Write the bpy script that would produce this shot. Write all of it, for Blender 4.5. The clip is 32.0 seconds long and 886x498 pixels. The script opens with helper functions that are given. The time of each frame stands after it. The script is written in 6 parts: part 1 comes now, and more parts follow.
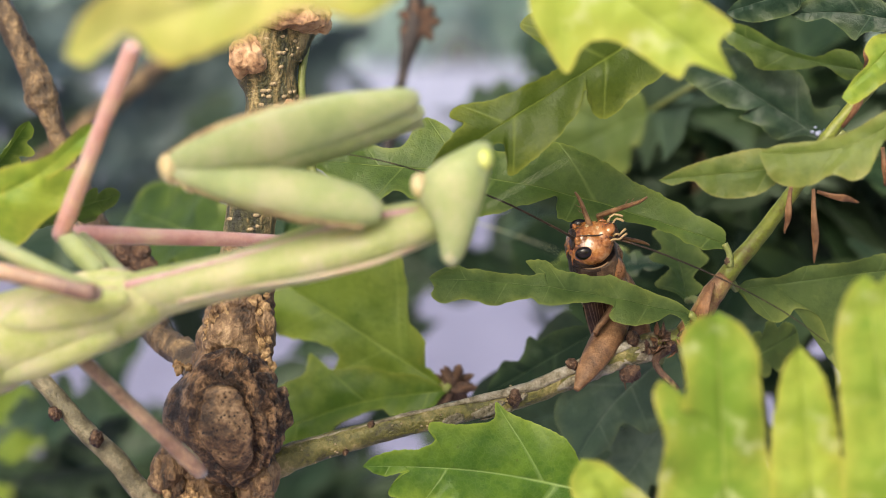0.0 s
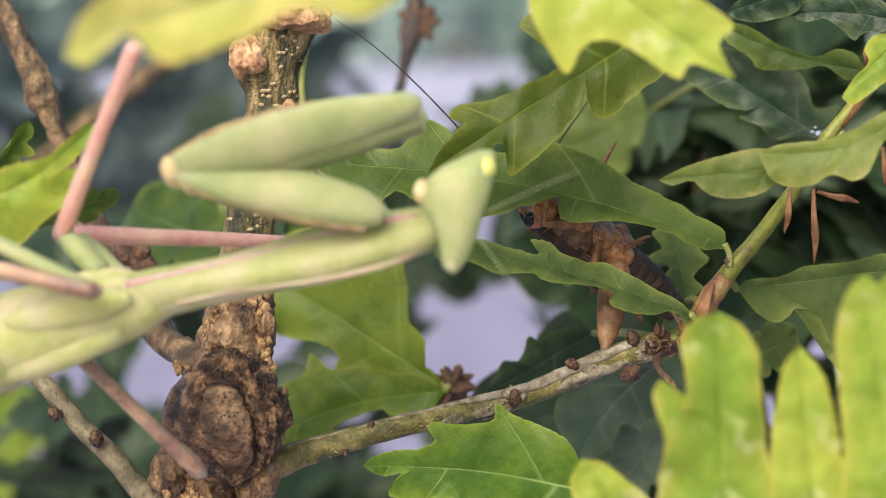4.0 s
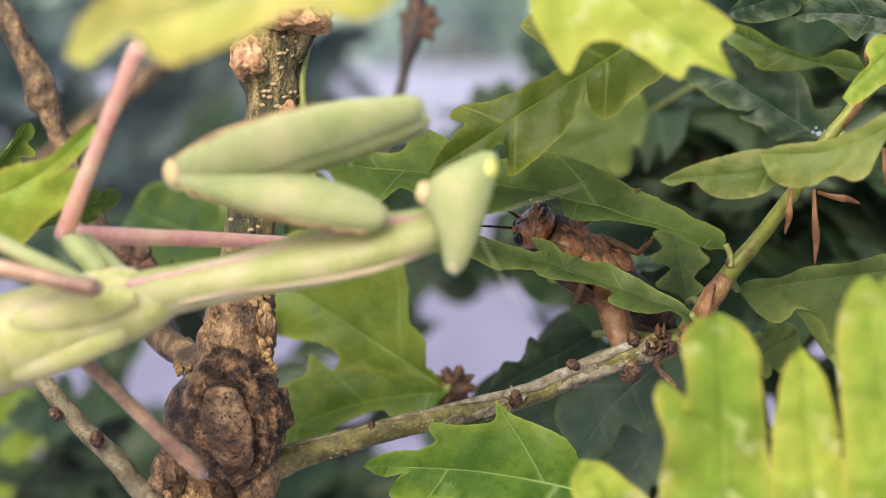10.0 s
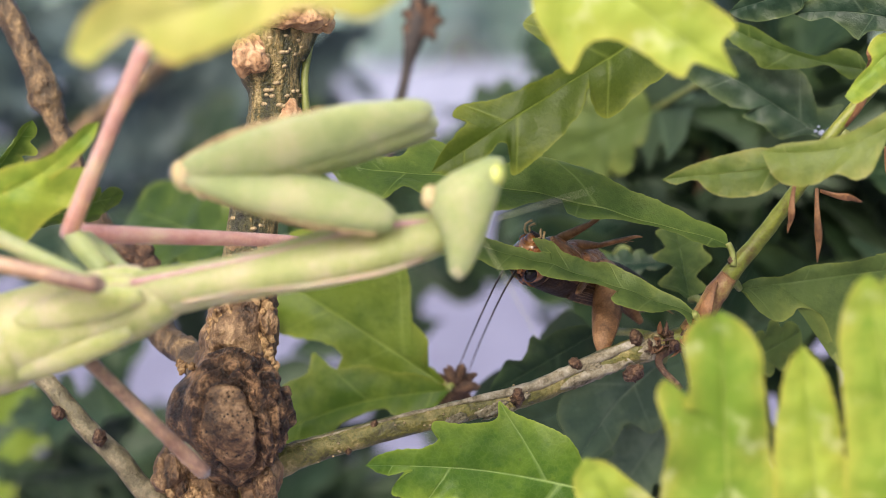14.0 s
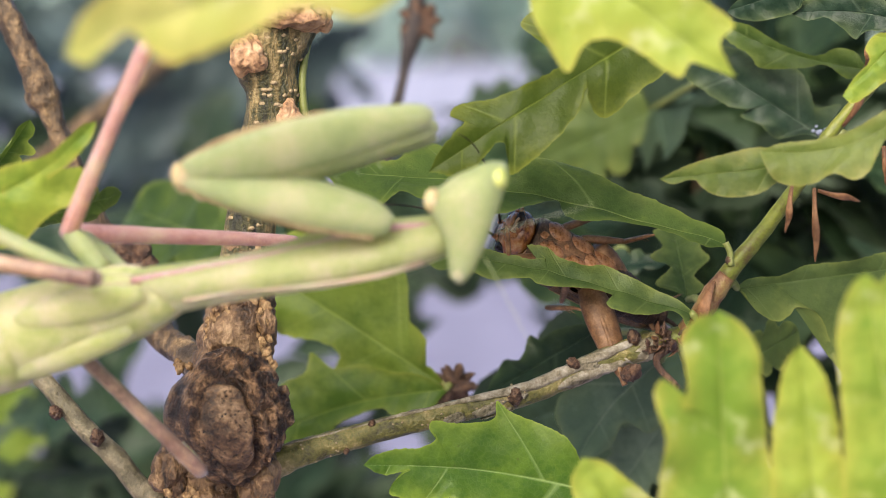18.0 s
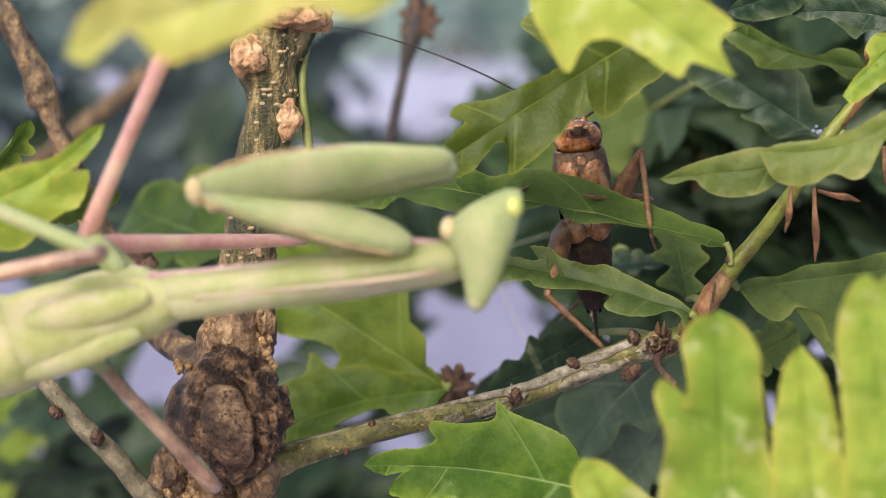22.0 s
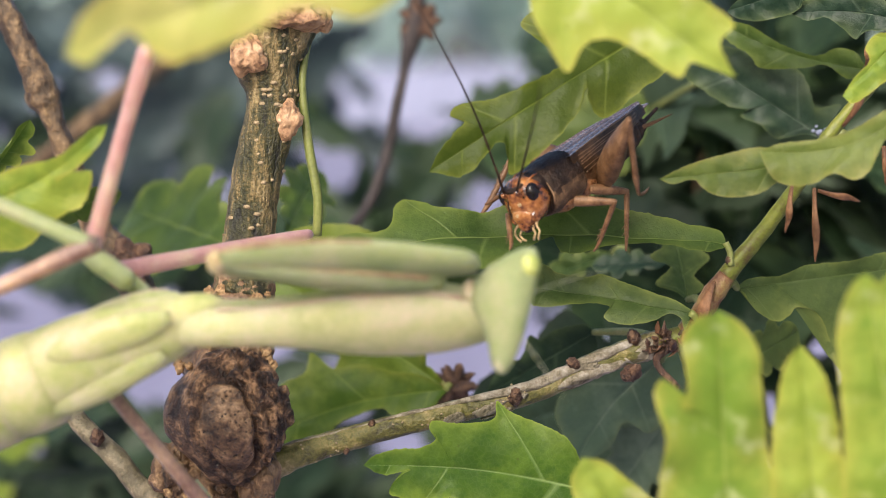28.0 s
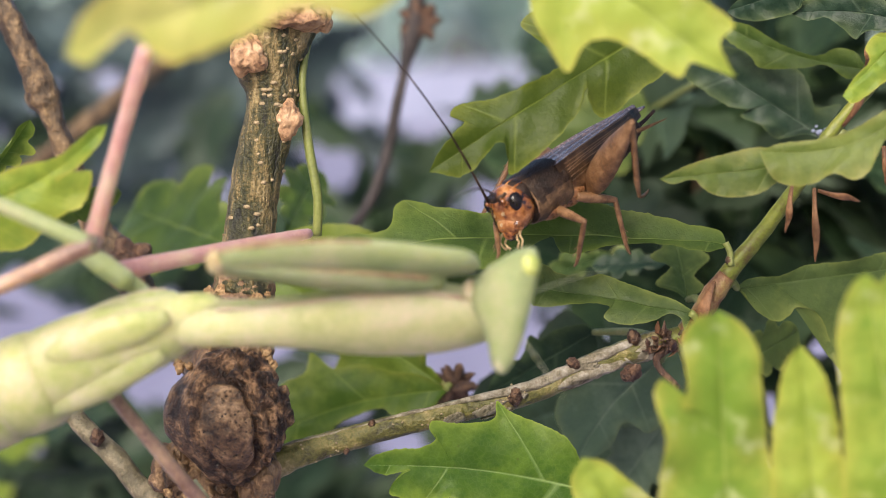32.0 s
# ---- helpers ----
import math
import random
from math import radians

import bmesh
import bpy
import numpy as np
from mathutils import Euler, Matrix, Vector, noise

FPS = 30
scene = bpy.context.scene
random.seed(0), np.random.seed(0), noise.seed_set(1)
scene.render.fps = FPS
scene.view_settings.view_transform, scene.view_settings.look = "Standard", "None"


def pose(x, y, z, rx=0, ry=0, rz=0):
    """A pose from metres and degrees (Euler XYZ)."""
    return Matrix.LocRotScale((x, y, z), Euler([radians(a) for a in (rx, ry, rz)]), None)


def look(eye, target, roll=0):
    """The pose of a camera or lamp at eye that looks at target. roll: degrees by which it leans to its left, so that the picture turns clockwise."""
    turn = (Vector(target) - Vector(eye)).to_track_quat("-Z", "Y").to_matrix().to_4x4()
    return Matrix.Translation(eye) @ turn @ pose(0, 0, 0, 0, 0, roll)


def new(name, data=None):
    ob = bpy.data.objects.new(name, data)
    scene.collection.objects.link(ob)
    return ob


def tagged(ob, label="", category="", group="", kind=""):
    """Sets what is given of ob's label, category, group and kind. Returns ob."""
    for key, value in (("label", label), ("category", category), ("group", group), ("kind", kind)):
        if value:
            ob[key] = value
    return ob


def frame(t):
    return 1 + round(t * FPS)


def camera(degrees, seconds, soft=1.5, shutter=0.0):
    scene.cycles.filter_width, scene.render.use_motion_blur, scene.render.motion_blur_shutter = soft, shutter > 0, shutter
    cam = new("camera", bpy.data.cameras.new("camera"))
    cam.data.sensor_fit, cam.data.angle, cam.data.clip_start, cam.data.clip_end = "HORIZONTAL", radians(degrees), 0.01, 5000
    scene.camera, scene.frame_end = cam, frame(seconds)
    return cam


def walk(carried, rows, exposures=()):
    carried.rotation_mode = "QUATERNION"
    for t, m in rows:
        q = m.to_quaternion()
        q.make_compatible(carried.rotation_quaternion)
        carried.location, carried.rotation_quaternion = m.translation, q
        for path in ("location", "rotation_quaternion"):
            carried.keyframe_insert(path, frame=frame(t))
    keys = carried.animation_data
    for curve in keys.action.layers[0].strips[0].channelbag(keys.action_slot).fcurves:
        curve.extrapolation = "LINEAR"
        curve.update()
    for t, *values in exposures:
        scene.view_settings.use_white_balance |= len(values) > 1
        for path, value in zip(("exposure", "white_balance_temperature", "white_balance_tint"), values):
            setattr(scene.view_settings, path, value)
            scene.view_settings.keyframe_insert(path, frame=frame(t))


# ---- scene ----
MM = 0.001
EYE = (0, 0, 1.2)


def V(x, y, z):
    """Millimetres from the camera's lens to a place in the world."""
    return Vector((x * MM, y * MM, z * MM + 1.2))


# ---- camera ----
cam = camera(24, 32.0, soft=0.6)
cam.data.dof.use_dof = True
cam.data.dof.focus_distance = 0.261
cam.data.dof.aperture_fstop = 19
walk(cam, [
    (0, look(EYE, (0.00000, 0.99692, 1.12154))),
    (6.5, look(EYE, (0.00000, 0.99692, 1.12154))),
    (7, look(EYE, (-0.00027, 0.99694, 1.12181))),
    (11, look(EYE, (-0.00041, 0.99694, 1.12181))),
    (11.5, look(EYE, (-0.00108, 0.99692, 1.12154))),
    (12.5, look(EYE, (-0.00149, 0.99690, 1.12127))),
    (14.5, look(EYE, (-0.00149, 0.99689, 1.12114))),
    (16.5, look(EYE, (-0.00041, 0.99687, 1.12100))),
    (32, look(EYE, (-0.00041, 0.99687, 1.12100))),
], exposures=[(0, 0.82, 6650, 8), (3, 0.83, 6600, 9), (7, 0.88, 6550, 9), (13, 0.88, 6450, 11), (19, 0.88, 6400, 11), (19.9, 0.72, 6400, 11), (22.5, 0.75, 6350, 12), (32, 0.77, 6350, 13)])

# ---- world and sun ----
world = bpy.data.worlds.new("sky")
scene.world = world
world.use_nodes = True
wn = world.node_tree
sky = wn.nodes.new("ShaderNodeTexSky")
sky.sky_type = "NISHITA"
sky.sun_disc = False
sky.sun_elevation = radians(36)
sky.sun_rotation = radians(200)
sky.air_density, sky.dust_density, sky.ozone_density = 1.0, 4.0, 1.0
wn.links.new(sky.outputs["Color"], wn.nodes["Background"].inputs["Color"])
wn.nodes["Background"].inputs["Strength"].default_value = 0.14
sun = new("sun", bpy.data.lights.new("sun", "SUN"))
sun.data.energy = 2.2
sun.data.angle = radians(30)
sun.data.color = (1.0, 0.94, 0.80)
sun.matrix_world = look((-0.9, -1.9, 2.85), (0.0, 0.26, 1.2))


# ---- materials ----
class Nodes:
    """A short way to write a node material."""

    def __init__(self, name):
        self.mat = bpy.data.materials.new(name)
        self.mat.use_nodes = True
        self.tree = self.mat.node_tree
        self.out = self.tree.nodes["Material Output"]
        self.bsdf = self.tree.nodes["Principled BSDF"]

    def add(self, kind, **kw):
        n = self.tree.nodes.new(kind)
        for k, v in kw.items():
            if k == "op":
                n.operation = v
            elif k == "blend":
                n.blend_type = v
        return n

    def link(self, a, b):
        self.tree.links.new(a, b)

    def math(self, op, a, b=None, c=None):
        n = self.add("ShaderNodeMath", op=op)
        for i, x in enumerate((a, b, c)):
            if x is None:
                continue
            if isinstance(x, (int, float)):
                n.inputs[i].default_value = x
            else:
                self.link(x, n.inputs[i])
        return n.outputs[0]

    def noise(self, scale, detail=4, rough=0.6, vec=None):
        n = self.add("ShaderNodeTexNoise")
        n.inputs["Scale"].default_value = scale
        n.inputs["Detail"].default_value = detail
        n.inputs["Roughness"].default_value = rough
        if vec is not None:
            self.link(vec, n.inputs["Vector"])
        return n.outputs["Fac"]

    def ramp(self, fac, stops):
        n = self.add("ShaderNodeValToRGB")
        el = n.color_ramp.elements
        while len(el) < len(stops):
            el.new(0.5)
        for e, (p, c) in zip(el, stops):
            e.position = p
            e.color = (*c, 1)
        self.link(fac, n.inputs[0])
        return n.outputs[0]

    def mix(self, fac, a, b, blend="MIX"):
        n = self.add("ShaderNodeMix")
        n.data_type = "RGBA"
        n.blend_type = blend
        for s, x in ((n.inputs[0], fac), (n.inputs[6], a), (n.inputs[7], b)):
            if isinstance(x, (int, float)):
                s.default_value = x
            elif isinstance(x, tuple):
                s.default_value = (*x, 1)
            else:
                self.link(x, s)
        return n.outputs[2]

    def bump(self, height, dist, strength=1.0):
        n = self.add("ShaderNodeBump")
        n.inputs["Distance"].default_value = dist
        n.inputs["Strength"].default_value = strength
        self.link(height, n.inputs["Height"])
        self.link(n.outputs[0], self.bsdf.inputs["Normal"])
        return n.outputs[0]

    def coords(self):
        return self.add("ShaderNodeTexCoord").outputs["Object"]


def leaf_material(name, dark, light, vein, edge, thin=0.35, rough=0.42, spots=0.25, glare_bleach=None, spec=0.2):
    n = Nodes(name)
    uv = n.add("ShaderNodeUVMap")
    uv.uv_map = "leaf"
    sep = n.add("ShaderNodeSeparateXYZ")
    n.link(uv.outputs[0], sep.inputs[0])
    u, v = sep.outputs[0], sep.outputs[1]
    av = n.math("ABSOLUTE", v)
    rib = n.math("SMOOTH_MIN", n.math("MULTIPLY", av, 34.0), 1.0, 0.3)
    ph = n.math("FRACT", u)
    thick = n.math("MULTIPLY_ADD", av, 60.0, 34.0)
    side = n.math("MINIMUM", n.math("MULTIPLY", n.math("ABSOLUTE", n.math("SUBTRACT", ph, 0.5)), thick), 1.0)
    net = n.add("ShaderNodeTexVoronoi")
    net.feature = "DISTANCE_TO_EDGE"
    net.inputs["Scale"].default_value = 1500
    n.link(n.coords(), net.inputs["Vector"])
    netv = n.math("MINIMUM", n.math("MULTIPLY", net.outputs["Distance"], 8.0), 1.0)
    big = n.noise(150, 4, vec=n.coords())
    fine = n.noise(900, 4, vec=n.coords())
    rnd = n.add("ShaderNodeObjectInfo").outputs["Random"]
    t = n.math("ADD", n.math("ADD", n.math("MULTIPLY", big, 0.72), n.math("MULTIPLY", fine, 0.34)), n.math("MULTIPLY", n.math("SUBTRACT", rnd, 0.5), 0.35))
    col = n.ramp(t, [(0.38, dark), (0.68, light)])
    col = n.mix(n.math("MULTIPLY", n.math("SUBTRACT", 1.0, netv), 0.05), col, vein)
    col = n.mix(n.math("MULTIPLY", n.math("SUBTRACT", 1.0, side), 0.38), col, vein)
    col = n.mix(n.math("MULTIPLY", n.math("SUBTRACT", 1.0, rib), 0.8), col, vein)
    broad = n.math("MULTIPLY", n.math("POWER", av, 2.5), n.math("MULTIPLY_ADD", n.noise(240, 4, 0.65, n.coords()), 2.6, -0.95))
    col = n.mix(n.math("MINIMUM", n.math("MAXIMUM", broad, 0.0), 0.6), col, edge)
    rim = n.math("POWER", av, 26.0)
    col = n.mix(n.math("MULTIPLY", rim, 0.9), col, edge)
    blot = n.ramp(n.noise(260, 5, 0.7, n.coords()), [(0.62, (0, 0, 0)), (0.72, (1, 1, 1))])
    col = n.mix(n.math("MULTIPLY", blot, spots), col, edge)
    # pale patches: white glare painted on, together with bleached mottling
    if glare_bleach:
        pale = n.ramp(n.noise(230, 4, 0.6, n.coords()), [(0.56, (0, 0, 0)), (0.72, (1, 1, 1))])
        col = n.mix(n.math("MULTIPLY", pale, 0.75), col, glare_bleach)
    vs = n.add("ShaderNodeTexVoronoi")
    vs.inputs["Scale"].default_value = 330
    n.link(n.coords(), vs.inputs["Vector"])
    speck = n.ramp(vs.outputs["Distance"], [(0.03, (1, 1, 1)), (0.07, (0, 0, 0))])
    col = n.mix(n.math("MULTIPLY", speck, 0.4), col, (0.07, 0.05, 0.02))
    n.bsdf.inputs["Specular IOR Level"].default_value = spec
    n.link(col, n.bsdf.inputs["Base Color"])
    n.link(n.math("ADD", n.math("MULTIPLY", fine, 0.3), rough - 0.17), n.bsdf.inputs["Roughness"])
    h = n.math("ADD", n.math("MULTIPLY", side, 0.14), n.math("MULTIPLY", netv, 0.04))
    h = n.math("ADD", h, n.math("ADD", n.math("MULTIPLY", rib, 0.3), n.math("MULTIPLY", fine, 0.45)))
    nor = n.bump(h, 0.00042, 0.7)
    tr = n.add("ShaderNodeBsdfTranslucent")
    n.link(n.mix(0.5, col, light), tr.inputs["Color"])
    n.link(nor, tr.inputs["Normal"])
    ms = n.add("ShaderNodeMixShader")
    ms.inputs[0].default_value = thin
    n.link(n.bsdf.outputs[0], ms.inputs[1])
    n.link(tr.outputs[0], ms.inputs[2])
    n.link(ms.outputs[0], n.out.inputs["Surface"])
    return n.mat


def solid(name, stops, scale=400, rough=0.5, bump=0.0002, fine=3000, spec=0.5, coat=0.0, metal=0.0, contrast=1.9, grain=1.0, soft=0.0, dots=0, thin=0.0):
    """A mottled surface: a colour ramp over broad noise, with fine grain and relief."""
    n = Nodes(name)
    where = n.coords()
    if grain != 1.0:
        vm = n.add("ShaderNodeVectorMath", op="MULTIPLY")
        n.link(where, vm.inputs[0])
        vm.inputs[1].default_value = (1, 1, grain)
        where = vm.outputs[0]
    a = n.noise(scale, 5, 0.65, where)
    b = n.noise(fine, 3, 0.6, n.coords())
    f = n.math("ADD", n.math("MULTIPLY", a, 0.75), n.math("MULTIPLY", b, 0.25))
    f = n.math("MULTIPLY_ADD", f, contrast, 0.5 - 0.5 * contrast)
    colour = n.ramp(f, stops)
    if dots:
        vor = n.add("ShaderNodeTexVoronoi")
        vor.inputs["Scale"].default_value = dots
        n.link(where, vor.inputs["Vector"])
        some = n.ramp(n.noise(500, 2, 0.5, where), [(0.44, (0, 0, 0)), (0.56, (1, 1, 1))])
        hole = n.ramp(vor.outputs["Distance"], [(0.20, (1, 1, 1)), (0.30, (0, 0, 0))])
        hole = n.math("MULTIPLY", hole, some)
        colour = n.mix(hole, colour, (0.006, 0.004, 0.004))
        f = n.math("SUBTRACT", f, hole)
    n.link(colour, n.bsdf.inputs["Base Color"])
    n.link(n.math("ADD", n.math("MULTIPLY", b, 0.3), rough - 0.15), n.bsdf.inputs["Roughness"])
    n.bsdf.inputs["Specular IOR Level"].default_value = spec
    n.bsdf.inputs["Coat Weight"].default_value = coat
    n.bsdf.inputs["Coat Roughness"].default_value = 0.14
    n.bsdf.inputs["Metallic"].default_value = metal
    if soft:
        n.bsdf.inputs["Subsurface Weight"].default_value = soft
        n.bsdf.inputs["Subsurface Radius"].default_value = (1.0, 0.9, 0.5)
        n.bsdf.inputs["Subsurface Scale"].default_value = 0.008
    if bump:
        n.bump(f, bump, 0.8)
    if thin:
        tr = n.add("ShaderNodeBsdfTranslucent")
        n.link(colour, tr.inputs["Color"])
        ms = n.add("ShaderNodeMixShader")
        ms.inputs[0].default_value = thin
        n.link(n.bsdf.outputs[0], ms.inputs[1])
        n.link(tr.outputs[0], ms.inputs[2])
        n.link(ms.outputs[0], n.out.inputs["Surface"])
    return n.mat


LEAF_MID = leaf_material("oak leaf green", (0.020, 0.046, 0.008), (0.066, 0.108, 0.019), (0.22, 0.28, 0.08), (0.18, 0.22, 0.04), rough=0.42, spec=0.24)
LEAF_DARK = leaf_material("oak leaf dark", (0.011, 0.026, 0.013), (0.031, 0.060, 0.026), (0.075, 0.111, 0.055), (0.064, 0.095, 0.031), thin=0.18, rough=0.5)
LEAF_FRESH = leaf_material("oak leaf fresh", (0.15, 0.25, 0.025), (0.34, 0.41, 0.062), (0.40, 0.46, 0.11), (0.48, 0.43, 0.08), thin=0.4, spots=0.4, glare_bleach=(0.55, 0.57, 0.27))
LEAF_YELLOW = leaf_material("oak leaf yellowing", (0.34, 0.38, 0.065), (0.58, 0.53, 0.16), (0.56, 0.53, 0.20), (0.54, 0.40, 0.09), thin=0.4, spots=0.5, glare_bleach=(0.66, 0.62, 0.32))
LEAF_OLIVE = leaf_material("oak leaf olive", (0.075, 0.115, 0.020), (0.165, 0.205, 0.042), (0.25, 0.28, 0.09), (0.30, 0.28, 0.08))
LEAF_LIME = leaf_material("oak leaf lime", (0.12, 0.21, 0.022), (0.30, 0.37, 0.045), (0.40, 0.44, 0.10), (0.45, 0.42, 0.07), thin=0.4, spots=0.5)
# distance haze is put into this pale blue-green leaf colour
LEAF_PALE = leaf_material("leaves with painted haze", (0.440, 0.570, 0.504), (0.598, 0.730, 0.696), (0.528, 0.660, 0.600), (0.528, 0.660, 0.576), thin=0.5)
LEAF_BRIGHT = leaf_material("oak leaf bright", (0.050, 0.100, 0.010), (0.150, 0.210, 0.028), (0.26, 0.33, 0.07), (0.26, 0.29, 0.05))
LEAF_SUNNY = leaf_material("oak leaf sunny", (0.050, 0.116, 0.009), (0.148, 0.250, 0.024), (0.384, 0.510, 0.176), (0.288, 0.382, 0.048), rough=0.40, spec=0.26)
# a bluish sheen is put into this lighter base colour
LEAF_BLUE = leaf_material("oak leaf with painted blue sheen", (0.048, 0.082, 0.052), (0.110, 0.152, 0.102), (0.17, 0.21, 0.15), (0.10, 0.13, 0.06), thin=0.15, rough=0.40)
LEAF_DULL = leaf_material("oak leaf dull", (0.030, 0.058, 0.014), (0.082, 0.120, 0.030), (0.15, 0.20, 0.07), (0.22, 0.25, 0.06), rough=0.42)
LEAF_GLOSS = leaf_material("glossy green oak leaf", (0.013, 0.030, 0.003), (0.041, 0.064, 0.005), (0.162, 0.201, 0.035), (0.162, 0.180, 0.024), thin=0.28, rough=0.45, spec=0.18)
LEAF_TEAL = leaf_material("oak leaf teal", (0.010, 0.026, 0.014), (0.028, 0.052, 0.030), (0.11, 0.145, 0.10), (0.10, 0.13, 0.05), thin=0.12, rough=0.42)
# paler bluish copy for the farther leaves, haze painted in
LEAF_HAZE = leaf_material("far oak leaf with painted haze", (0.022, 0.036, 0.036), (0.066, 0.092, 0.096), (0.08, 0.11, 0.11), (0.07, 0.10, 0.09), thin=0.2)
# darkened leaf colour that carries the thicket's shade
LEAF_FAR = leaf_material("oak leaf with painted shade", (0.013, 0.028, 0.015), (0.045, 0.070, 0.038), (0.051, 0.081, 0.061), (0.051, 0.071, 0.040), thin=0.15)
BARK = solid("brown bark", [(0.15, (0.014, 0.009, 0.005)), (0.42, (0.058, 0.035, 0.017)), (0.62, (0.150, 0.092, 0.042)), (0.85, (0.42, 0.28, 0.14))], 480, 0.5, 0.0012, 1700, grain=0.4)
BARK_DARK = solid("dark scarred bark", [(0.22, (0.013, 0.007, 0.004)), (0.42, (0.048, 0.024, 0.013)), (0.58, (0.112, 0.061, 0.030)), (0.84, (0.336, 0.196, 0.102))], 460, 0.34, 0.0009, 3000, spec=0.45, contrast=3.2)
CORK = solid("golden flaking cork", [(0.22, (0.075, 0.036, 0.014)), (0.46, (0.27, 0.155, 0.064)), (0.75, (0.50, 0.33, 0.16))], 900, 0.7, 0.0004, 3000, contrast=2.2)
BARK_GREEN = solid("olive bark", [(0.20, (0.036, 0.030, 0.006)), (0.44, (0.098, 0.092, 0.016)), (0.64, (0.165, 0.135, 0.036)), (0.85, (0.33, 0.25, 0.12))], 380, 0.42, 0.0005, 2200, contrast=2.4)
BARK_GREY = solid("grey-brown bark", [(0.2, (0.05, 0.040, 0.020)), (0.5, (0.12, 0.10, 0.055)), (0.8, (0.26, 0.21, 0.13))], 300, 0.6, 0.0006, 1700)
BARK_SMOOTH = solid("olive-brown bark", [(0.16, (0.009, 0.008, 0.003)), (0.36, (0.039, 0.037, 0.009)), (0.50, (0.080, 0.064, 0.019)), (0.62, (0.179, 0.124, 0.044)), (0.86, (0.338, 0.258, 0.119))], 420, 0.42, 0.0008, 2600, grain=0.2, contrast=3.0)
BARK_GOLD = solid("golden-brown bark", [(0.20, (0.018, 0.010, 0.006)), (0.42, (0.100, 0.054, 0.025)), (0.60, (0.215, 0.125, 0.060)), (0.85, (0.50, 0.33, 0.18))], 420, 0.5, 0.0010, 1700, contrast=2.2, grain=0.45)
SCAR = solid("pitted scar wood", [(0.20, (0.025, 0.014, 0.007)), (0.42, (0.084, 0.046, 0.023)), (0.58, (0.172, 0.099, 0.047)), (0.84, (0.367, 0.230, 0.123))], 380, 0.36, 0.0004, 2600, spec=0.4, contrast=2.5, dots=1900)
LICHEN = solid("silvery dry bark skin", [(0.26, (0.055, 0.044, 0.020)), (0.48, (0.185, 0.155, 0.105)), (0.8, (0.36, 0.325, 0.27))], 420, 0.8, 0.0004)
CALLUS = solid("peach callus bark", [(0.24, (0.090, 0.039, 0.018)), (0.42, (0.324, 0.176, 0.086)), (0.62, (0.450, 0.275, 0.148)), (0.85, (0.576, 0.430, 0.279))], 420, 0.6, 0.0006, 2000)
LENTICEL = solid("pale lenticels", [(0.2, (0.150, 0.098, 0.045)), (0.5, (0.270, 0.195, 0.105)), (0.8, (0.375, 0.292, 0.173))], 900, 0.75)
PETIOLE = solid("pale green leaf stalk", [(0.2, (0.10, 0.115, 0.022)), (0.5, (0.17, 0.19, 0.045)), (0.8, (0.26, 0.25, 0.09))], 200, 0.45, 0.0002)
SHOOT = solid("green shoot", [(0.22, (0.066, 0.045, 0.007)), (0.5, (0.118, 0.138, 0.011)), (0.8, (0.216, 0.213, 0.026))], 330, 0.45, 0.0002)
BUD = solid("red-brown bud scales", [(0.2, (0.019, 0.009, 0.006)), (0.5, (0.068, 0.031, 0.016)), (0.8, (0.178, 0.102, 0.055))], 800, 0.45, 0.0008)
FOOT = solid("reddish shoot foot", [(0.25, (0.075, 0.026, 0.012)), (0.5, (0.17, 0.080, 0.028)), (0.8, (0.26, 0.20, 0.06))], 260, 0.45, 0.0004)
TWIG = solid("dark grey-brown twig", [(0.2, (0.010, 0.006, 0.006)), (0.5, (0.027, 0.019, 0.017)), (0.8, (0.072, 0.053, 0.047))], 500, 0.6, 0.0005)
DRY = solid("dry orange stipule", [(0.2, (0.056, 0.022, 0.007)), (0.5, (0.143, 0.061, 0.021)), (0.8, (0.255, 0.122, 0.049))], 500, 0.6, 0.0003)
MANTIS = solid("pale green cuticle", [(0.22, (0.265, 0.325, 0.139)), (0.5, (0.368, 0.417, 0.196)), (0.8, (0.486, 0.476, 0.276))], 140, 0.5, 0.00012, 2500, soft=0.6, thin=0.35, spec=0.25)
MANTIS_NECK = solid("pale yellow-green neck cuticle", [(0.22, (0.275, 0.316, 0.109)), (0.5, (0.392, 0.417, 0.178)), (0.8, (0.508, 0.464, 0.281))], 140, 0.5, 0.00012, 2500, soft=0.6, thin=0.35, spec=0.25)
MANTIS_BELLY = solid("pale pinkish underside cuticle", [(0.22, (0.435, 0.465, 0.185)), (0.5, (0.620, 0.613, 0.301)), (0.8, (0.804, 0.682, 0.476))], 140, 0.5, 0.00012, 2500, soft=0.6, thin=0.35, spec=0.25)
MANTIS_YEL = solid("yellow-green cuticle", [(0.22, (0.363, 0.412, 0.120)), (0.45, (0.508, 0.518, 0.223)), (0.62, (0.605, 0.565, 0.301)), (0.82, (0.701, 0.589, 0.433))], 170, 0.42, 0.0002, 2500, soft=0.6, thin=0.3, spec=0.25)
MANTIS_PINK = solid("pink leg cuticle", [(0.2, (0.310, 0.134, 0.136)), (0.5, (0.437, 0.224, 0.213)), (0.8, (0.502, 0.340, 0.262))], 160, 0.45, 0.00012, 2500, soft=0.7)
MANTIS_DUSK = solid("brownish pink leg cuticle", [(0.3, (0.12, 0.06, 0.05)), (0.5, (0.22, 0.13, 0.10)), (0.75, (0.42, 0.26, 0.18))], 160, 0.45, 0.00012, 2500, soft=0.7)
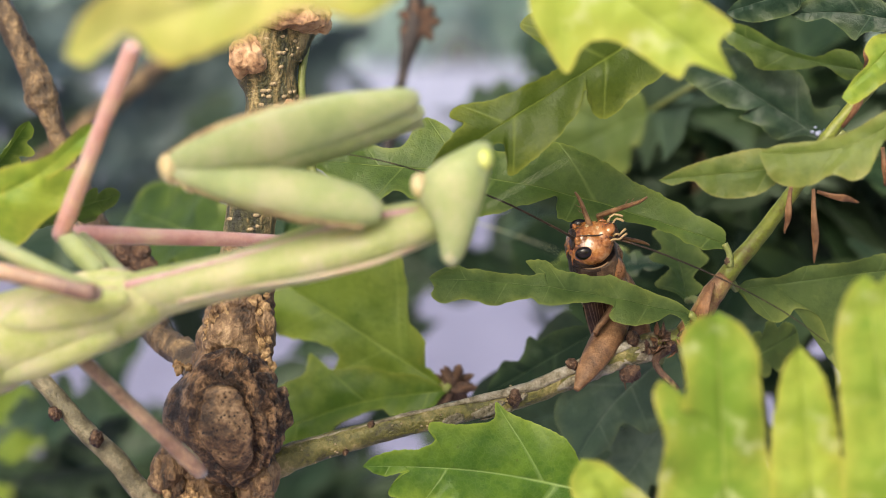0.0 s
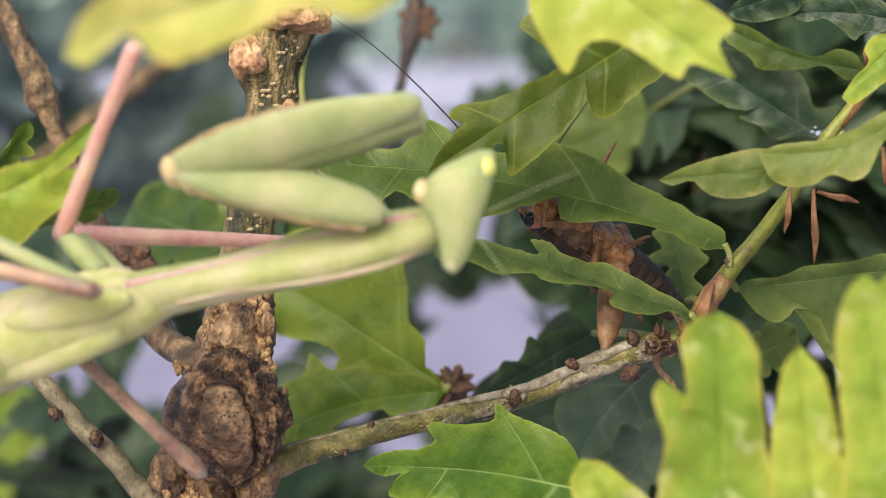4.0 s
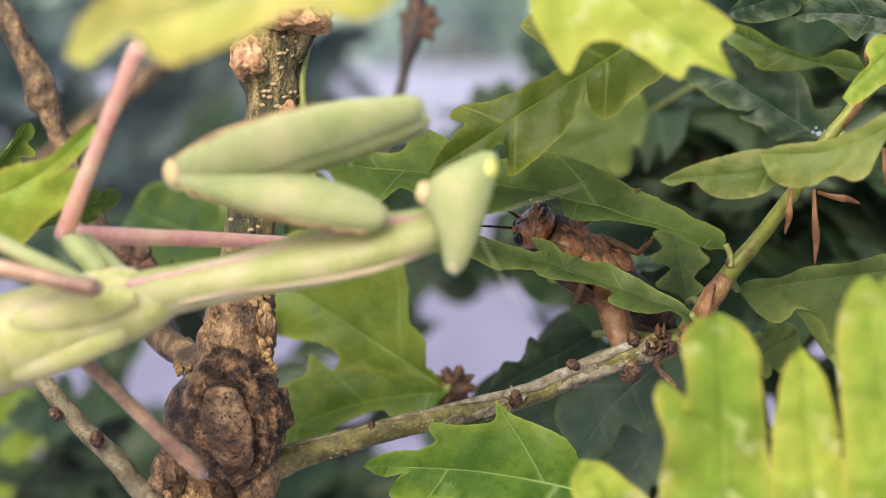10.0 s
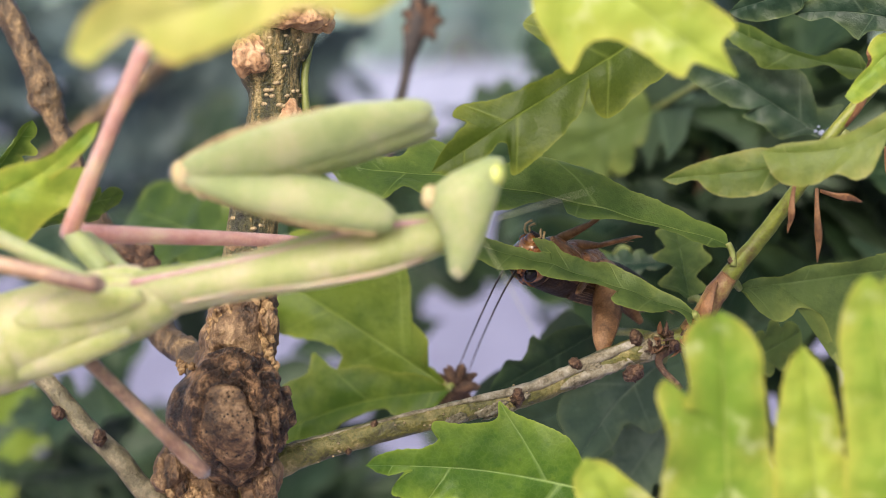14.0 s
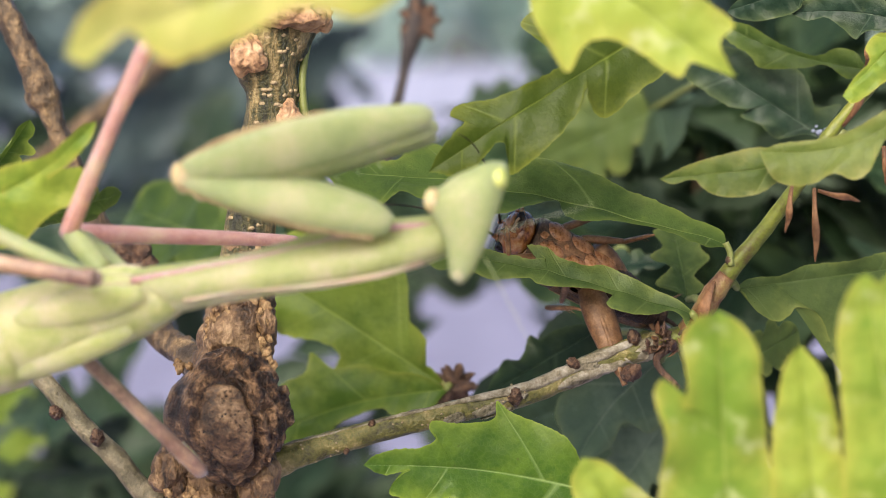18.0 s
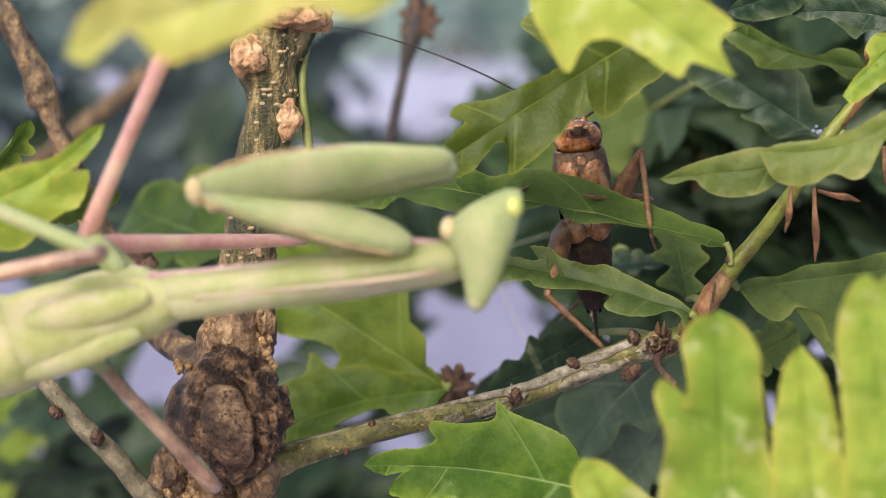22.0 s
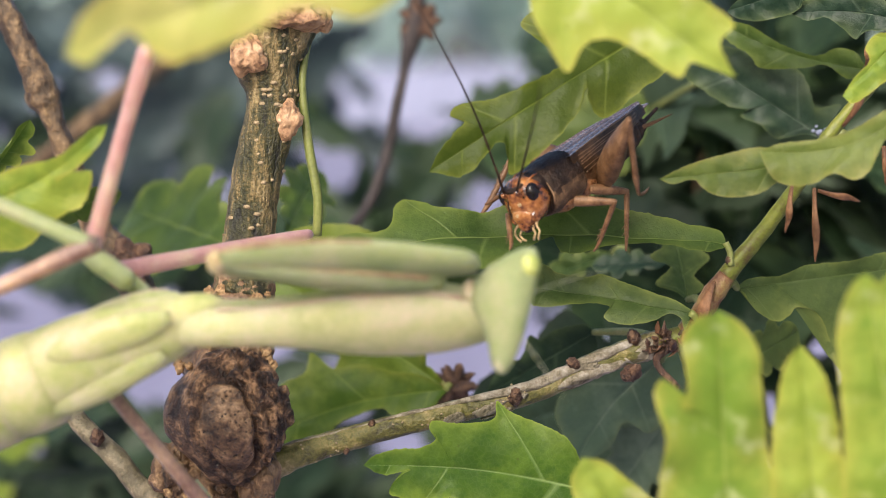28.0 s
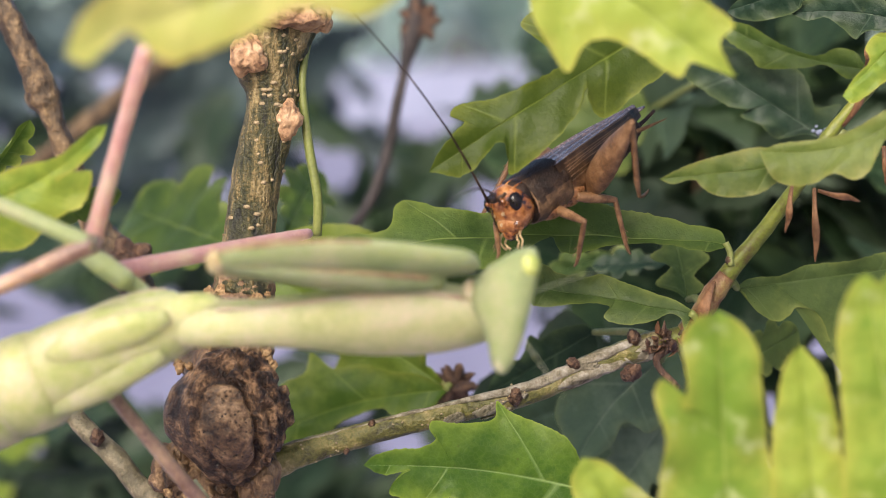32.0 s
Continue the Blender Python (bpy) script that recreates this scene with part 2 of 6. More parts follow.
MANTIS_BLUSH = solid("salmon cuticle rim", [(0.2, (0.46, 0.27, 0.17)), (0.5, (0.48, 0.34, 0.20)), (0.8, (0.48, 0.42, 0.24))], 160, 0.45, 0.00012, 2500, soft=0.6)
MANTIS_TAN = solid("tan joint cuticle", [(0.2, (0.30, 0.21, 0.09)), (0.5, (0.42, 0.31, 0.16)), (0.8, (0.50, 0.42, 0.24))], 200, 0.5, 0.00012, 2500, soft=0.5)
MANTIS_RIM = solid("brown bumpy cuticle rim", [(0.2, (0.13, 0.07, 0.03)), (0.5, (0.30, 0.21, 0.10)), (0.8, (0.42, 0.36, 0.18))], 500, 0.6, 0.0004, 2000)
MANTIS_EYE = solid("pale green eye", [(0.3, (0.34, 0.40, 0.08)), (0.7, (0.46, 0.48, 0.14))], 200, 0.25, 0.00005)
C_TAN = solid("tan cricket cuticle", [(0.22, (0.045, 0.018, 0.007)), (0.5, (0.142, 0.071, 0.031)), (0.8, (0.283, 0.156, 0.079))], 620, 0.45, 0.00022, 4200, contrast=1.5, spec=0.35)
C_SIDE = solid("dull brown shield flank", [(0.22, (0.022, 0.011, 0.005)), (0.5, (0.070, 0.038, 0.018)), (0.8, (0.17, 0.098, 0.048))], 700, 0.45, 0.00025, 4200, contrast=2.0, spec=0.35)
C_BREAST = solid("orange-brown breast cuticle", [(0.26, (0.044, 0.017, 0.007)), (0.5, (0.217, 0.094, 0.036)), (0.8, (0.370, 0.189, 0.087))], 480, 0.30, 0.00015, 3000, spec=0.4)
C_DARK = solid("black-brown cricket cuticle", [(0.3, (0.010, 0.005, 0.003)), (0.58, (0.026, 0.014, 0.008)), (0.80, (0.085, 0.046, 0.022))], 450, 0.5, 0.0004, 4000, spec=0.25)
C_FACE = solid("amber cricket face", [(0.30, (0.018, 0.006, 0.002)), (0.42, (0.136, 0.042, 0.011)), (0.58, (0.299, 0.113, 0.029)), (0.84, (0.470, 0.270, 0.126))], 480, 0.2, 0.0001, 2600, contrast=1.6, coat=0.25)
C_PALE = solid("cream cricket palps", [(0.3, (0.26, 0.16, 0.07)), (0.7, (0.50, 0.36, 0.18))], 900, 0.4)
C_EYE = solid("glossy black eye", [(0.3, (0.004, 0.003, 0.003)), (0.7, (0.010, 0.006, 0.005))], 900, 0.22, 0, spec=0.3, coat=0.12)
C_WING = solid("dark membranous wing", [(0.3, (0.280, 0.183, 0.147)), (0.52, (0.429, 0.283, 0.228)), (0.78, (0.594, 0.405, 0.327))], 260, 0.25, 0.0001, 2500, spec=0.8, contrast=1.6, coat=0.4, metal=0.6)
C_FLANK = solid("brown wing flank", [(0.25, (0.010, 0.005, 0.002)), (0.5, (0.040, 0.020, 0.009)), (0.8, (0.13, 0.072, 0.036))], 500, 0.40, 0.0002, 2500, spec=0.3)
C_VEIN = solid("tan wing veins", [(0.3, (0.14, 0.075, 0.036)), (0.7, (0.29, 0.17, 0.09))], 500, 0.4)
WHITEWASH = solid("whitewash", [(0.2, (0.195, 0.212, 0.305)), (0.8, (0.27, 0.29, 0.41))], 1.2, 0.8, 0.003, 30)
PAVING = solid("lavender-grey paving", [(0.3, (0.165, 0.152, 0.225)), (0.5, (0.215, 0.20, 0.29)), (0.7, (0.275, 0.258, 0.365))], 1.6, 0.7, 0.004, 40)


# ---- mesh helpers ----
def mesh_of(name, verts, faces, mat, smooth=True, uvs=None):
    me = bpy.data.meshes.new(name)
    me.from_pydata([tuple(c * MM for c in p) for p in verts], [], faces)
    if uvs is not None:
        layer = me.uv_layers.new(name="leaf")
        for loop in me.loops:
            layer.data[loop.index].uv = uvs[loop.vertex_index]
    me.materials.append(mat)
    for p in me.polygons:
        p.use_smooth = smooth
    me.update()
    return me


def part(name, me, parent=None, m=None, label="", kind=""):
    ob = new(name, me)
    ob.parent = parent
    if m is not None:
        ob.matrix_basis = m
    if label or kind:
        tagged(ob, label, kind=kind)
    return ob


def thing(name, label, category, m=None, group="", kind=""):
    ob = new(name)
    ob.empty_display_size = 0.005
    if m is not None:
        ob.matrix_basis = m
    return tagged(ob, label, category, group, kind)


def spline(pts, steps):
    """Catmull-Rom through tuples of any length."""
    p = [np.array(q, float) for q in pts]
    p = [2 * p[0] - p[1]] + p + [2 * p[-1] - p[-2]]
    out = []
    for i in range(1, len(p) - 2):
        a, b, c, d = p[i - 1:i + 3]
        for k in range(steps):
            s = k / steps
            out.append(0.5 * (2 * b + (c - a) * s + (2 * a - 5 * b + 4 * c - d) * s * s + (3 * b - a - 3 * c + d) * s ** 3))
    out.append(p[-2])
    return out


def sweep(rows, n=16, steps=6, rough=0.0, freq=0.5, ribs=0.0, seed=0.0, flat=1.0):
    """Rows of (x, y, z, radius), in mm: a tapered, uneven, capped tube."""
    line = spline(rows, steps)
    verts, faces = [], []
    axis0 = None
    for i, q in enumerate(line):
        a, b = line[max(i - 1, 0)][:3], line[min(i + 1, len(line) - 1)][:3]
        d = Vector(b - a).normalized()
        if axis0 is None:
            axis0 = d.orthogonal().normalized()
        axis0 = (axis0 - d * axis0.dot(d)).normalized()
        side = d.cross(axis0)
        for k in range(n):
            w = 2 * math.pi * k / n
            out = axis0 * math.cos(w) + side * math.sin(w) * flat
            c = Vector(q[:3])
            r = q[3]
            if rough:
                s = c * freq + out * 1.3 + Vector((seed, 0, 0))
                r *= 1 + rough * (noise.noise(s) + 0.5 * noise.noise(s * 2.7)) + ribs * noise.noise(Vector((out.x * 4, out.y * 4, out.z * 4 + seed)))
            verts.append(c + out * r)
    for i in range(len(line) - 1):
        for k in range(n):
            faces.append((i * n + k, i * n + (k + 1) % n, (i + 1) * n + (k + 1) % n, (i + 1) * n + k))
    for end, base in ((0, 0), (len(line) - 1, (len(line) - 1) * n)):
        verts.append(Vector(line[end][:3]))
        c = len(verts) - 1
        for k in range(n):
            f = (c, base + k, base + (k + 1) % n)
            faces.append(f if end else f[::-1])
    return verts, faces


def loft(rows, n=20, steps=5, pinch=1.0):
    """Cross-sections along x, in mm: (x, y, z, half width, half height)."""
    verts, faces = [], []
    line = spline(rows, steps)
    for q in line:
        for k in range(n):
            w = 2 * math.pi * k / n
            c, s = math.cos(w), math.sin(w)
            c, s = math.copysign(abs(c) ** pinch, c), math.copysign(abs(s) ** pinch, s)
            verts.append((q[0], q[1] + max(q[3], 0.02) * c, q[2] + max(q[4], 0.02) * s))
    m = len(line)
    for i in range(m - 1):
        for k in range(n):
            faces.append((i * n + k, i * n + (k + 1) % n, (i + 1) * n + (k + 1) % n, (i + 1) * n + k))
    faces.append(tuple(range(n))[::-1])
    faces.append(tuple((m - 1) * n + k for k in range(n)))
    return verts, faces


def ball(c, r, n=14, rough=0.0, freq=1.0, seed=0.0):
    """An ellipsoid at c with three radii, uneven where rough."""
    verts, faces = [], []
    for i in range(n + 1):
        a = math.pi * i / n
        for k in range(2 * n):
            b = math.pi * k / n
            d = Vector((math.sin(a) * math.cos(b), math.sin(a) * math.sin(b), math.cos(a)))
            g = 1 + rough * (noise.noise(d * freq + Vector((seed, 0, 0))) + 0.5 * noise.noise(d * freq * 2.4 + Vector((seed, 5, 0))))
            verts.append((c[0] + d.x * r[0] * g, c[1] + d.y * r[1] * g, c[2] + d.z * r[2] * g))
    w = 2 * n
    for i in range(n):
        for k in range(w):
            faces.append((i * w + k, (i + 1) * w + k, (i + 1) * w + (k + 1) % w, i * w + (k + 1) % w))
    return verts, faces


def box(w, d, h):
    """A box standing on z = 0."""
    x, y = w / 2, d / 2
    v = [(a * x, b * y, c * h) for c in (0, 1) for a, b in ((-1, -1), (1, -1), (1, 1), (-1, 1))]
    return v, [(3, 2, 1, 0), (4, 5, 6, 7), (0, 1, 5, 4), (1, 2, 6, 5), (2, 3, 7, 6), (3, 0, 4, 7)]


def joined(*pieces):
    verts, faces = [], []
    for v, f in pieces:
        o = len(verts)
        verts += list(v)
        faces += [tuple(i + o for i in q) for q in f]
    return verts, faces


def mm(v):
    """A world place back in mm, from the lens."""
    return (v.x / MM, v.y / MM, (v.z - 1.2) / MM)


def at_lens():
    return Matrix.Translation((0, 0, 1.2))


def aim(a, b, up):
    """A pose at a whose x axis points to b and whose z axis leans to up."""
    x = (b - a).normalized()
    z = (up - x * up.dot(x)).normalized()
    y = z.cross(x)
    m = Matrix((x, y, z)).transposed().to_4x4()
    m.translation = a
    return m


FACE = Vector((0, -math.cos(radians(4.5)), math.sin(radians(4.5))))


def leaf_pose(base, tip, roll=0.0):
    """The pose of a leaf from its base to its tip; roll turns it about its midrib."""
    return aim(base, tip, FACE) @ Matrix.Rotation(radians(roll), 4, "X")


def stations(lobes, deep=0.35):
    """The outline of one side of a leaf, (place, reach) from base to tip, from its lobes' (place, reach)."""
    u, r = lobes[0]
    out = [(u * .35, r * .35), (u * .8, r * .92), (u, r)]
    for (ua, ra), (ub, rb) in zip(lobes, lobes[1:]):
        g = (ra + rb) / 2 * (1 - deep)
        out += [(ua + (ub - ua) * .42, ra * .86 + g * .14), (ua + (ub - ua) * .56, g), (ub, rb)]
    u, r = lobes[-1]
    return out + [(u + (1 - u) * .6, r * .72)]


def leaf_side(pts, n, seed):
    """Points along one side's edge with their place on the midrib and on the fan of veins: (x, y, foot, phase)."""
    pts = [(0.0, 0.012)] + list(pts) + [(1.0, 0.0)]
    last = len(pts) - 1
    foot = [0.0] + [u - 0.7 * max(r, 0) for u, r in pts[1:-1]] + [1.0]
    up = np.maximum.accumulate(np.clip(foot, 0, .995))
    down = np.minimum.accumulate(np.clip(foot, 0, .995)[::-1])[::-1]
    foot = (up + down) / 2 + np.linspace(0, .004, last + 1)
    foot[0], foot[-1] = 0, 1
    phase, at = [0.0] * (last + 1), 0.0
    marks = [0]
    for i in range(1, last):
        peak = pts[i][1] >= pts[i - 1][1] and pts[i][1] > pts[i + 1][1]
        gap = pts[i][1] < pts[i - 1][1] and pts[i][1] <= pts[i + 1][1]
        if peak or gap:
            at = math.floor(at) + .5 if peak else math.floor(at) + 1
            phase[i] = at
            marks.append(i)
    phase[last] = math.floor(at) + 1
    marks.append(last)
    for i, k in zip(marks, marks[1:]):
        for q in range(i + 1, k):
            phase[q] = phase[i] + (phase[k] - phase[i]) * (q - i) / (k - i)
    rows = spline([(x, y, f, p) for (x, y), f, p in zip(pts, foot, phase)], 14)
    rows = np.array(rows)
    rows[:, 2] = np.clip(np.maximum.accumulate(rows[:, 2]), 0, 1)
    far = np.concatenate([[0], np.cumsum(np.hypot(np.diff(rows[:, 0]), np.diff(rows[:, 1])))])
    way = np.linspace(0, far[-1], n + 1)
    rows = np.stack([np.interp(way, far, rows[:, k]) for k in range(4)], 1)
    for i in range(1, n):
        t = way[i]
        rows[i, 1] += (.006 * noise.noise(Vector((t * 26, seed, 1))) + .003 * noise.noise(Vector((t * 70, seed, 2)))) * min(t * 12, 1)
        rows[i, 0] += .005 * noise.noise(Vector((t * 26, seed, 5)))
    return rows


def oak_leaf_mesh(length, a, b, mat, arch=0.0, cup=0.0, bow=0.0, wave=0.010, seed=0.0, nu=150, droop=0.0):
    """A lobed oak leaf along x, in mm. a, b: the outline of its +y and -y side, (place, reach) as fractions of its length."""
    vs = [0, .03, .08, .2, .36, .52, .68, .82, .93, 1]
    verts, faces, uvs = [], [], []
    m = len(vs)
    for s, pts in ((1, a), (-1, b)):
        o = len(verts)
        for ex, ey, foot, phase in leaf_side(pts, nu, seed + s * 3.1):
            fy = bow * math.sin(math.pi * foot)
            for v in vs:
                x = foot + (ex - foot) * v
                y = fy + (s * ey - fy) * v
                side = abs(y - fy)
                z = arch * math.sin(math.pi * x) - droop * x * x + cup * side * side * 6
                z += (.040 * noise.noise(Vector((x * 4 + seed, y * 5, seed))) + .010) * min(side * 10, 1) + .014 * noise.noise(Vector((x * 10, y * 10, seed + 4)))
                z -= wave * math.cos(2 * math.pi * phase) * -1 * min(side * 9, 1) * v
                z -= .006 * (1 - min(side * 26, 1))
                z += .014 * v * v * noise.noise(Vector((phase * 1.7, seed, s)))
                verts.append((x * length, y * length, z * length))
                uvs.append((phase + 20 * (s < 0), s * v))
        for i in range(nu):
            for k in range(m - 1):
                f = (o + i * m + k, o + (i + 1) * m + k, o + (i + 1) * m + k + 1, o + i * m + k + 1)
                faces.append(f if s > 0 else f[::-1])
    return mesh_of("leaf", verts, faces, mat, uvs=uvs)


SMALL = stations([(0.24, 0.10), (0.44, 0.17), (0.64, 0.21), (0.84, 0.13)])
BROAD = stations([(0.22, 0.16), (0.42, 0.26), (0.63, 0.30), (0.84, 0.19)], .3)


def oak_leaf(parent, base, tip, roll, a, b, mat, label="", stalk=None, **kw):
    length = (tip - base).length / MM
    ob = part("leaf", oak_leaf_mesh(length, a, b, mat, **kw), parent, leaf_pose(base, tip, roll), label)
    if stalk is not None:
        p, q = mm(stalk), mm(base)
        mid = [(p[i] + q[i]) / 2 for i in range(3)]
        mid[2] += 0.6
        part("petiole", mesh_of("petiole", *sweep([(*p, 0.7), (*mid, 0.55), (*q, 0.45)], 8, 4), PETIOLE), parent, at_lens())
    return ob


# ---- ground ----
def build_ground():
    n = 24
    verts, faces = [], []
    size = 2000000
    for i in range(n + 1):
        for k in range(n + 1):
            x, y = ((2 * i / n - 1) ** 3) * size, ((2 * k / n - 1) ** 3) * size
            verts.append((x, y, 0))
    for i in range(n):
        for k in range(n):
            o = i * (n + 1) + k
            faces.append((o, o + n + 1, o + n + 2, o + 1))
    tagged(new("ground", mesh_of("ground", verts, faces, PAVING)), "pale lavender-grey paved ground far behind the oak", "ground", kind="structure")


build_ground()


# ---- oak ----
def tube_at(pts, n=20, **kw):
    """Rows of a world place and a radius in mm, as a tube."""
    return sweep([(*mm(p), r) for p, r in pts], n, **kw)


oak = thing("oak_tree", "young oak with brown stem, gall-scarred fork and lobed green leaves", "tree")


def wood(name, pts, mat, label="", n=20, **kw):
    return part(name, mesh_of(name, *tube_at(pts, n, **kw), mat), oak, at_lens(), label)


STEM = [(V(-14.0, 269.5, 34.6), 4.4), (V(-15.7, 268.9, 26.7), 4.4), (V(-17.5, 267.3, 19.4), 4.5), (V(-19.3, 265.9, 13.6), 4.7), (V(-20.7, 264.4, 7.9), 4.9), (V(-22.2, 263.1, 3.2), 4.3), (V(-21.6, 262.7, -1.0), 3.3), (V(-21.9, 262.4, -4.9), 3.2),
        (V(-23.6, 261.9, -12.0), 3.1), (V(-24.4, 261.3, -19.1), 3.2), (V(-25.1, 260.8, -26.2), 3.9), (V(-26.0, 260.3, -31.8), 4.7), (V(-28.0, 260.6, -40.5), 4.6), (V(-28.8, 261.1, -47.8), 5.2), (V(-29.6, 260.6, -53.5), 6.6), (V(-29.8, 260.1, -59.9), 7.0)]


def build_wood():
    wood("stem", STEM[:11], BARK_SMOOTH, "olive-brown stem with pale warts", 48, steps=22, rough=0.055, freq=0.55, ribs=0.05)
    wood("stem_foot", STEM[9:], BARK_GOLD, "rough golden-brown foot of the stem", 56, steps=26, rough=0.12, freq=0.7, ribs=0.10)
    wood("trunk", [(V(-29.8, 260.3, -57.7), 6.6), (V(-30, 263, -120), 7.6), (V(-29, 266, -300), 8.5), (V(-26, 272, -500), 9.5), (V(-24, 278, -700), 11), (V(-22, 284, -900), 12.5), (V(-20, 290, -1060), 14), (V(-20, 290, -1205), 18)], BARK, "", 28, steps=12, rough=0.12, freq=0.4, ribs=0.08)
    # swollen scar at the fork: a pitted boss inside a groove, with woody rings round it
    verts, faces, inside = [], [], []
    rows, cols = 150, 190
    ring = []
    for i in range(rows + 1):
        a = math.pi * i / rows
        for k in range(cols):
            b = 2 * math.pi * k / cols
            d = Vector((math.sin(a) * math.cos(b), math.sin(a) * math.sin(b), math.cos(a)))
            x, z = (d.x - .09 + .12 * d.z) / .47, (d.z + .04) / .70
            e = math.hypot(x, z) + .20 * noise.noise(d * 2.3) + .06 * noise.noise(d * 6.1)
            ring.append(e if d.y < 0 else 9)
            g = 1 + .035 * noise.noise(d * 2.0) + .022 * noise.noise(d * 6) + .008 * noise.noise(d * 17)
            if d.y < .2:
                right = min(max(.5 + .9 * d.x + .15 * d.z, 0), 1)
                g -= .23 * right * math.exp(-((e - 1.10) / .11) ** 2)
                g += .05 * max(1 - e * e, 0)
                g -= .035 * math.exp(-((d.z - .42 + .5 * d.x * d.x) / .05) ** 2) * (abs(d.x) < .45)
                g -= .030 * math.exp(-((d.z + .34 + .3 * d.x) / .05) ** 2) * (abs(d.x - .05) < .25)
                if e > 1.15:
                    g += right * .085 * math.sin(24 * (e - 1.15) + 2.2 * noise.noise(d * 2.4))
                    g += right * .045 * noise.noise(Vector((e * 22, math.atan2(z, x) * 1.3, 2)))
                    g += .035 * (1 - right) * math.sin(11 * d.x + 1.5 * noise.noise(d * 2))
            pear = 1 - .46 * max(-d.z - .12, 0) ** 1.25 - .10 * max(d.z, 0) ** 2
            verts.append((d.x * 7.5 * g * pear + .9 * min(d.z, 0) * min(d.z, 0), d.y * 6.2 * g * pear, d.z * 8.4 * g))
    for i in range(rows):
        for k in range(cols):
            q = (i * cols + k, (i + 1) * cols + k, (i + 1) * cols + (k + 1) % cols, i * cols + (k + 1) % cols)
            (inside if max(ring[j] for j in q) < 1.03 else faces).append(q)
    gall = part("gall", mesh_of("gall", verts, faces, BARK_DARK), oak, aim(V(-26.7, 253.6, -41.0), V(-22.0, 253.6, -41.0), Vector((0.05, 0, 1))), "dark woody scar bulging over the fork")
    part("scar_face", mesh_of("scar_face", verts, inside, SCAR), gall, None, "brown pitted boss in the middle of the scar")
    # golden cork flaking round the scar and on the stem above it
    random.seed(77)
    cork = [mesh_of("cork_flake", *ball((0, 0, 0), (rr * .8, rr * .35, rr), 9, .55, 1.7, k * 2.3), CORK) for k, rr in enumerate((.4, .5, .65, .85, .45, .6))]
    spots = [(random.uniform(-32.6, -29.6), -34.6 + random.uniform(-.5, .5), 252.6) for _ in range(9)]
    spots += [(random.uniform(-21.3, -20.5) - .1 * q, -36.5 + q * .6, 254.8) for q in range(7)]
    spots += [(-28.9 + random.uniform(-.5, 1.6), random.uniform(-33.0, -25.5), 257.4) for _ in range(22)]
    spots += [(-22.2 + random.uniform(-1.7, .5), random.uniform(-33.5, -25.5), 257.4) for _ in range(26)]
    spots += [(random.uniform(-35.0, -30.5), random.uniform(-55, -49.5), 254.8) for _ in range(12)] + [(random.uniform(-24.5, -20.5), random.uniform(-55, -48.5), 254.6) for _ in range(12)]
    for x, z, y in spots:
        part("cork_flake", random.choice(cork), oak, Matrix.Translation(V(x, y + random.uniform(-.3, .5), z)) @ Euler((random.uniform(-.5, .5), random.uniform(-.9, .9), random.uniform(-.5, .5))).to_matrix().to_4x4())
    part("leaf_scar", mesh_of("leaf_scar", *joined(sweep([(1.1 * math.cos(w), -.2, 1.1 * math.sin(w), .34) for w in (0, 1.05, 2.1, 3.15, 4.2, 5.25, 6.28)], 8, 4, .2, 1.0), ball((0, .1, 0), (.7, .4, .7), 10, .2, 2)), CORK), oak, Matrix.Translation(V(-27.6, 256.9, -28.5)), "round tan leaf scar")
    # the knot high on the stem, and smaller knots
    for p, r, s in ((V(-24.2, 259.1, 3.5), (2.4, 2.2, 2.7), 1), (V(-19.5, 259.5, 9.0), (4.6, 3, 2.6), 2), (V(-16.1, 261.5, 8.6), (2.4, 2, 2.6), 3), (V(-19.8, 260.5, -4.3), (2.2, 1.4, 2.6), 4), (V(-27.5, 257.6, -27.8), (1.6, 1.6, 1.6), 5),
                    (V(-33.9, 257.0, -48.1), (2.8, 3, 3.2), 6), (V(-23.3, 255.9, -49.0), (3.0, 3, 4.2), 7), (V(-22.4, 258.0, -29.4), (1.4, 1.4, 2.2), 8), (V(-28.4, 257.9, -30.8), (1.3, 1.3, 1.9), 9)):
        part("knot", mesh_of("knot", *ball((0, 0, 0), [q * .92 for q in r], 40, 0.42, 1.3, s * 3.1), CALLUS if s < 5 else BARK_GOLD), oak, Matrix.Translation(p))
    wood("branch", [(V(-25.1, 258.6, -53.1), 3.2), (V(-22.9, 259.0, -49.0), 2.2), (V(-18.8, 259.2, -46.6), 1.8), (V(-9.5, 259.4, -43.8), 1.5), (V(-0.3, 259.5, -41.5), 1.42), (V(10.4, 260.7, -39.0), 1.45), (V(19.8, 262.1, -35.1), 1.55), (V(27.4, 263.2, -32.8), 1.8)],
         BARK_GREEN, "olive-green side branch with buds", 24, steps=14, rough=0.09, freq=0.8, seed=4)
    # silvery skin that peels along the branch's upper side
    rim = [(-20.0, 258.6, -45.2, .2), (-15.5, 258.6, -44.15, .26), (-9.5, 258.7, -42.6, .22), (-4.5, 258.8, -41.25, .3), (-0.3, 258.8, -40.25, .26), (5.0, 259.1, -39.1, .45), (10.4, 259.7, -38.0, .7), (15.5, 260.5, -36.0, .72), (19.8, 261.0, -34.2, .7), (25.0, 262.0, -32.3, .5)]
    wood("bark_skin", [(V(x, y, z), r) for x, y, z, r in rim], LICHEN, "silvery peeling skin along the branch", 14, steps=16, rough=0.3, freq=0.5, seed=21)
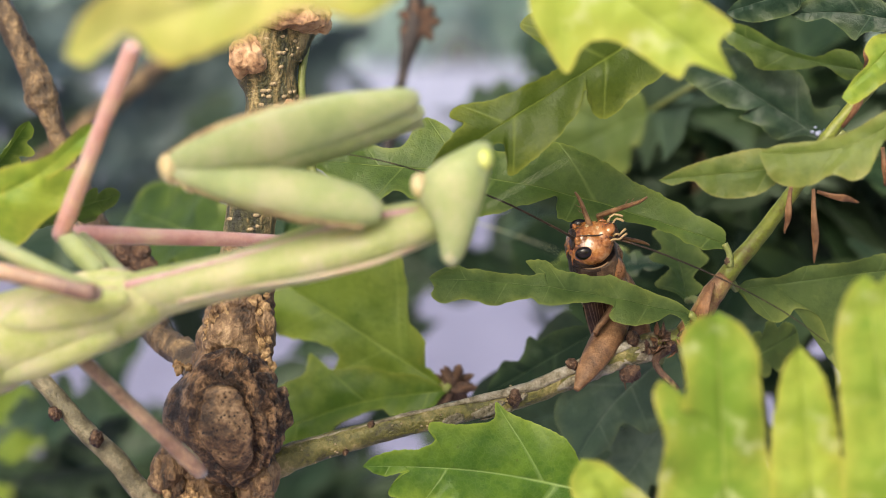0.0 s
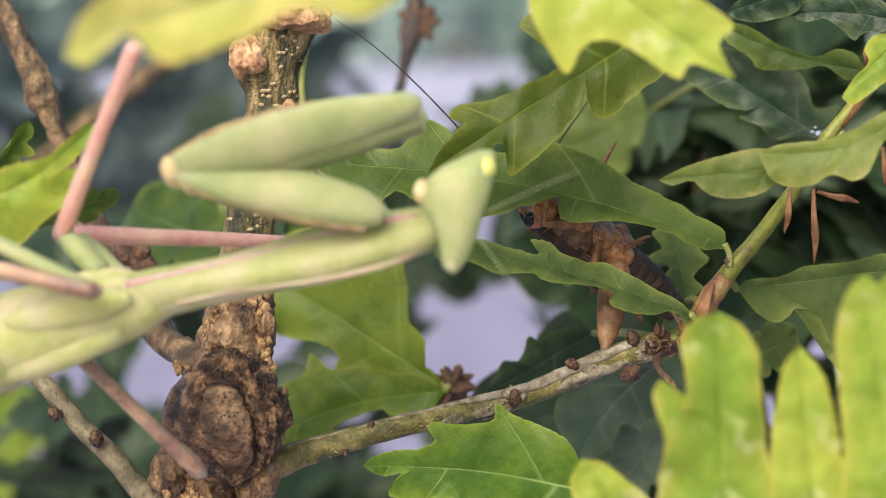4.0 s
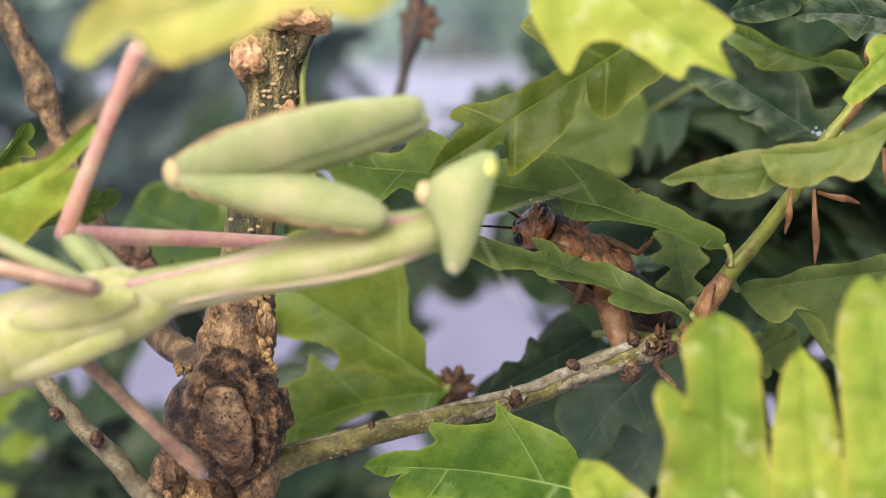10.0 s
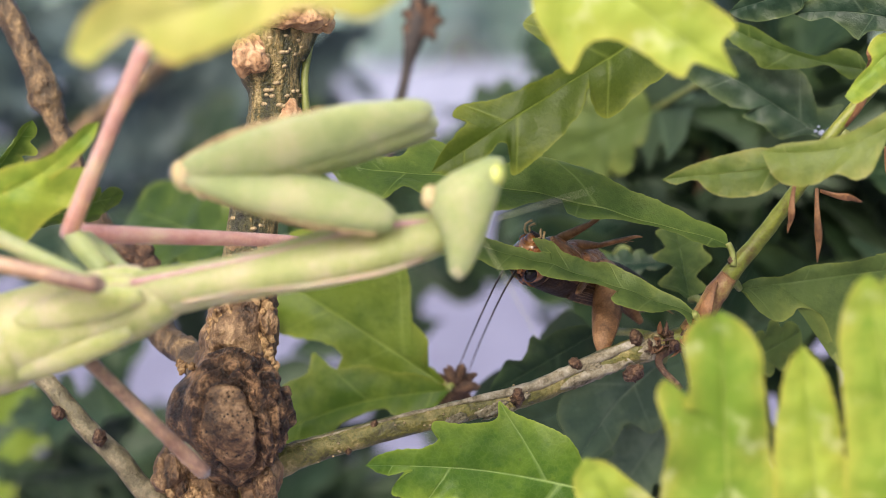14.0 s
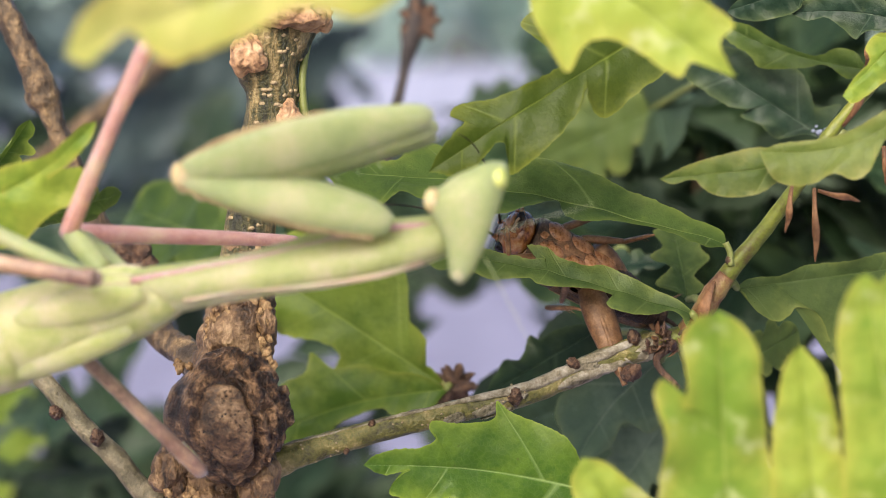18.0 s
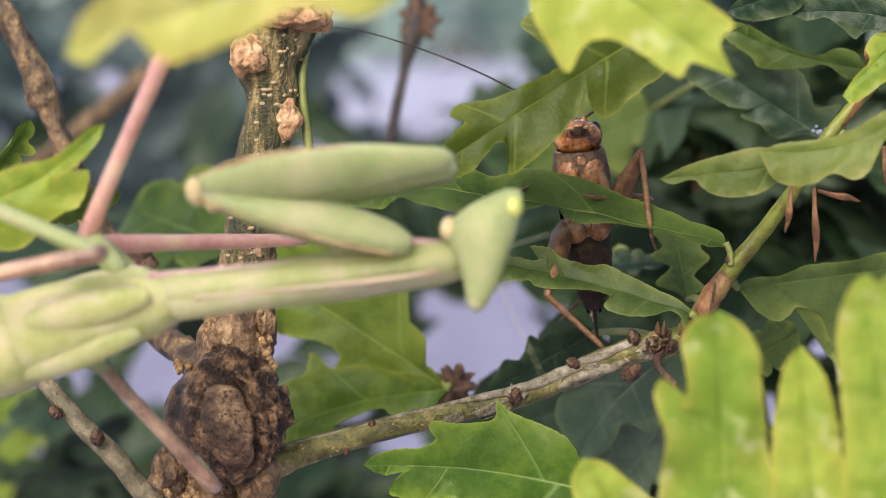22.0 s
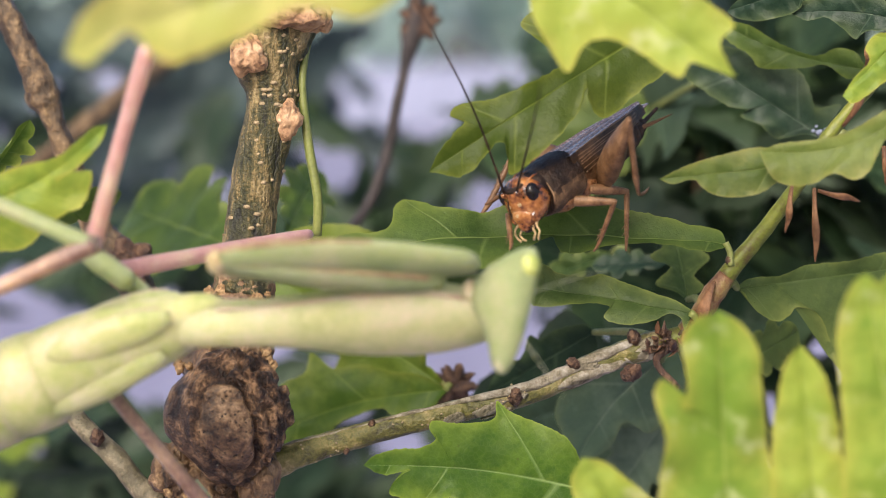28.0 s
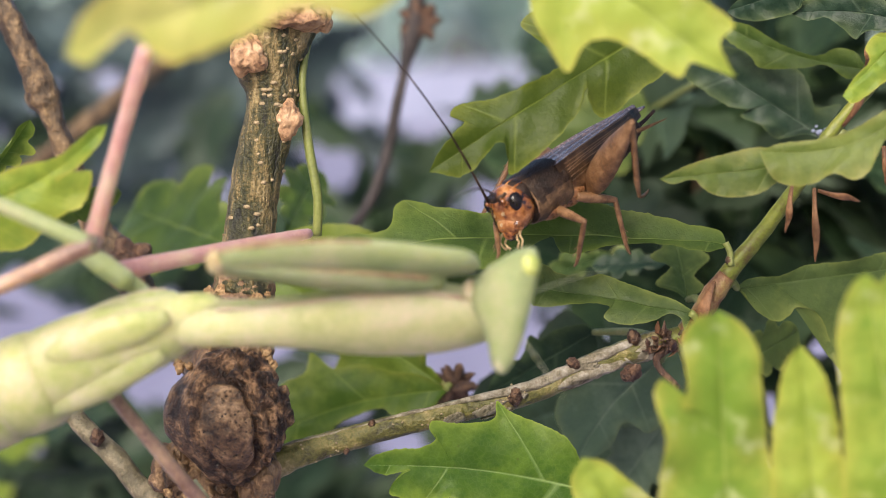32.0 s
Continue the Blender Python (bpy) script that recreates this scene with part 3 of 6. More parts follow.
    wood("shoot", [(V(27.0, 263.2, -32.9), 1.6), (V(31.0, 263.3, -31.5), 1.4), (V(33.7, 262.7, -27.1), 1.3), (V(36.8, 262.0, -22.7), 1.15), (V(40.2, 261.4, -18.4), 1.0), (V(44.1, 259.8, -12.6), .9), (V(46.9, 258.2, -7.3), 0.85), (V(54.3, 258.9, 1.4), 0.8)],
         SHOOT, "green young shoot with a reddish foot", 16, steps=8, rough=0.08, freq=0.8, seed=6)
    wood("shoot_foot", [(V(30.9, 262.8, -31.4), 1.5), (V(32.6, 262.1, -28.9), 1.35), (V(34.1, 261.9, -26.3), 1.4), (V(35.7, 261.7, -24.1), 1.12)], FOOT, "reddish foot of the shoot", 14, steps=6, rough=0.12, freq=1.0)
    # pale crust on the branch
    wood("lichen", [(V(14.3, 260.3, -38.1), 0.4), (V(16.1, 260.3, -37.2), 0.75), (V(19.0, 261.0, -36.2), 0.95), (V(21.5, 261.6, -35.3), 0.9), (V(24.0, 262.2, -34.2), 0.9), (V(26.2, 262.4, -33.3), 0.4)], LICHEN, "pale crust on the branch", 12, steps=8, rough=0.35, freq=1.1, seed=9)
    random.seed(31)
    line = spline([(*mm(p), r) for p, r in ((V(1.1, 259.6, -41.1), 1.6), (V(10.4, 260.7, -39.0), 1.65), (V(19.8, 262.1, -35.1), 1.75), (V(27.4, 263.2, -32.8), 1.9))], 30)
    for k in range(16):
        q = random.choice(line)
        w = random.uniform(-1.9, 0.9)
        rr = random.uniform(.5, 1.3)
        flake = ball((0, 0, 0), (rr * 1.6, rr * .7, .22), 10, .5, 1.6, k * 1.7)
        c = Vector((q[0] * MM, (q[1] - q[3] * .92 * math.cos(w)) * MM, (q[2] + q[3] * .92 * math.sin(w)) * MM + 1.2))
        part("flake", mesh_of("flake", *flake, LICHEN), oak, aim(c, c + Vector((.9, 0, .33)), Vector((0, -math.cos(w), math.sin(w)))))
    wood("branch", [(V(-55.3, 268.1, -34.8), 1.1), (V(-51.2, 265.8, -38.3), 1.2), (V(-45.7, 263.4, -43.9), 1.3), (V(-41.4, 261.1, -47.4), 1.4), (V(-38.1, 259.8, -51.0), 1.5), (V(-32.2, 258.5, -55.2), 2.2)], BARK_GREY, "grey-brown side branch", 16, steps=8, rough=0.14, freq=0.8, seed=11)
    wood("branch", [(V(-65.2, 287.3, 17.8), 1.9), (V(-59.6, 285.6, 9.3), 1.7), (V(-55.9, 284.1, 2.3), 1.9), (V(-54.4, 283.8, -1.5), 2.3), (V(-53.2, 283.5, -4.2), 1.6), (V(-51.6, 283.2, -8.5), 1.5), (V(-47.7, 283.4, -19.1), 1.9), (V(-43.0, 282.9, -25.3), 2.6), (V(-38.3, 278.2, -33.2), 2.0), (V(-33.5, 270.1, -35.2), 2.0), (V(-28.6, 261.8, -38.5), 2.4)],
         BARK, "knobbly brown branch behind the stem", 16, steps=8, rough=0.25, freq=0.6, seed=13)
    wood("twig", [(V(-3.6, 347.8, 21.5), 1.3), (V(-4.6, 347.0, 12.2), 1.6), (V(-5.2, 346.7, 8.5), 1.9), (V(-6.4, 346.3, 2.9), 0.9), (V(-8.0, 345.7, -4.6), 0.9), (V(-10.1, 345.0, -13.9), 1.0), (V(-13.4, 342.4, -21.3), 0.9), (V(-20.0, 328.8, -28.5), 1.0), (V(-25.5, 298.3, -33.2), 1.3), (V(-27.2, 266.0, -35.4), 1.6)], TWIG, "thin dark twig", 12, steps=6, rough=0.2, freq=0.5, seed=15)
    wood("petiole", [(V(-17.1, 265.3, 6.5), 0.55), (V(-17.8, 262.8, 0.1), 0.5), (V(-17.0, 262.2, -7.7), 0.6), (V(-15.9, 261.7, -14.1), 0.6), (V(-16.0, 262.3, -19.1), 0.6)], PETIOLE, "thin green leaf stalk along the stem", 8)
    wood("twig", [(V(30.7, 264.3, -32.4), 0.9), (V(26.7, 260.1, -34.6), 0.5), (V(29.3, 257.8, -37.9), 0.4)], BUD, "", 8)
    # pale warts on the stem and on the branch
    random.seed(5)
    warts = [mesh_of("lenticel", *ball((0, 0, 0), rr, 5, .3, 2, k), LENTICEL) for k, rr in enumerate(((.40, .26, .26), (.30, .22, .24), (.50, .30, .26), (.18, .18, .13)))]
    line = spline([(*mm(p), r * .97) for p, r in STEM[2:11]], 30)
    for _ in range(120):
        q = random.choice(line)
        w = random.uniform(-2.6, 0.3)
        m = Matrix.Translation(((q[0] + q[3] * math.cos(w)) * MM, (q[1] + q[3] * math.sin(w)) * MM, (q[2] + random.uniform(-.6, .6)) * MM + 1.2))
        part("lenticel", random.choice(warts), oak, m)
    line = spline([(*mm(p), r) for p, r in ((V(-18.8, 259.2, -46.4), 2.1), (V(-9.5, 259.4, -43.7), 1.75), (V(-0.3, 259.5, -41.4), 1.6), (V(10.4, 260.7, -39.0), 1.65))], 40)
    for _ in range(20):
        q = random.choice(line)
        w = random.uniform(-2.6, 0.2)
        part("lenticel", warts[3], oak, Matrix.Translation((q[0] * MM, (q[1] + q[3] * math.sin(w)) * MM, (q[2] + q[3] * math.cos(w)) * MM + 1.2)))
    # buds
    for p, s in ((V(9.0, 259.2, -39.2), 1.0), (V(23.5, 259.5, -36.2), 1.15), (V(16.3, 260.1, -35.0), 0.75), (V(-43.6, 259.8, -44.4), 0.95), (V(-49.3, 262.5, -41.7), 0.85), (V(-9.0, 258.5, -42.4), 0.45), (V(24.0, 261.3, -31.9), 0.9), (V(27.9, 261.7, -31.4), .7),
                 (V(28.9, 261.2, -32.9), .8), (V(35.9, 261.1, -22.0), 0.5), (V(-12.2, 258.2, -45.8), 0.4)):
        bud = joined(ball((0, 0, 0), (1.15 * s, 0.95 * s, 0.9 * s), 11, 0.35, 3.0, s * 7), ball((0.45 * s, -0.25 * s, 0.2 * s), (0.8 * s, 0.7 * s, 0.6 * s), 10, 0.5, 3.2, s * 3))
        part("bud", mesh_of("bud", *bud, BUD), oak, Matrix.Translation(p) @ Matrix.Rotation(s * 5, 4, "Y"))
    for k in range(9):
        w = k * 0.72
        part("bud", mesh_of("bud", *ball((0, 0, 0), (1.9, 0.5, 0.8), 9, 0.4, 2.0, k), BUD), oak, Matrix.Translation(V(1.3, 289.6, -42.2)) @ Matrix.Rotation(w, 4, "Y") @ Matrix.Translation((1.4 * MM, (k % 3) * MM - 0.001, 0)))
    for k in range(7):
        w = k * 0.9
        part("bud", mesh_of("bud", *ball((0, 0, 0), (1.8, 0.7, 1.0), 8, 0.4, 2.0, k), BUD), oak, Matrix.Translation(V(-3.9, 345.9, 10.3)) @ Matrix.Rotation(w, 4, "Y") @ Matrix.Translation((1.8 * MM, 0, 0)))
    for k in range(6):
        part("bud", mesh_of("bud", *ball((0, 0, 0), (2.0, 1.2, 1.5), 8, 0.3, 2.0, k), BUD), oak, Matrix.Translation(V(-42.2, 279.0, -24.2)) @ Matrix.Rotation(k * 1.1, 4, "Y") @ Matrix.Translation((1.8 * MM, 0, 0)))
    random.seed(8)
    for k in range(26):
        sc = random.uniform(.4, .75)
        piece = loft([(0, 0, 0, .3 * sc, .16), (.9 * sc, 0, .2, .5 * sc, .2), (1.7 * sc, 0, .5, .32 * sc, .14), (2.3 * sc, 0, .9, .05, .05)], 8, 3)
        c = V(27.6, 260.6, -32.6) + Vector((random.uniform(-1.9, 2.0), random.uniform(-.6, .6), random.uniform(-1.6, 1.7))) * MM
        part("bud_scale", mesh_of("bud_scale", *piece, BUD if k % 6 else DRY), oak, Matrix.Translation(c) @ Euler([random.uniform(0, 6.28) for _ in range(3)]).to_matrix().to_4x4())
    # dry papery stipules
    for a, b, w in ((V(33.9, 260.4, -24.7), V(31.3, 259.4, -31.0), 1.0), (V(43.1, 257.8, -12.5), V(42.1, 256.4, -18.1), 0.5), (V(45.7, 256.8, -12.8), V(45.6, 255.1, -21.7), 0.55), (V(46.1, 256.8, -13.1), V(51.1, 255.7, -14.5), 0.55), (V(54.0, 256.2, -7.6), V(54.3, 255.8, -12.4), 0.5),
                    (V(49.2, 257.4, -5.2), V(52.5, 256.8, 0.0), 0.7), (V(51.8, 257.0, 2.1), V(52.3, 256.2, 4.9), 0.8), (V(31.3, 260.5, -29.0), V(29.8, 259.3, -32.4), 1.0)):
        length = (b - a).length / MM
        blade = loft([(0, 0, 0, 0.25, 0.12), (length * .35, .25, .5, w * .7, 0.15), (length * .6, .3, .3, w, 0.18), (length * .75, .1, -.2, w * .75, 0.15), (length * .92, -.2, -.5, w * .4, 0.12), (length, -.4, -.9, 0.08, 0.05)], 10, 4)
        part("stipule", mesh_of("stipule", *blade, DRY), oak, leaf_pose(a, b, 35))


build_wood()


def build_leaves():
    # hanging leaf before the twig tips
    oak_leaf(oak, V(27.4, 253.0, 7.9), V(-1.8, 247.0, -10.4), 6, [(0.081, 0.139), (0.236, 0.158), (0.395, 0.172), (0.415, 0.103), (0.399, 0.054), (0.464, 0.107), (0.592, 0.149), (0.765, 0.165), (0.759, 0.117), (0.738, 0.067), (0.765, 0.048), (0.829, 0.068), (0.915, 0.075)],
             [(0.124, 0.115), (0.273, 0.246), (0.453, 0.258), (0.439, 0.154), (0.419, 0.061), (0.512, 0.061), (0.659, 0.086), (0.785, 0.136), (0.836, 0.117), (0.807, 0.073), (0.903, 0.05)], LEAF_GLOSS, "green lobed oak leaf hanging at the tip of a twig", stalk=V(32.0, 258.0, 12.1), arch=.05, seed=1, wave=0.02, nu=220)
    # fresh leaves close to the lens
    oak_leaf(oak, V(11.6, 215.0, 13.9), V(29.7, 213.0, 0.7), 6, [(0.24, 0.171), (0.554, 0.176), (0.695, 0.199), (0.853, 0.187), (0.853, 0.083)],
             [(0.037, 0.257), (0.194, 0.366), (0.371, 0.429), (0.362, 0.29), (0.432, 0.198), (0.583, 0.165), (0.792, 0.156), (0.801, 0.065), (0.923, 0.024)], LEAF_FRESH, "bright yellow-green oak leaf", stalk=V(8.0, 216.2, 19.1), seed=2)
    oak_leaf(oak, V(-3.0, 173.0, 8.9), V(-31.0, 171.0, 2.4), -10, [(0.06, 0.062), (0.153, 0.091), (0.244, 0.052), (0.335, 0.017), (0.477, 0.06), (0.632, 0.087), (0.715, 0.091), (0.762, 0.051), (0.805, -0.021), (0.874, 0.006), (0.948, 0.041)],
             [(0.175, 0.105), (0.49, 0.159), (0.734, 0.165), (0.882, 0.125), (0.95, 0.07)], LEAF_YELLOW, "yellowing oak leaf", stalk=V(4.4, 173.6, 13.5), bow=-.05, seed=3)
    oak_leaf(oak, V(29.1, 209.0, -48.7), V(27.4, 207.0, -22.6), 6, [(0.139, 0.257), (0.365, 0.26), (0.53, 0.236), (0.688, 0.261), (0.751, 0.227), (0.696, 0.179), (0.636, 0.154), (0.777, 0.14), (0.888, 0.148), (0.977, 0.093)],
             [(0.089, 0.251), (0.321, 0.193), (0.527, 0.164), (0.684, 0.155), (0.835, 0.148), (0.942, 0.09)], LEAF_FRESH, "bright yellow-green oak leaf", stalk=V(33.7, 209.9, -58.7), seed=4)
    oak_leaf(oak, V(38.2, 208.6, -48.6), V(35.9, 208.6, -26.2), 0, [(0.149, 0.179), (0.535, 0.172), (0.737, 0.135), (0.923, 0.075)], [(0.115, 0.138), (0.425, 0.147), (0.684, 0.13), (0.881, 0.083)], LEAF_FRESH, "bright yellow-green oak leaf", stalk=V(37.5, 209.9, -58.7), seed=5)
    oak_leaf(oak, V(45.8, 204.0, -44.7), V(41.3, 203.0, -18.5), -6, [(0.138, 0.191), (0.461, 0.165), (0.76, 0.145), (0.893, 0.109), (0.974, 0.053)], [(0.184, 0.235), (0.717, 0.267), (1.01, 0.163), (0.96, 0.052)], LEAF_FRESH, "bright yellow-green oak leaf", stalk=V(41.2, 207.9, -58.1), seed=6)
    oak_leaf(oak, V(24.2, 216.8, -48.1), V(14.5, 215.6, -39.0), 0, [(0.30, 0.36), (0.55, 0.38), (0.78, 0.30), (0.949, 0.184)], [(0.371, 0.124), (0.615, 0.117), (0.855, 0.095)], LEAF_FRESH, "bright yellow-green oak leaf", stalk=V(30.5, 214.3, -54.9), bow=.1, seed=7)
    # under the branch
    oak_leaf(oak, V(18.3, 255.0, -50.3), V(-9.8, 251.0, -46.3), 8, [(0.071, 0.162), (0.335, 0.263), (0.521, 0.151), (0.601, 0.097), (0.721, 0.125), (0.87, 0.11), (0.853, 0.043), (0.796, -0.005), (0.903, 0.032)],
             [(0.077, 0.138), (0.135, 0.21), (0.241, 0.259), (0.384, 0.301), (0.448, 0.34), (0.452, 0.266), (0.515, 0.241), (0.637, 0.222), (0.723, 0.221), (0.737, 0.186), (0.703, 0.148), (0.771, 0.099), (0.88, 0.081), (0.961, 0.043)], LEAF_SUNNY, "green oak leaf with a pale midrib", stalk=V(28.1, 258.6, -53.1), bow=-.035, seed=8, wave=0.022, nu=220)
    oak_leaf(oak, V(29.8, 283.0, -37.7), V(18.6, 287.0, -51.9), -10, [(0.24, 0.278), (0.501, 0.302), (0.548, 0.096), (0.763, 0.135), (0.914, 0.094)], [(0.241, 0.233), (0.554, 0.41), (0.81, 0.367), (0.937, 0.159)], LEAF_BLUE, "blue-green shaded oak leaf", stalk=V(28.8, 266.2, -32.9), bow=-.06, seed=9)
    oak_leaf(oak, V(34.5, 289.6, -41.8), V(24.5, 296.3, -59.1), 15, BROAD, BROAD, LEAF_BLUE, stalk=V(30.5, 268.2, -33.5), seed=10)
    oak_leaf(oak, V(20.3, 280.0, -33.5), V(6.0, 290.0, -43.4), 8, [(0.1, 0.18), (0.51, 0.232), (0.879, 0.146)], [(0.05, 0.09), (0.242, 0.142), (0.424, 0.143), (0.462, 0.206), (0.6, 0.095), (0.743, 0.144), (.9, .07)], LEAF_DARK, "dark oak leaf behind the branch", stalk=V(28.8, 266.2, -32.9), seed=11)
    # behind the stem
    oak_leaf(oak, V(-0.1, 289.6, -42.1), V(-26.8, 299.0, -25.9), -10, [(0.129, 0.099), (0.317, 0.137), (0.448, 0.213), (0.464, 0.136), (0.566, 0.13), (0.764, 0.212), (0.899, 0.143)],
             [(0.075, 0.036), (0.141, 0.032), (0.148, 0.134), (0.236, 0.156), (0.287, 0.176), (0.376, 0.294), (0.491, 0.396), (0.714, 0.375), (0.928, 0.218)], LEAF_BRIGHT, "broad green oak leaf behind the stem", stalk=V(1.3, 289.6, -42.6), seed=13, wave=0.02)
    oak_leaf(oak, V(0.3, 287.5, -42.4), V(-24.2, 293.0, -49.4), 15, [(0.08, 0.07), (0.159, 0.105), (0.313, 0.068), (0.375, 0.014), (0.596, 0.034), (0.69, 0.079), (0.908, 0.097)],
             [(0.131, 0.116), (0.283, 0.169), (0.431, 0.243), (0.607, 0.274), (0.712, 0.386), (0.764, 0.287), (0.875, 0.26), (0.943, 0.202)], LEAF_BRIGHT, "green oak leaf behind the branch", stalk=V(1.3, 289.6, -42.6), bow=-.05, seed=14, wave=0.02)
    # along the shoot
    oak_leaf(oak, V(55.1, 238.0, -1.4), V(36.6, 242.0, -7.8), 10, [(0.186, 0.17), (0.351, 0.166), (0.414, 0.293), (0.53, 0.334), (0.631, 0.262), (0.753, 0.277), (0.881, 0.252), (0.974, 0.169)], [(0.1, 0.02), (0.233, 0.0), (0.482, -0.053), (0.679, -0.038), (0.869, 0.005)], LEAF_OLIVE, "olive oak leaf on the shoot", stalk=V(60.3, 240.8, 2.7), bow=.12, seed=15)
    oak_leaf(oak, V(40.7, 244.0, -9.5), V(25.4, 246.0, -11.2), 10, [(0.14, 0.129), (0.294, 0.196), (0.527, 0.189), (0.669, 0.118), (0.741, 0.033), (0.897, 0.05)], [(0.1, 0.10), (0.216, 0.167), (0.452, 0.144), (0.757, 0.084)], LEAF_OLIVE, "olive oak leaf on the shoot", stalk=V(45.5, 250.0, -9.4), seed=16, wave=0.016)
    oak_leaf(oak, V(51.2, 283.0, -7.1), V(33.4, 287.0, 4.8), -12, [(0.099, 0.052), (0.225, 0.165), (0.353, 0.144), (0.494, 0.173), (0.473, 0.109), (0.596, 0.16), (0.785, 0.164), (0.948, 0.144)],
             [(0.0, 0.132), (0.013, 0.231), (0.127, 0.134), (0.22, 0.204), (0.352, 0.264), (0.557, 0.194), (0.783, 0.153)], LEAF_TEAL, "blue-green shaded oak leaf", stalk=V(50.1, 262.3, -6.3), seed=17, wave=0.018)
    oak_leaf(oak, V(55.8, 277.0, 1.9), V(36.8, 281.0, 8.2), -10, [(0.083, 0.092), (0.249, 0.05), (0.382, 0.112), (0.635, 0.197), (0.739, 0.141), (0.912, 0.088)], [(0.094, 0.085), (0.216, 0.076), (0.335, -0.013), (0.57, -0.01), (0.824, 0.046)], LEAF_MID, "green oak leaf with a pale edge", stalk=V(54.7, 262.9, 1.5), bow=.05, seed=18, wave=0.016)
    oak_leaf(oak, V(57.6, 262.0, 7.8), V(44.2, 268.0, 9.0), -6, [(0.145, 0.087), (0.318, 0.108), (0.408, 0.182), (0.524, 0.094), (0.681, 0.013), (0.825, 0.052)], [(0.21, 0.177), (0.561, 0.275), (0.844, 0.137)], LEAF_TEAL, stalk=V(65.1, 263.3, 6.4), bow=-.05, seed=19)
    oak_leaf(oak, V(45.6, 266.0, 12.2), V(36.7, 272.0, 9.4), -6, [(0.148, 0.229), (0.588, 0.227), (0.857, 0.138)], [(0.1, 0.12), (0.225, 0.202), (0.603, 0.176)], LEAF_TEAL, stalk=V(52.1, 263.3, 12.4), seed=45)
    oak_leaf(oak, V(54.8, 249.0, 6.1), V(47.1, 247.0, -1.4), 6, [(0.08, .2), (0.191, 0.344), (0.537, 0.23), (0.973, 0.151)], [(0.14, 0.139), (0.264, 0.217), (0.435, 0.183), (0.511, 0.055), (0.744, 0.046)], LEAF_LIME, "bright oak leaf on the shoot", stalk=V(62.1, 251.5, 8.8), seed=20)
    oak_leaf(oak, V(37.7, 266.7, -26.2), V(63.6, 273.0, -23.6), -8, [(0.086, 0.04), (0.231, 0.034), (0.385, 0.071), (0.59, 0.059), (0.798, 0.08)], [(0.027, 0.031), (0.059, 0.112), (0.168, 0.183), (0.239, 0.161), (0.289, 0.131), (0.382, 0.184), (0.433, 0.31), (0.463, 0.465), (0.609, 0.318), (0.776, 0.227)], LEAF_DULL, "dark oak leaf on the shoot", stalk=V(35.9, 262.8, -25.3), seed=21, wave=0.02)
    oak_leaf(oak, V(32.4, 275.0, -28.5), V(31.4, 285.0, -19.6), 6, [(0.098, 0.138), (0.258, 0.285), (0.407, 0.119), (0.611, 0.29), (0.724, 0.147), (0.952, 0.212)], [(0.16, 0.185), (0.318, 0.113), (0.545, 0.306), (0.668, 0.227), (0.907, 0.278)], LEAF_DULL, stalk=V(33.5, 266.6, -28.6), seed=22)
    oak_leaf(oak, V(38.4, 278.0, -38.6), V(48.7, 284.0, -33.8), 20, BROAD, BROAD, LEAF_DULL, stalk=V(32.9, 264.3, -31.6), seed=23)
    oak_leaf(oak, V(38.4, 345.9, -2.3), V(14.7, 358.0, -14.4), 10, BROAD, BROAD, LEAF_DULL, "olive oak leaf in the crown's depth", stalk=V(42.0, 301.1, 2.5), seed=41)
    oak_leaf(oak, V(34.0, 352.7, -5.2), V(22.1, 359.7, -17.4), -20, SMALL, SMALL, LEAF_MID, stalk=V(42.0, 301.1, 2.5), seed=42)
    oak_leaf(oak, V(-22.7, 299.2, -21.8), V(-19.4, 320.0, -12.9), 20, SMALL, SMALL, LEAF_MID, stalk=V(-24.1, 265.1, -22.2), seed=43)
    oak_leaf(oak, V(-29.6, 299.1, -23.5), V(-49.6, 329.5, -19.6), 25, BROAD, BROAD, LEAF_MID, stalk=V(-25.0, 267.1, -21.7), seed=44)
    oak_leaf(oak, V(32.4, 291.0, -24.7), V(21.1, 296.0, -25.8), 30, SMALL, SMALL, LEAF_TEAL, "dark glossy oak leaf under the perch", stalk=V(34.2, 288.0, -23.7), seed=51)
    oak_leaf(oak, V(24.4, 300.0, -24.3), V(15.0, 306.0, -28.0), 20, SMALL, SMALL, LEAF_DULL, stalk=V(26.1, 297.0, -23.9), seed=52)
    for k, (dx, dz, q) in enumerate(((0, 0, .45), (.9, .3, .3), (-.8, .2, .25), (.3, -.7, .3), (-.4, .8, .2), (1.4, -.2, .2))):
        part("speck", mesh_of("speck", *ball((0, 0, 0), (q, q * .5, q * .8), 6, .5, 2, k), WHITEWASH), oak, Matrix.Translation(V(50.6, 281.4, -6.5) + Vector((dx, 0, dz)) * MM), "white speck on a leaf")
    # at the left
    oak_leaf(oak, V(-106.4, 470.0, -100.3), V(-98.1, 475.0, -67.2), 5, BROAD, BROAD, LEAF_BRIGHT, "green oak leaf low beside the stem", stalk=V(-114.4, 460.0, -102.1), seed=47)
    oak_leaf(oak, V(-57.8, 261.8, -12.7), V(-51.6, 260.4, -4.5), 55, SMALL, SMALL, LEAF_BRIGHT, stalk=V(-60.0, 261.5, -16.2), cup=.6, seed=26)
    oak_leaf(oak, V(-54.1, 267.4, -18.1), V(-42.6, 275.7, -14.5), 50, SMALL, SMALL, LEAF_MID, stalk=V(-57.5, 263.2, -19.9), seed=27)


build_leaves()


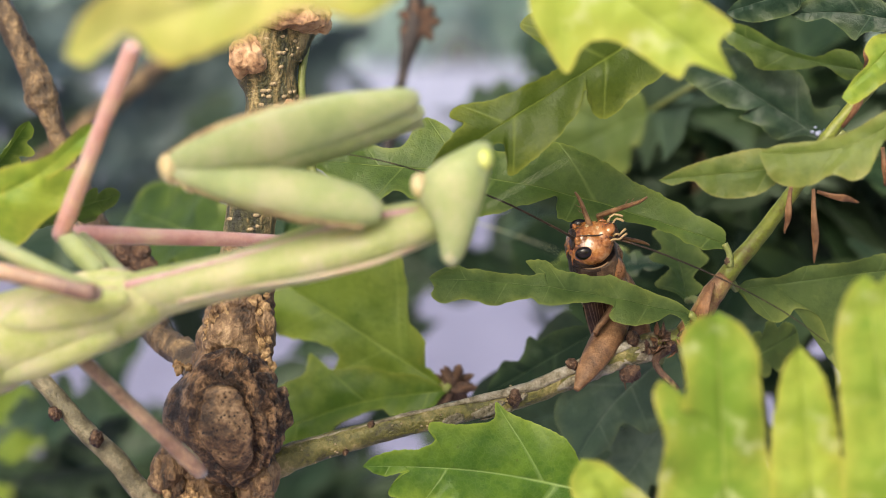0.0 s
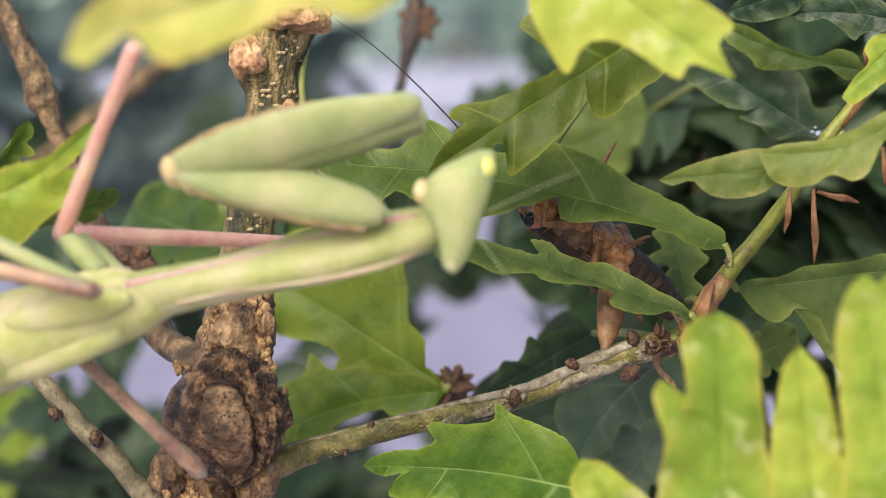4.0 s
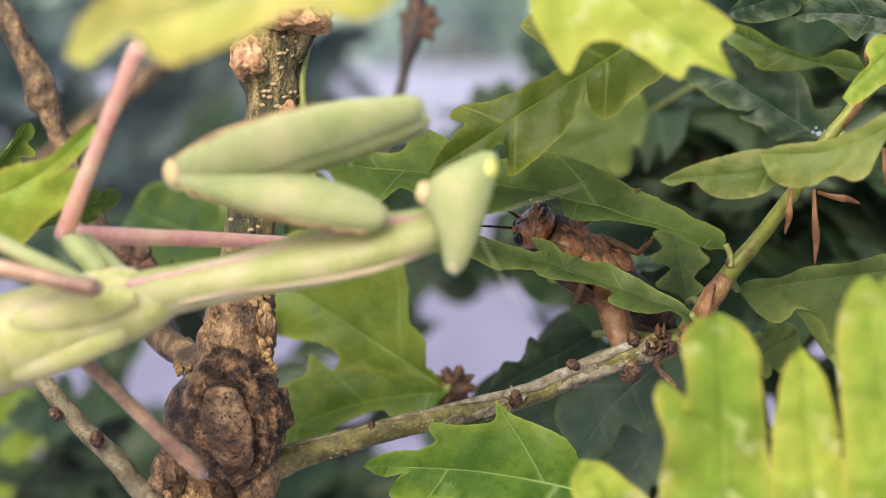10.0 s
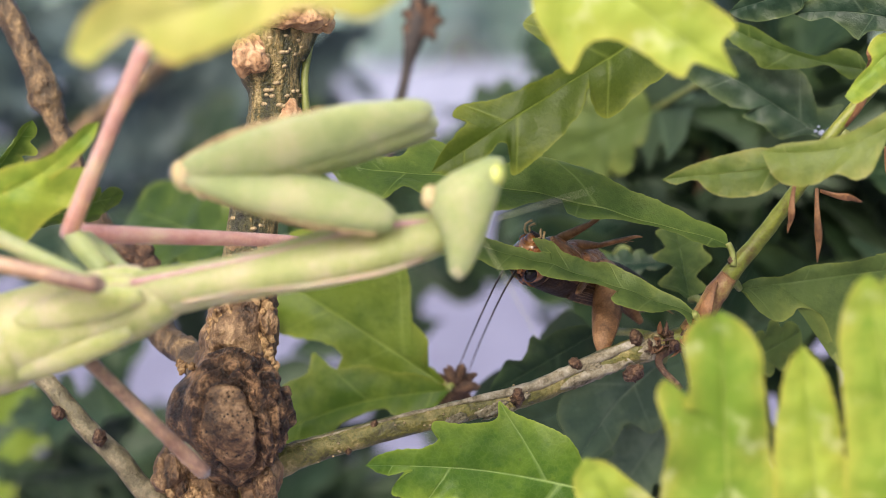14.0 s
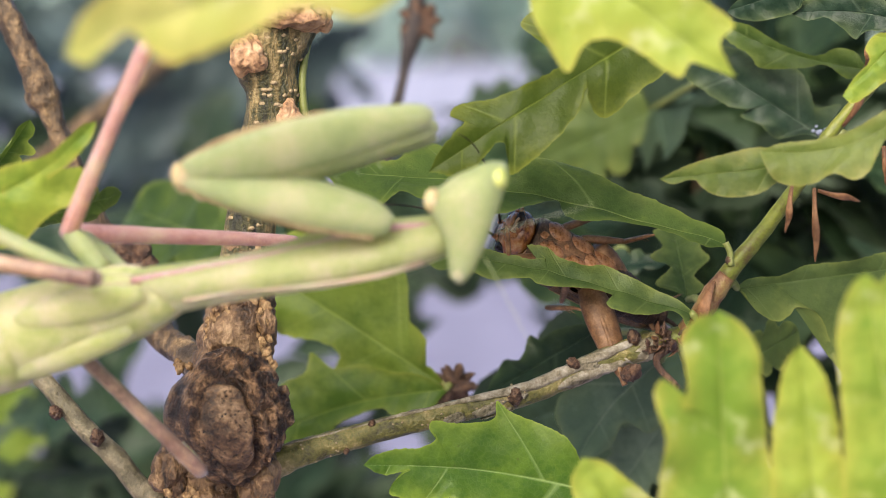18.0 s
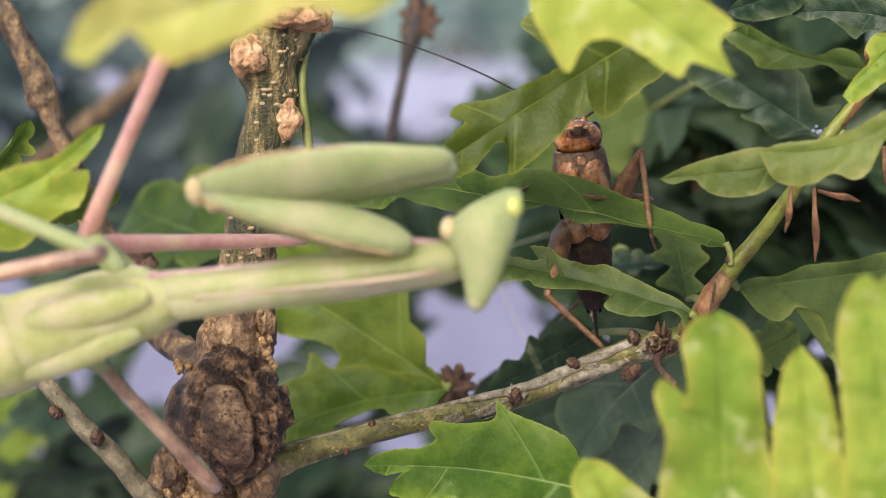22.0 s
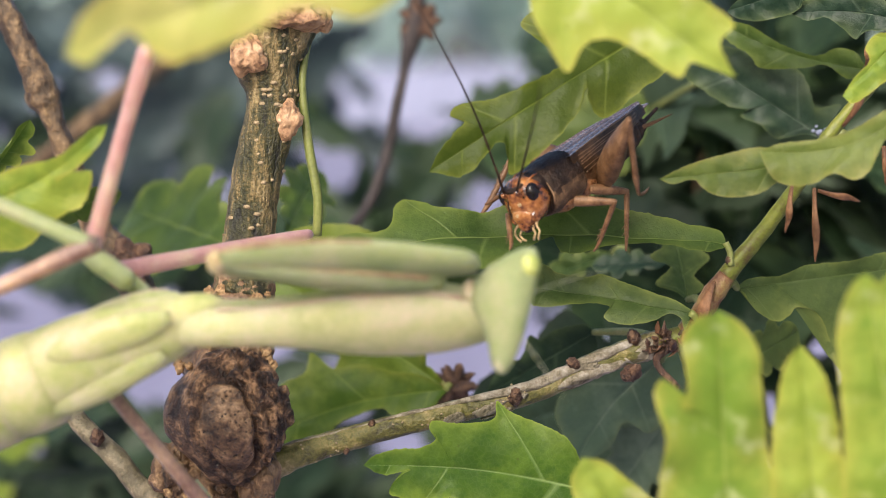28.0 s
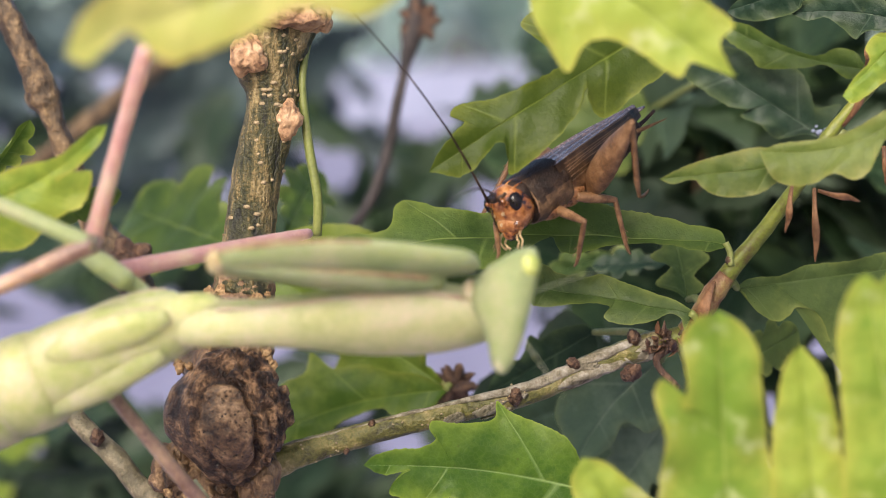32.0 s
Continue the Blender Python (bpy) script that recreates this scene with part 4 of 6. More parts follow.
# ---- moving leaves of the oak ----
def moving_leaf(base, tip, a, b, mat, label, **kw):
    length = (tip - base).length / MM
    return part("leaf", oak_leaf_mesh(length, a, b, mat, **kw), oak, leaf_pose(base, tip), label)


PERCH = moving_leaf(V(35.5, 261.2, -19.9), V(-17.7, 262.1, -9.3), [(0.019, 0.015), (0.055, 0.024), (0.125, 0.004), (0.233, -0.006), (0.375, 0.027), (0.398, 0.011), (0.404, -0.030), (0.434, -0.01), (0.508, 0.025), (0.595, 0.061), (0.688, 0.06), (0.773, 0.035), (0.823, 0.083), (0.891, 0.075), (0.92, 0.045), (0.941, 0.025)],
                    [(0.017, 0.035), (0.122, 0.07), (0.22, 0.1), (0.32, 0.137), (0.426, 0.162), (0.533, 0.12), (0.642, 0.126), (0.695, 0.156), (0.737, 0.163), (0.763, 0.137), (0.768, 0.095), (0.807, 0.072), (0.876, 0.08), (0.921, 0.038)], LEAF_MID, "green oak leaf that the cricket climbs over", bow=-0.05, seed=31, nu=240, wave=.003)
LOWER = moving_leaf(V(31.0, 259.6, -28.6), V(-2.5, 256.9, -23.7), [(0.012, 0.078), (0.03, 0.034), (0.076, 0.01), (0.133, 0.048), (0.218, 0.078), (0.293, 0.074), (0.317, 0.052), (0.301, 0.018), (0.336, 0.006), (0.433, 0.017), (0.516, 0.039), (0.579, 0.046), (0.622, 0.026), (0.755, 0.072), (0.827, 0.07), (0.878, 0.068), (0.949, 0.091), (0.987, 0.065), (0.977, 0.034)],
                    [(0.022, 0.021), (0.059, 0.037), (0.136, 0.058), (0.244, 0.08), (0.352, 0.111), (0.42, 0.097), (0.511, 0.097), (0.565, 0.119), (0.649, 0.111), (0.595, 0.096), (0.573, 0.073), (0.688, 0.057), (0.792, 0.055), (0.896, 0.055), (0.96, 0.035)], LEAF_DULL, "green oak leaf across the cricket's body", bow=-.03, seed=32, nu=220, wave=.003)
FOOTING = moving_leaf(V(-53.6, 228.6, -13.7), V(-37.8, 228.4, -4.4), [(0.1, 0.06), (0.243, 0.076), (0.413, 0.057), (0.626, -0.01), (0.781, 0.005), (0.921, 0.027)],
                      [(0.0, 0.251), (0.087, 0.35), (0.22, 0.384), (0.388, 0.337), (0.52, 0.33), (0.626, 0.337), (0.757, 0.224), (0.753, 0.171), (0.559, 0.14), (0.691, 0.132), (0.817, 0.104), (0.919, 0.066)], LEAF_LIME, "yellow-green oak leaf under the mantis's foot", bow=-.08, seed=33)
part("petiole", mesh_of("petiole", *tube_at([(V(36.1, 261.0, -22.8), .5), (V(36.0, 261.1, -21.2), .4), (V(35.4, 261.2, -19.9), .42)], 8, steps=4), PETIOLE), oak, at_lens())
part("petiole", mesh_of("petiole", *tube_at([(V(32.6, 262.4, -30.6), .7), (V(31.8, 260.5, -29.4), .6), (V(30.9, 259.6, -28.6), .5)], 8, steps=4), PETIOLE), oak, at_lens())
part("petiole", mesh_of("petiole", *tube_at([(V(-61.4, 229.4, -16.7), .8), (V(-56.4, 229.5, -14.9), .7), (V(-53.5, 228.6, -13.6), .5)], 8, steps=4), PETIOLE), oak, at_lens())


# ---- foliage behind ----
def build_thicket():
    trees = thing("oak_thicket", "shaded dark green oak foliage behind the young oak", "tree", Matrix.Translation((0.25, 0.9, 0)))
    inv = trees.matrix_basis.inverted()
    random.seed(11)
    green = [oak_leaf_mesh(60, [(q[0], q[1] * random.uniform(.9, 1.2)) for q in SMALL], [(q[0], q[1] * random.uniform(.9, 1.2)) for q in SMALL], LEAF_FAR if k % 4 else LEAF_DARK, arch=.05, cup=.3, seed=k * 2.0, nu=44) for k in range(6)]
    # the same leaves again, with the haze in their colour
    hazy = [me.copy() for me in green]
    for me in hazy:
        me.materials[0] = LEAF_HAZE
    trunk = sweep([(0, 0, 0, 16), (10, -20, 500, 13), (20, -60, 900, 10), (30, -120, 1200, 8), (10, -160, 1500, 6)], 14, 6, .15, .05)
    part("trunk", mesh_of("trunk", *trunk, BARK), trees, Matrix.Identity(4))

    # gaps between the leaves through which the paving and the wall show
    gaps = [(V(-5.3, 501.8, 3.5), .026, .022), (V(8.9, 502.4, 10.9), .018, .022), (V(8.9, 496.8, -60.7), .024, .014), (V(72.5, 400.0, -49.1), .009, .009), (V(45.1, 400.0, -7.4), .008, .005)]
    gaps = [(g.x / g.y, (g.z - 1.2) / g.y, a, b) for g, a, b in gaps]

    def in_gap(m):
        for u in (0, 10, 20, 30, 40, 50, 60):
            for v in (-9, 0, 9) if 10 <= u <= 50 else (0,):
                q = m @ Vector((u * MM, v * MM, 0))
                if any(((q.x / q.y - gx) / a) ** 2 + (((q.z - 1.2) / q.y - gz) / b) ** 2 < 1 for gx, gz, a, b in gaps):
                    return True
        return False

    def cluster(c, half, n, turn=60, size=(0.8, 1.15)):
        for _ in range(n):
            p = c + Vector([random.uniform(-h, h) * MM for h in half])
            e = Euler([radians(random.uniform(-turn, turn)) + radians(90), radians(random.uniform(-50, 50)), random.uniform(0, 6.28)])
            s = random.uniform(*size)
            d = Vector((random.uniform(-1, 1), random.uniform(-.6, .6), random.uniform(-.7, .4)))
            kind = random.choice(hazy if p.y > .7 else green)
            m = leaf_pose(p, p + d, random.uniform(-60, 60)) @ Matrix.Diagonal((s, s, s, 1))
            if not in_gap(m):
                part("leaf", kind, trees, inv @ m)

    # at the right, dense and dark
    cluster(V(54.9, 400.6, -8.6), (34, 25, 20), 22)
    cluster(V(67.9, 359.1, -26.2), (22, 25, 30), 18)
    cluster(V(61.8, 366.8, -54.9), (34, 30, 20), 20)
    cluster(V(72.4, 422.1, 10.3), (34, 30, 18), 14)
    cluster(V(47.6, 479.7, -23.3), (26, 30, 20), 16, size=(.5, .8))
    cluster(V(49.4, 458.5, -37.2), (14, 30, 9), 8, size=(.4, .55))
    # above left
    small = (.4, .62)
    large = (.7, 1.05)
    cluster(V(-113.2, 902.8, 0.2), (24, 60, 20), 16, size=large)
    cluster(V(-150.7, 924.6, 22.6), (34, 60, 15), 14, size=large)
    cluster(V(-185.6, 922.9, 0.2), (22, 60, 24), 10, size=large)
    cluster(V(-101.0, 900.3, -31.4), (12, 50, 14), 5, size=large)
    cluster(V(-126.8, 859.4, -41.7), (16, 50, 11), 3, size=large)
    cluster(V(-76.3, 618.6, -41.8), (12, 30, 8), 6, size=(.5, .7))
    cluster(V(-139.3, 697.3, -62.3), (13, 40, 15), 6, size=(.5, .8))
    cluster(V(-88.1, 415.7, -71.4), (4, 30, 10), 5, size=small)
    cluster(V(-110.0, 633.0, -114.0), (22, 30, 12), 12, size=(.5, .8))
    cluster(V(-34.0, 553.4, -105.8), (15, 30, 6), 8, size=(.5, .7))
    cluster(V(-7.9, 534.0, -97.7), (17, 30, 7), 10, size=(.5, .7))
    cluster(V(15.7, 494.7, -86.4), (16, 30, 11), 11, size=(.5, .7))
    cluster(V(-8.0, 457.4, -50.9), (6, 30, 8), 4, size=small)
    cluster(V(-27.9, 456.6, -60.8), (6, 30, 5), 3, size=small)
    cluster(V(-31.2, 798.9, -45.3), (14, 40, 12), 6, size=(.6, .9))
    cluster(V(25.4, 601.6, -3.1), (7, 40, 6), 4, size=(.4, .6))
    cluster(V(14.6, 557.8, -49.8), (9, 30, 4), 4, size=small)
    cluster(V(-117.8, 593.4, -106.9), (14, 30, 7), 8, size=(.4, .6))
    cluster(V(-18.9, 514.8, -86.3), (7, 20, 3), 5, size=(.3, .4))
    cluster(V(44.7, 621.2, -9.1), (7, 30, 5), 9, size=(.35, .5))
    cluster(V(-1.9, 498.2, -42.5), (6, 25, 5), 8, size=(.3, .45))
    cluster(V(22.2, 557.3, -55.9), (9, 30, 6), 7, size=(.3, .45))
    cluster(V(-3.4, 517.5, -51.9), (5, 30, 6), 5, size=(.3, .45))
    cluster(V(-44.9, 904.3, 19.6), (12, 50, 12), 5, size=(.5, .8))
    cluster(V(25.2, 804.0, 19.6), (12, 50, 14), 8, size=(.5, .8))
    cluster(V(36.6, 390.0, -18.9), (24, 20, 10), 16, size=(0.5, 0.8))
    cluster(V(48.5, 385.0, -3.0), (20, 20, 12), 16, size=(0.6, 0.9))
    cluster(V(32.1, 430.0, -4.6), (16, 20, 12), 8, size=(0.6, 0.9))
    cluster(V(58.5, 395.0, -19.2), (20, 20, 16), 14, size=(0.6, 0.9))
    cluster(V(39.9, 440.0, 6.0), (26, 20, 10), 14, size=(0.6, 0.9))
    cluster(V(-115.8, 760.0, 6.3), (30, 40, 16), 12, size=(0.8, 1.1))
    cluster(V(-93.6, 780.0, -4.1), (22, 40, 14), 10, size=(0.8, 1.1))
    cluster(V(-127.9, 700.0, -28.2), (20, 30, 20), 8, size=(0.8, 1.1))
    cluster(V(-64.1, 520.0, -33.7), (18, 20, 10), 9, size=(0.6, 0.9))
    cluster(V(-21.9, 560.0, -27.2), (16, 20, 12), 7, size=(0.6, 0.9))
    cluster(V(-48.4, 800.0, 2.3), (14, 30, 24), 5, size=(0.7, 1.0))
    cluster(V(-97.3, 560.0, -99.3), (20, 20, 14), 12, size=(0.6, 0.9))
    cluster(V(-76.2, 520.0, -100.9), (30, 20, 8), 10, size=(0.6, 0.9))
    cluster(V(20.9, 640.0, 3.6), (9, 20, 9), 6, size=(0.5, 0.8))
    cluster(V(10.0, 560.0, -12.7), (8, 20, 7), 5, size=(0.4, 0.6))
    cluster(V(-13.7, 600.0, -24.2), (10, 20, 7), 5, size=(0.5, 0.7))
    for a, b in ((V(53.1, 420.0, -16.9), V(81.5, 417.3, -51.0)), (V(-57.7, 441.8, 6.0), V(-91.1, 439.8, -20.1))):
        pa, pb = [(inv @ q) / MM for q in (a, b)]
        top = Vector((10, -160, 1500))
        part("limb", mesh_of("limb", *sweep([(*top, 5), (*((top + pa) / 2), 3.5), (*pa, 2.2), (*pb, 1.2)], 8, 6, .15, .1), BARK), trees, Matrix.Identity(4))


build_thicket()


def build_far_trees():
    """A white wall and a row of trees across the paving."""
    random.seed(23)
    wall = thing("garden_wall", "long whitewashed garden wall beyond the paving", "wall", Matrix.Translation((0, 60, 0)))
    for k in range(-10, 11):
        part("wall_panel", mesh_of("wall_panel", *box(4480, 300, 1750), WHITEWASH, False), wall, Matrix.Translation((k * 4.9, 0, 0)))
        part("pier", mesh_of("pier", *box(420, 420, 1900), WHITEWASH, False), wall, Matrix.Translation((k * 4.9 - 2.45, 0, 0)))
    for x, y, h in ((-2.6, 70, 9.6), (3.8, 76, 10.2), (-22, 72, 9.5), (-15.5, 78, 10.5), (-9, 73, 9.0), (9.0, 72, 10.0), (15, 79, 9.5), (21, 74, 9.0)):
        tree = thing("broadleaf_tree", "distant green broadleaf tree beyond the paving", "tree", Matrix.Translation((x, y, 0)), "trees beyond the paving")
        part("trunk", mesh_of("trunk", *sweep([(0, 0, -20, 190), (60, 20, 1200, 150), (-50, 0, 2600, 110), (30, 0, h * 700, 50)], 12, 5, .15, .002), BARK), tree)
        for k in range(5):
            w = k * 1.3
            part("limb", mesh_of("limb", *sweep([(0, 0, 1300 + 500 * k, 70), (700 * math.cos(w), 700 * math.sin(w), 1900 + 520 * k, 50), (1500 * math.cos(w), 1500 * math.sin(w), 2300 + 560 * k, 20)], 8, 4), BARK), tree)
        verts, faces = [], []
        uvs = []
        for _ in range(900):
            d = Vector((random.gauss(0, 1), random.gauss(0, 1), random.gauss(0, 1))).normalized() * random.uniform(.55, 1.08) ** 0.6
            c = Vector((d.x * 3400, d.y * 3000, h * 560 + d.z * h * 430))
            m = Euler([random.uniform(0, 6.28) for _ in range(3)]).to_matrix()
            o = len(verts)
            for q in ((-150, 0, 0), (-60, 80, 15), (60, 90, 15), (170, 0, -10), (60, -90, 15), (-60, -80, 15)):
                verts.append(c + m @ Vector(q) * 3.2)
                uvs.append((q[0] / 320 + .5, q[1] / 95))
            faces += [(o, o + 1, o + 2, o + 3), (o, o + 3, o + 4, o + 5)]
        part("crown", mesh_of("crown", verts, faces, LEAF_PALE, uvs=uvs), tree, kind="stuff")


build_far_trees()


# ---- praying mantis ----
def between(rows, t):
    """The places of a row table at t, straight between its rows."""
    if t <= rows[0][0]:
        return rows[0][1:]
    for a, b in zip(rows, rows[1:]):
        if t <= b[0]:
            k = (t - a[0]) / (b[0] - a[0])
            return [p + (q - p) * k for p, q in zip(a[1:], b[1:])]
    return rows[-1][1:]


MANTIS_UP = Vector((0, -0.35, 1))
MANTIS_ROWS = [(0, V(-32.3, 221.9, -22.6), V(-0.5, 220.5, -14.5)), (2, V(-32.3, 221.9, -22.6), V(-0.5, 220.5, -14.5)), (3, V(-32.3, 221.9, -22.6), V(-0.4, 220.5, -15.1)), (10, V(-32.2, 221.9, -22.5), V(-0.2, 220.5, -15.3)), (13, V(-32.1, 221.9, -22.5), V(-0.1, 220.5, -15.6)),
               (14.5, V(-32.0, 221.9, -22.5), V(0.0, 220.4, -16.1)), (16.5, V(-31.8, 221.9, -22.4), V(0.3, 220.4, -16.3)), (18.5, V(-31.7, 221.9, -22.3), V(0.4, 220.4, -16.5)), (19, V(-31.5, 221.9, -22.4), V(0.8, 220.3, -17.5)), (20, V(-31.1, 221.9, -22.3), V(1.1, 220.3, -17.5)), (21.5, V(-30.6, 221.9, -22.1), V(1.4, 220.3, -18.0)), (22, V(-30.2, 221.9, -22.7), V(1.7, 220.2, -19.0)),
               (22.5, V(-25.7, 219.8, -24.4), V(5.1, 217.9, -22.6)), (23, V(-25.0, 219.7, -25.6), V(5.2, 217.8, -24.0)), (24, V(-25.0, 219.7, -25.2), V(5.2, 217.8, -23.7)), (24.5, V(-26.3, 219.7, -25.3), V(4.5, 217.8, -24.5)), (25, V(-27.5, 219.7, -25.5), V(3.9, 217.7, -24.9)), (28, V(-27.7, 219.7, -25.3), V(3.8, 217.7, -24.6)), (32, V(-27.7, 219.7, -25.3), V(3.8, 217.7, -24.6))]
TAIL_ROWS = [(0, V(-31.6, 221.9, -23.0), V(-57.2, 224.3, -30.8)), (21.5, V(-29.9, 221.9, -22.7), V(-56.0, 224.3, -30.5)), (22, V(-29.4, 221.9, -22.9), V(-55.4, 224.3, -30.8)), (22.5, V(-25.1, 219.8, -24.4), V(-49.0, 223.1, -33.4)), (24, V(-24.4, 219.7, -24.6), V(-47.8, 223.0, -33.7)), (25, V(-26.7, 219.7, -24.8), V(-50.3, 222.9, -34.9)), (32, V(-27.0, 219.7, -24.7), V(-50.5, 222.9, -34.9))]
ARM_ROWS = [(0, V(-7.0, 216.6, -13.2), V(-28.1, 214.0, -8.6), V(-2.7, 214.6, -1.2)), (3, V(-6.8, 216.6, -13.3), V(-27.9, 214.0, -8.8), V(-2.7, 214.5, -1.8)), (10, V(-6.6, 216.6, -13.7), V(-27.7, 213.9, -9.1), V(-2.6, 214.5, -2.0)), (13, V(-6.1, 216.6, -13.9), V(-27.2, 213.9, -9.3), V(-2.1, 214.5, -2.4)), (16.5, V(-6.0, 216.5, -14.4), V(-27.0, 213.9, -9.6), V(-2.2, 214.4, -3.1)),
            (18.5, V(-6.0, 216.5, -14.6), V(-26.9, 213.9, -9.7), V(-2.2, 214.4, -3.5)), (19, V(-5.5, 216.4, -15.6), V(-26.7, 213.9, -10.1), V(-1.6, 214.3, -4.9)), (21.5, V(-4.7, 216.4, -16.0), V(-25.9, 213.8, -10.8), V(-0.9, 214.1, -6.8)), (22, V(-4.1, 216.4, -16.6), V(-25.5, 213.8, -11.0), V(-0.5, 214.1, -7.7)), (22.5, V(0.4, 215.1, -19.9), V(-21.9, 212.4, -16.3), V(3.9, 212.5, -15.0)),
            (23, V(0.6, 215.1, -20.4), V(-21.3, 212.3, -16.7), V(3.8, 212.4, -16.3)), (24, V(0.6, 215.1, -20.3), V(-21.3, 212.3, -16.8), V(3.7, 212.4, -16.6)), (24.5, V(-0.2, 215.1, -19.9), V(-22.3, 212.3, -17.5), V(3.1, 212.3, -17.3)), (25, V(-0.8, 215.1, -20.2), V(-23.2, 212.2, -18.2), V(2.7, 212.2, -17.9)), (32, V(-0.8, 215.1, -20.2), V(-23.3, 212.2, -18.2), V(3.1, 212.2, -17.9))]
LEG_ROWS = {
    "upper": [(0, V(-37.5, 226.1, -20.2), V(-41.7, 227.4, -16.1), V(-31.8, 215.0, 4.1)), (10, V(-37.4, 226.1, -20.2), V(-41.5, 227.4, -16.1), V(-31.3, 215.0, 4.2)), (21.5, V(-37.2, 226.1, -19.9), V(-40.7, 227.4, -16.0), V(-29.7, 215.0, 4.7)), (22.5, V(-33.2, 224.1, -20.6), V(-37.0, 225.4, -16.8), V(-27.0, 214.9, 2.9)), (24, V(-32.9, 224.1, -20.6), V(-36.9, 225.4, -16.8), V(-26.8, 214.9, 2.9)), (25, V(-34.1, 224.0, -21.2), V(-38.2, 225.2, -18.6), V(-30.2, 215.0, 4.1)), (32, V(-34.3, 224.0, -21.2), V(-38.5, 225.2, -18.6), V(-30.5, 215.0, 4.1))],
    "far": [(0, V(-35.3, 228.1, -21.0), V(-40.8, 231.4, -16.6), V(-18.3, 254.3, -19.1)), (21.5, V(-34.7, 228.1, -21.0), V(-40.5, 231.4, -16.6), V(-18.0, 254.3, -19.2)), (22.5, V(-31.8, 227.0, -22.1), V(-35.5, 229.2, -18.9), V(-15.5, 255.3, -19.0)), (24, V(-31.5, 227.0, -22.1), V(-35.0, 229.2, -19.1), V(-15.4, 255.3, -18.6)), (25, V(-32.7, 226.9, -22.8), V(-36.1, 229.1, -20.7), V(-15.5, 255.4, -18.3)), (32, V(-32.8, 226.9, -22.8), V(-36.3, 229.1, -20.7), V(-15.5, 255.4, -18.1))],
    "near": [(0, V(-54.9, 216.7, -12.4), V(-36.4, 214.0, -21.3), V(-55.6, 214.3, -16.8)), (16.5, V(-54.9, 216.7, -11.8), V(-36.4, 214.1, -20.4), V(-55.6, 214.4, -16.6)), (21.5, V(-54.9, 216.8, -11.1), V(-36.4, 214.2, -18.8), V(-55.6, 214.2, -18.6)), (22.5, V(-54.4, 217.1, -7.9), V(-35.1, 214.4, -16.1), V(-54.4, 213.8, -24.1)), (24, V(-54.4, 217.1, -7.9), V(-34.9, 214.4, -15.9), V(-54.4, 213.7, -24.4)), (25, V(-54.9, 217.0, -8.8), V(-36.4, 214.4, -16.7), V(-55.6, 213.7, -25.5)), (32, V(-54.9, 217.0, -8.8), V(-36.5, 214.4, -16.5), V(-55.6, 213.7, -25.5))],
    "lower": [(0, V(-42.7, 225.6, -26.3), V(-40.2, 228.4, -29.8), V(-27.7, 237.2, -44.6)), (21.5, V(-42.4, 225.6, -26.3), V(-40.0, 228.4, -29.8), V(-27.9, 237.2, -44.6)), (22.5, V(-37.6, 224.3, -29.9), V(-34.9, 227.1, -32.8), V(-25.3, 237.0, -47.6)), (24, V(-37.3, 224.3, -30.2), V(-34.6, 227.1, -33.1), V(-25.0, 237.0, -47.6)), (25, V(-38.8, 224.3, -30.5), V(-36.3, 227.0, -34.0), V(-26.8, 236.9, -48.9)), (32, V(-38.8, 224.3, -30.5), V(-36.5, 227.0, -34.0), V(-27.2, 236.9, -48.9))],
}
FEELER_LINES = [
    [(0, V(4.4, 217.7, -12.8), V(12.2, 208.0, -7.5)), (7, V(4.7, 217.6, -13.4), V(14.7, 207.9, -9.2)), (13, V(5.2, 217.6, -13.7), V(15.6, 207.9, -9.8)), (19, V(5.7, 217.4, -15.9), V(15.0, 207.7, -12.4)), (22, V(6.5, 217.3, -17.0), V(15.6, 207.6, -13.6)), (22.5, V(8.8, 215.1, -20.4), V(17.1, 205.4, -16.1)), (25, V(7.7, 214.9, -22.1), V(15.4, 205.2, -18.3)), (32, V(7.7, 214.9, -22.0), V(15.4, 205.2, -18.3))],
    [(0, V(2.8, 217.6, -14.1), V(11.3, 207.4, -16.4)), (3, V(3.2, 217.5, -15.3), V(10.5, 206.8, -23.0)), (7, V(3.6, 217.4, -15.7), V(10.2, 206.5, -27.5)), (13, V(4.0, 217.4, -16.1), V(10.6, 206.5, -27.6)), (19, V(4.4, 217.2, -18.7), V(9.8, 206.4, -28.6)), (22, V(5.2, 217.1, -20.0), V(11.3, 206.1, -32.0)), (22.5, V(8.3, 214.8, -23.3), V(12.3, 204.1, -31.7)), (25, V(7.1, 214.7, -24.8), V(11.2, 204.3, -30.0)), (32, V(7.1, 214.7, -24.8), V(11.2, 204.3, -30.0))],
]
MANTIS_TIMES = [r[0] for r in MANTIS_ROWS]


def mantis_root(t):
    b, h = between(MANTIS_ROWS, t)
    return aim(b, h, MANTIS_UP)


mantis = thing("praying_mantis", "pale green praying mantis hanging beside the oak stem with pink legs", "insect", mantis_root(0))
MANTIS_LIMBS = []
TURNING = []
HEADS = []


def limb(name, me, rows, i, j, parent=mantis, label="", up=Vector((0, -1, 0.2)), turn=0):
    """A rigid limb from place i to place j of its rows."""
    ob = part(name, me, parent, None, label)
    MANTIS_LIMBS.append((ob, rows, i, j, up, turn))
    return ob


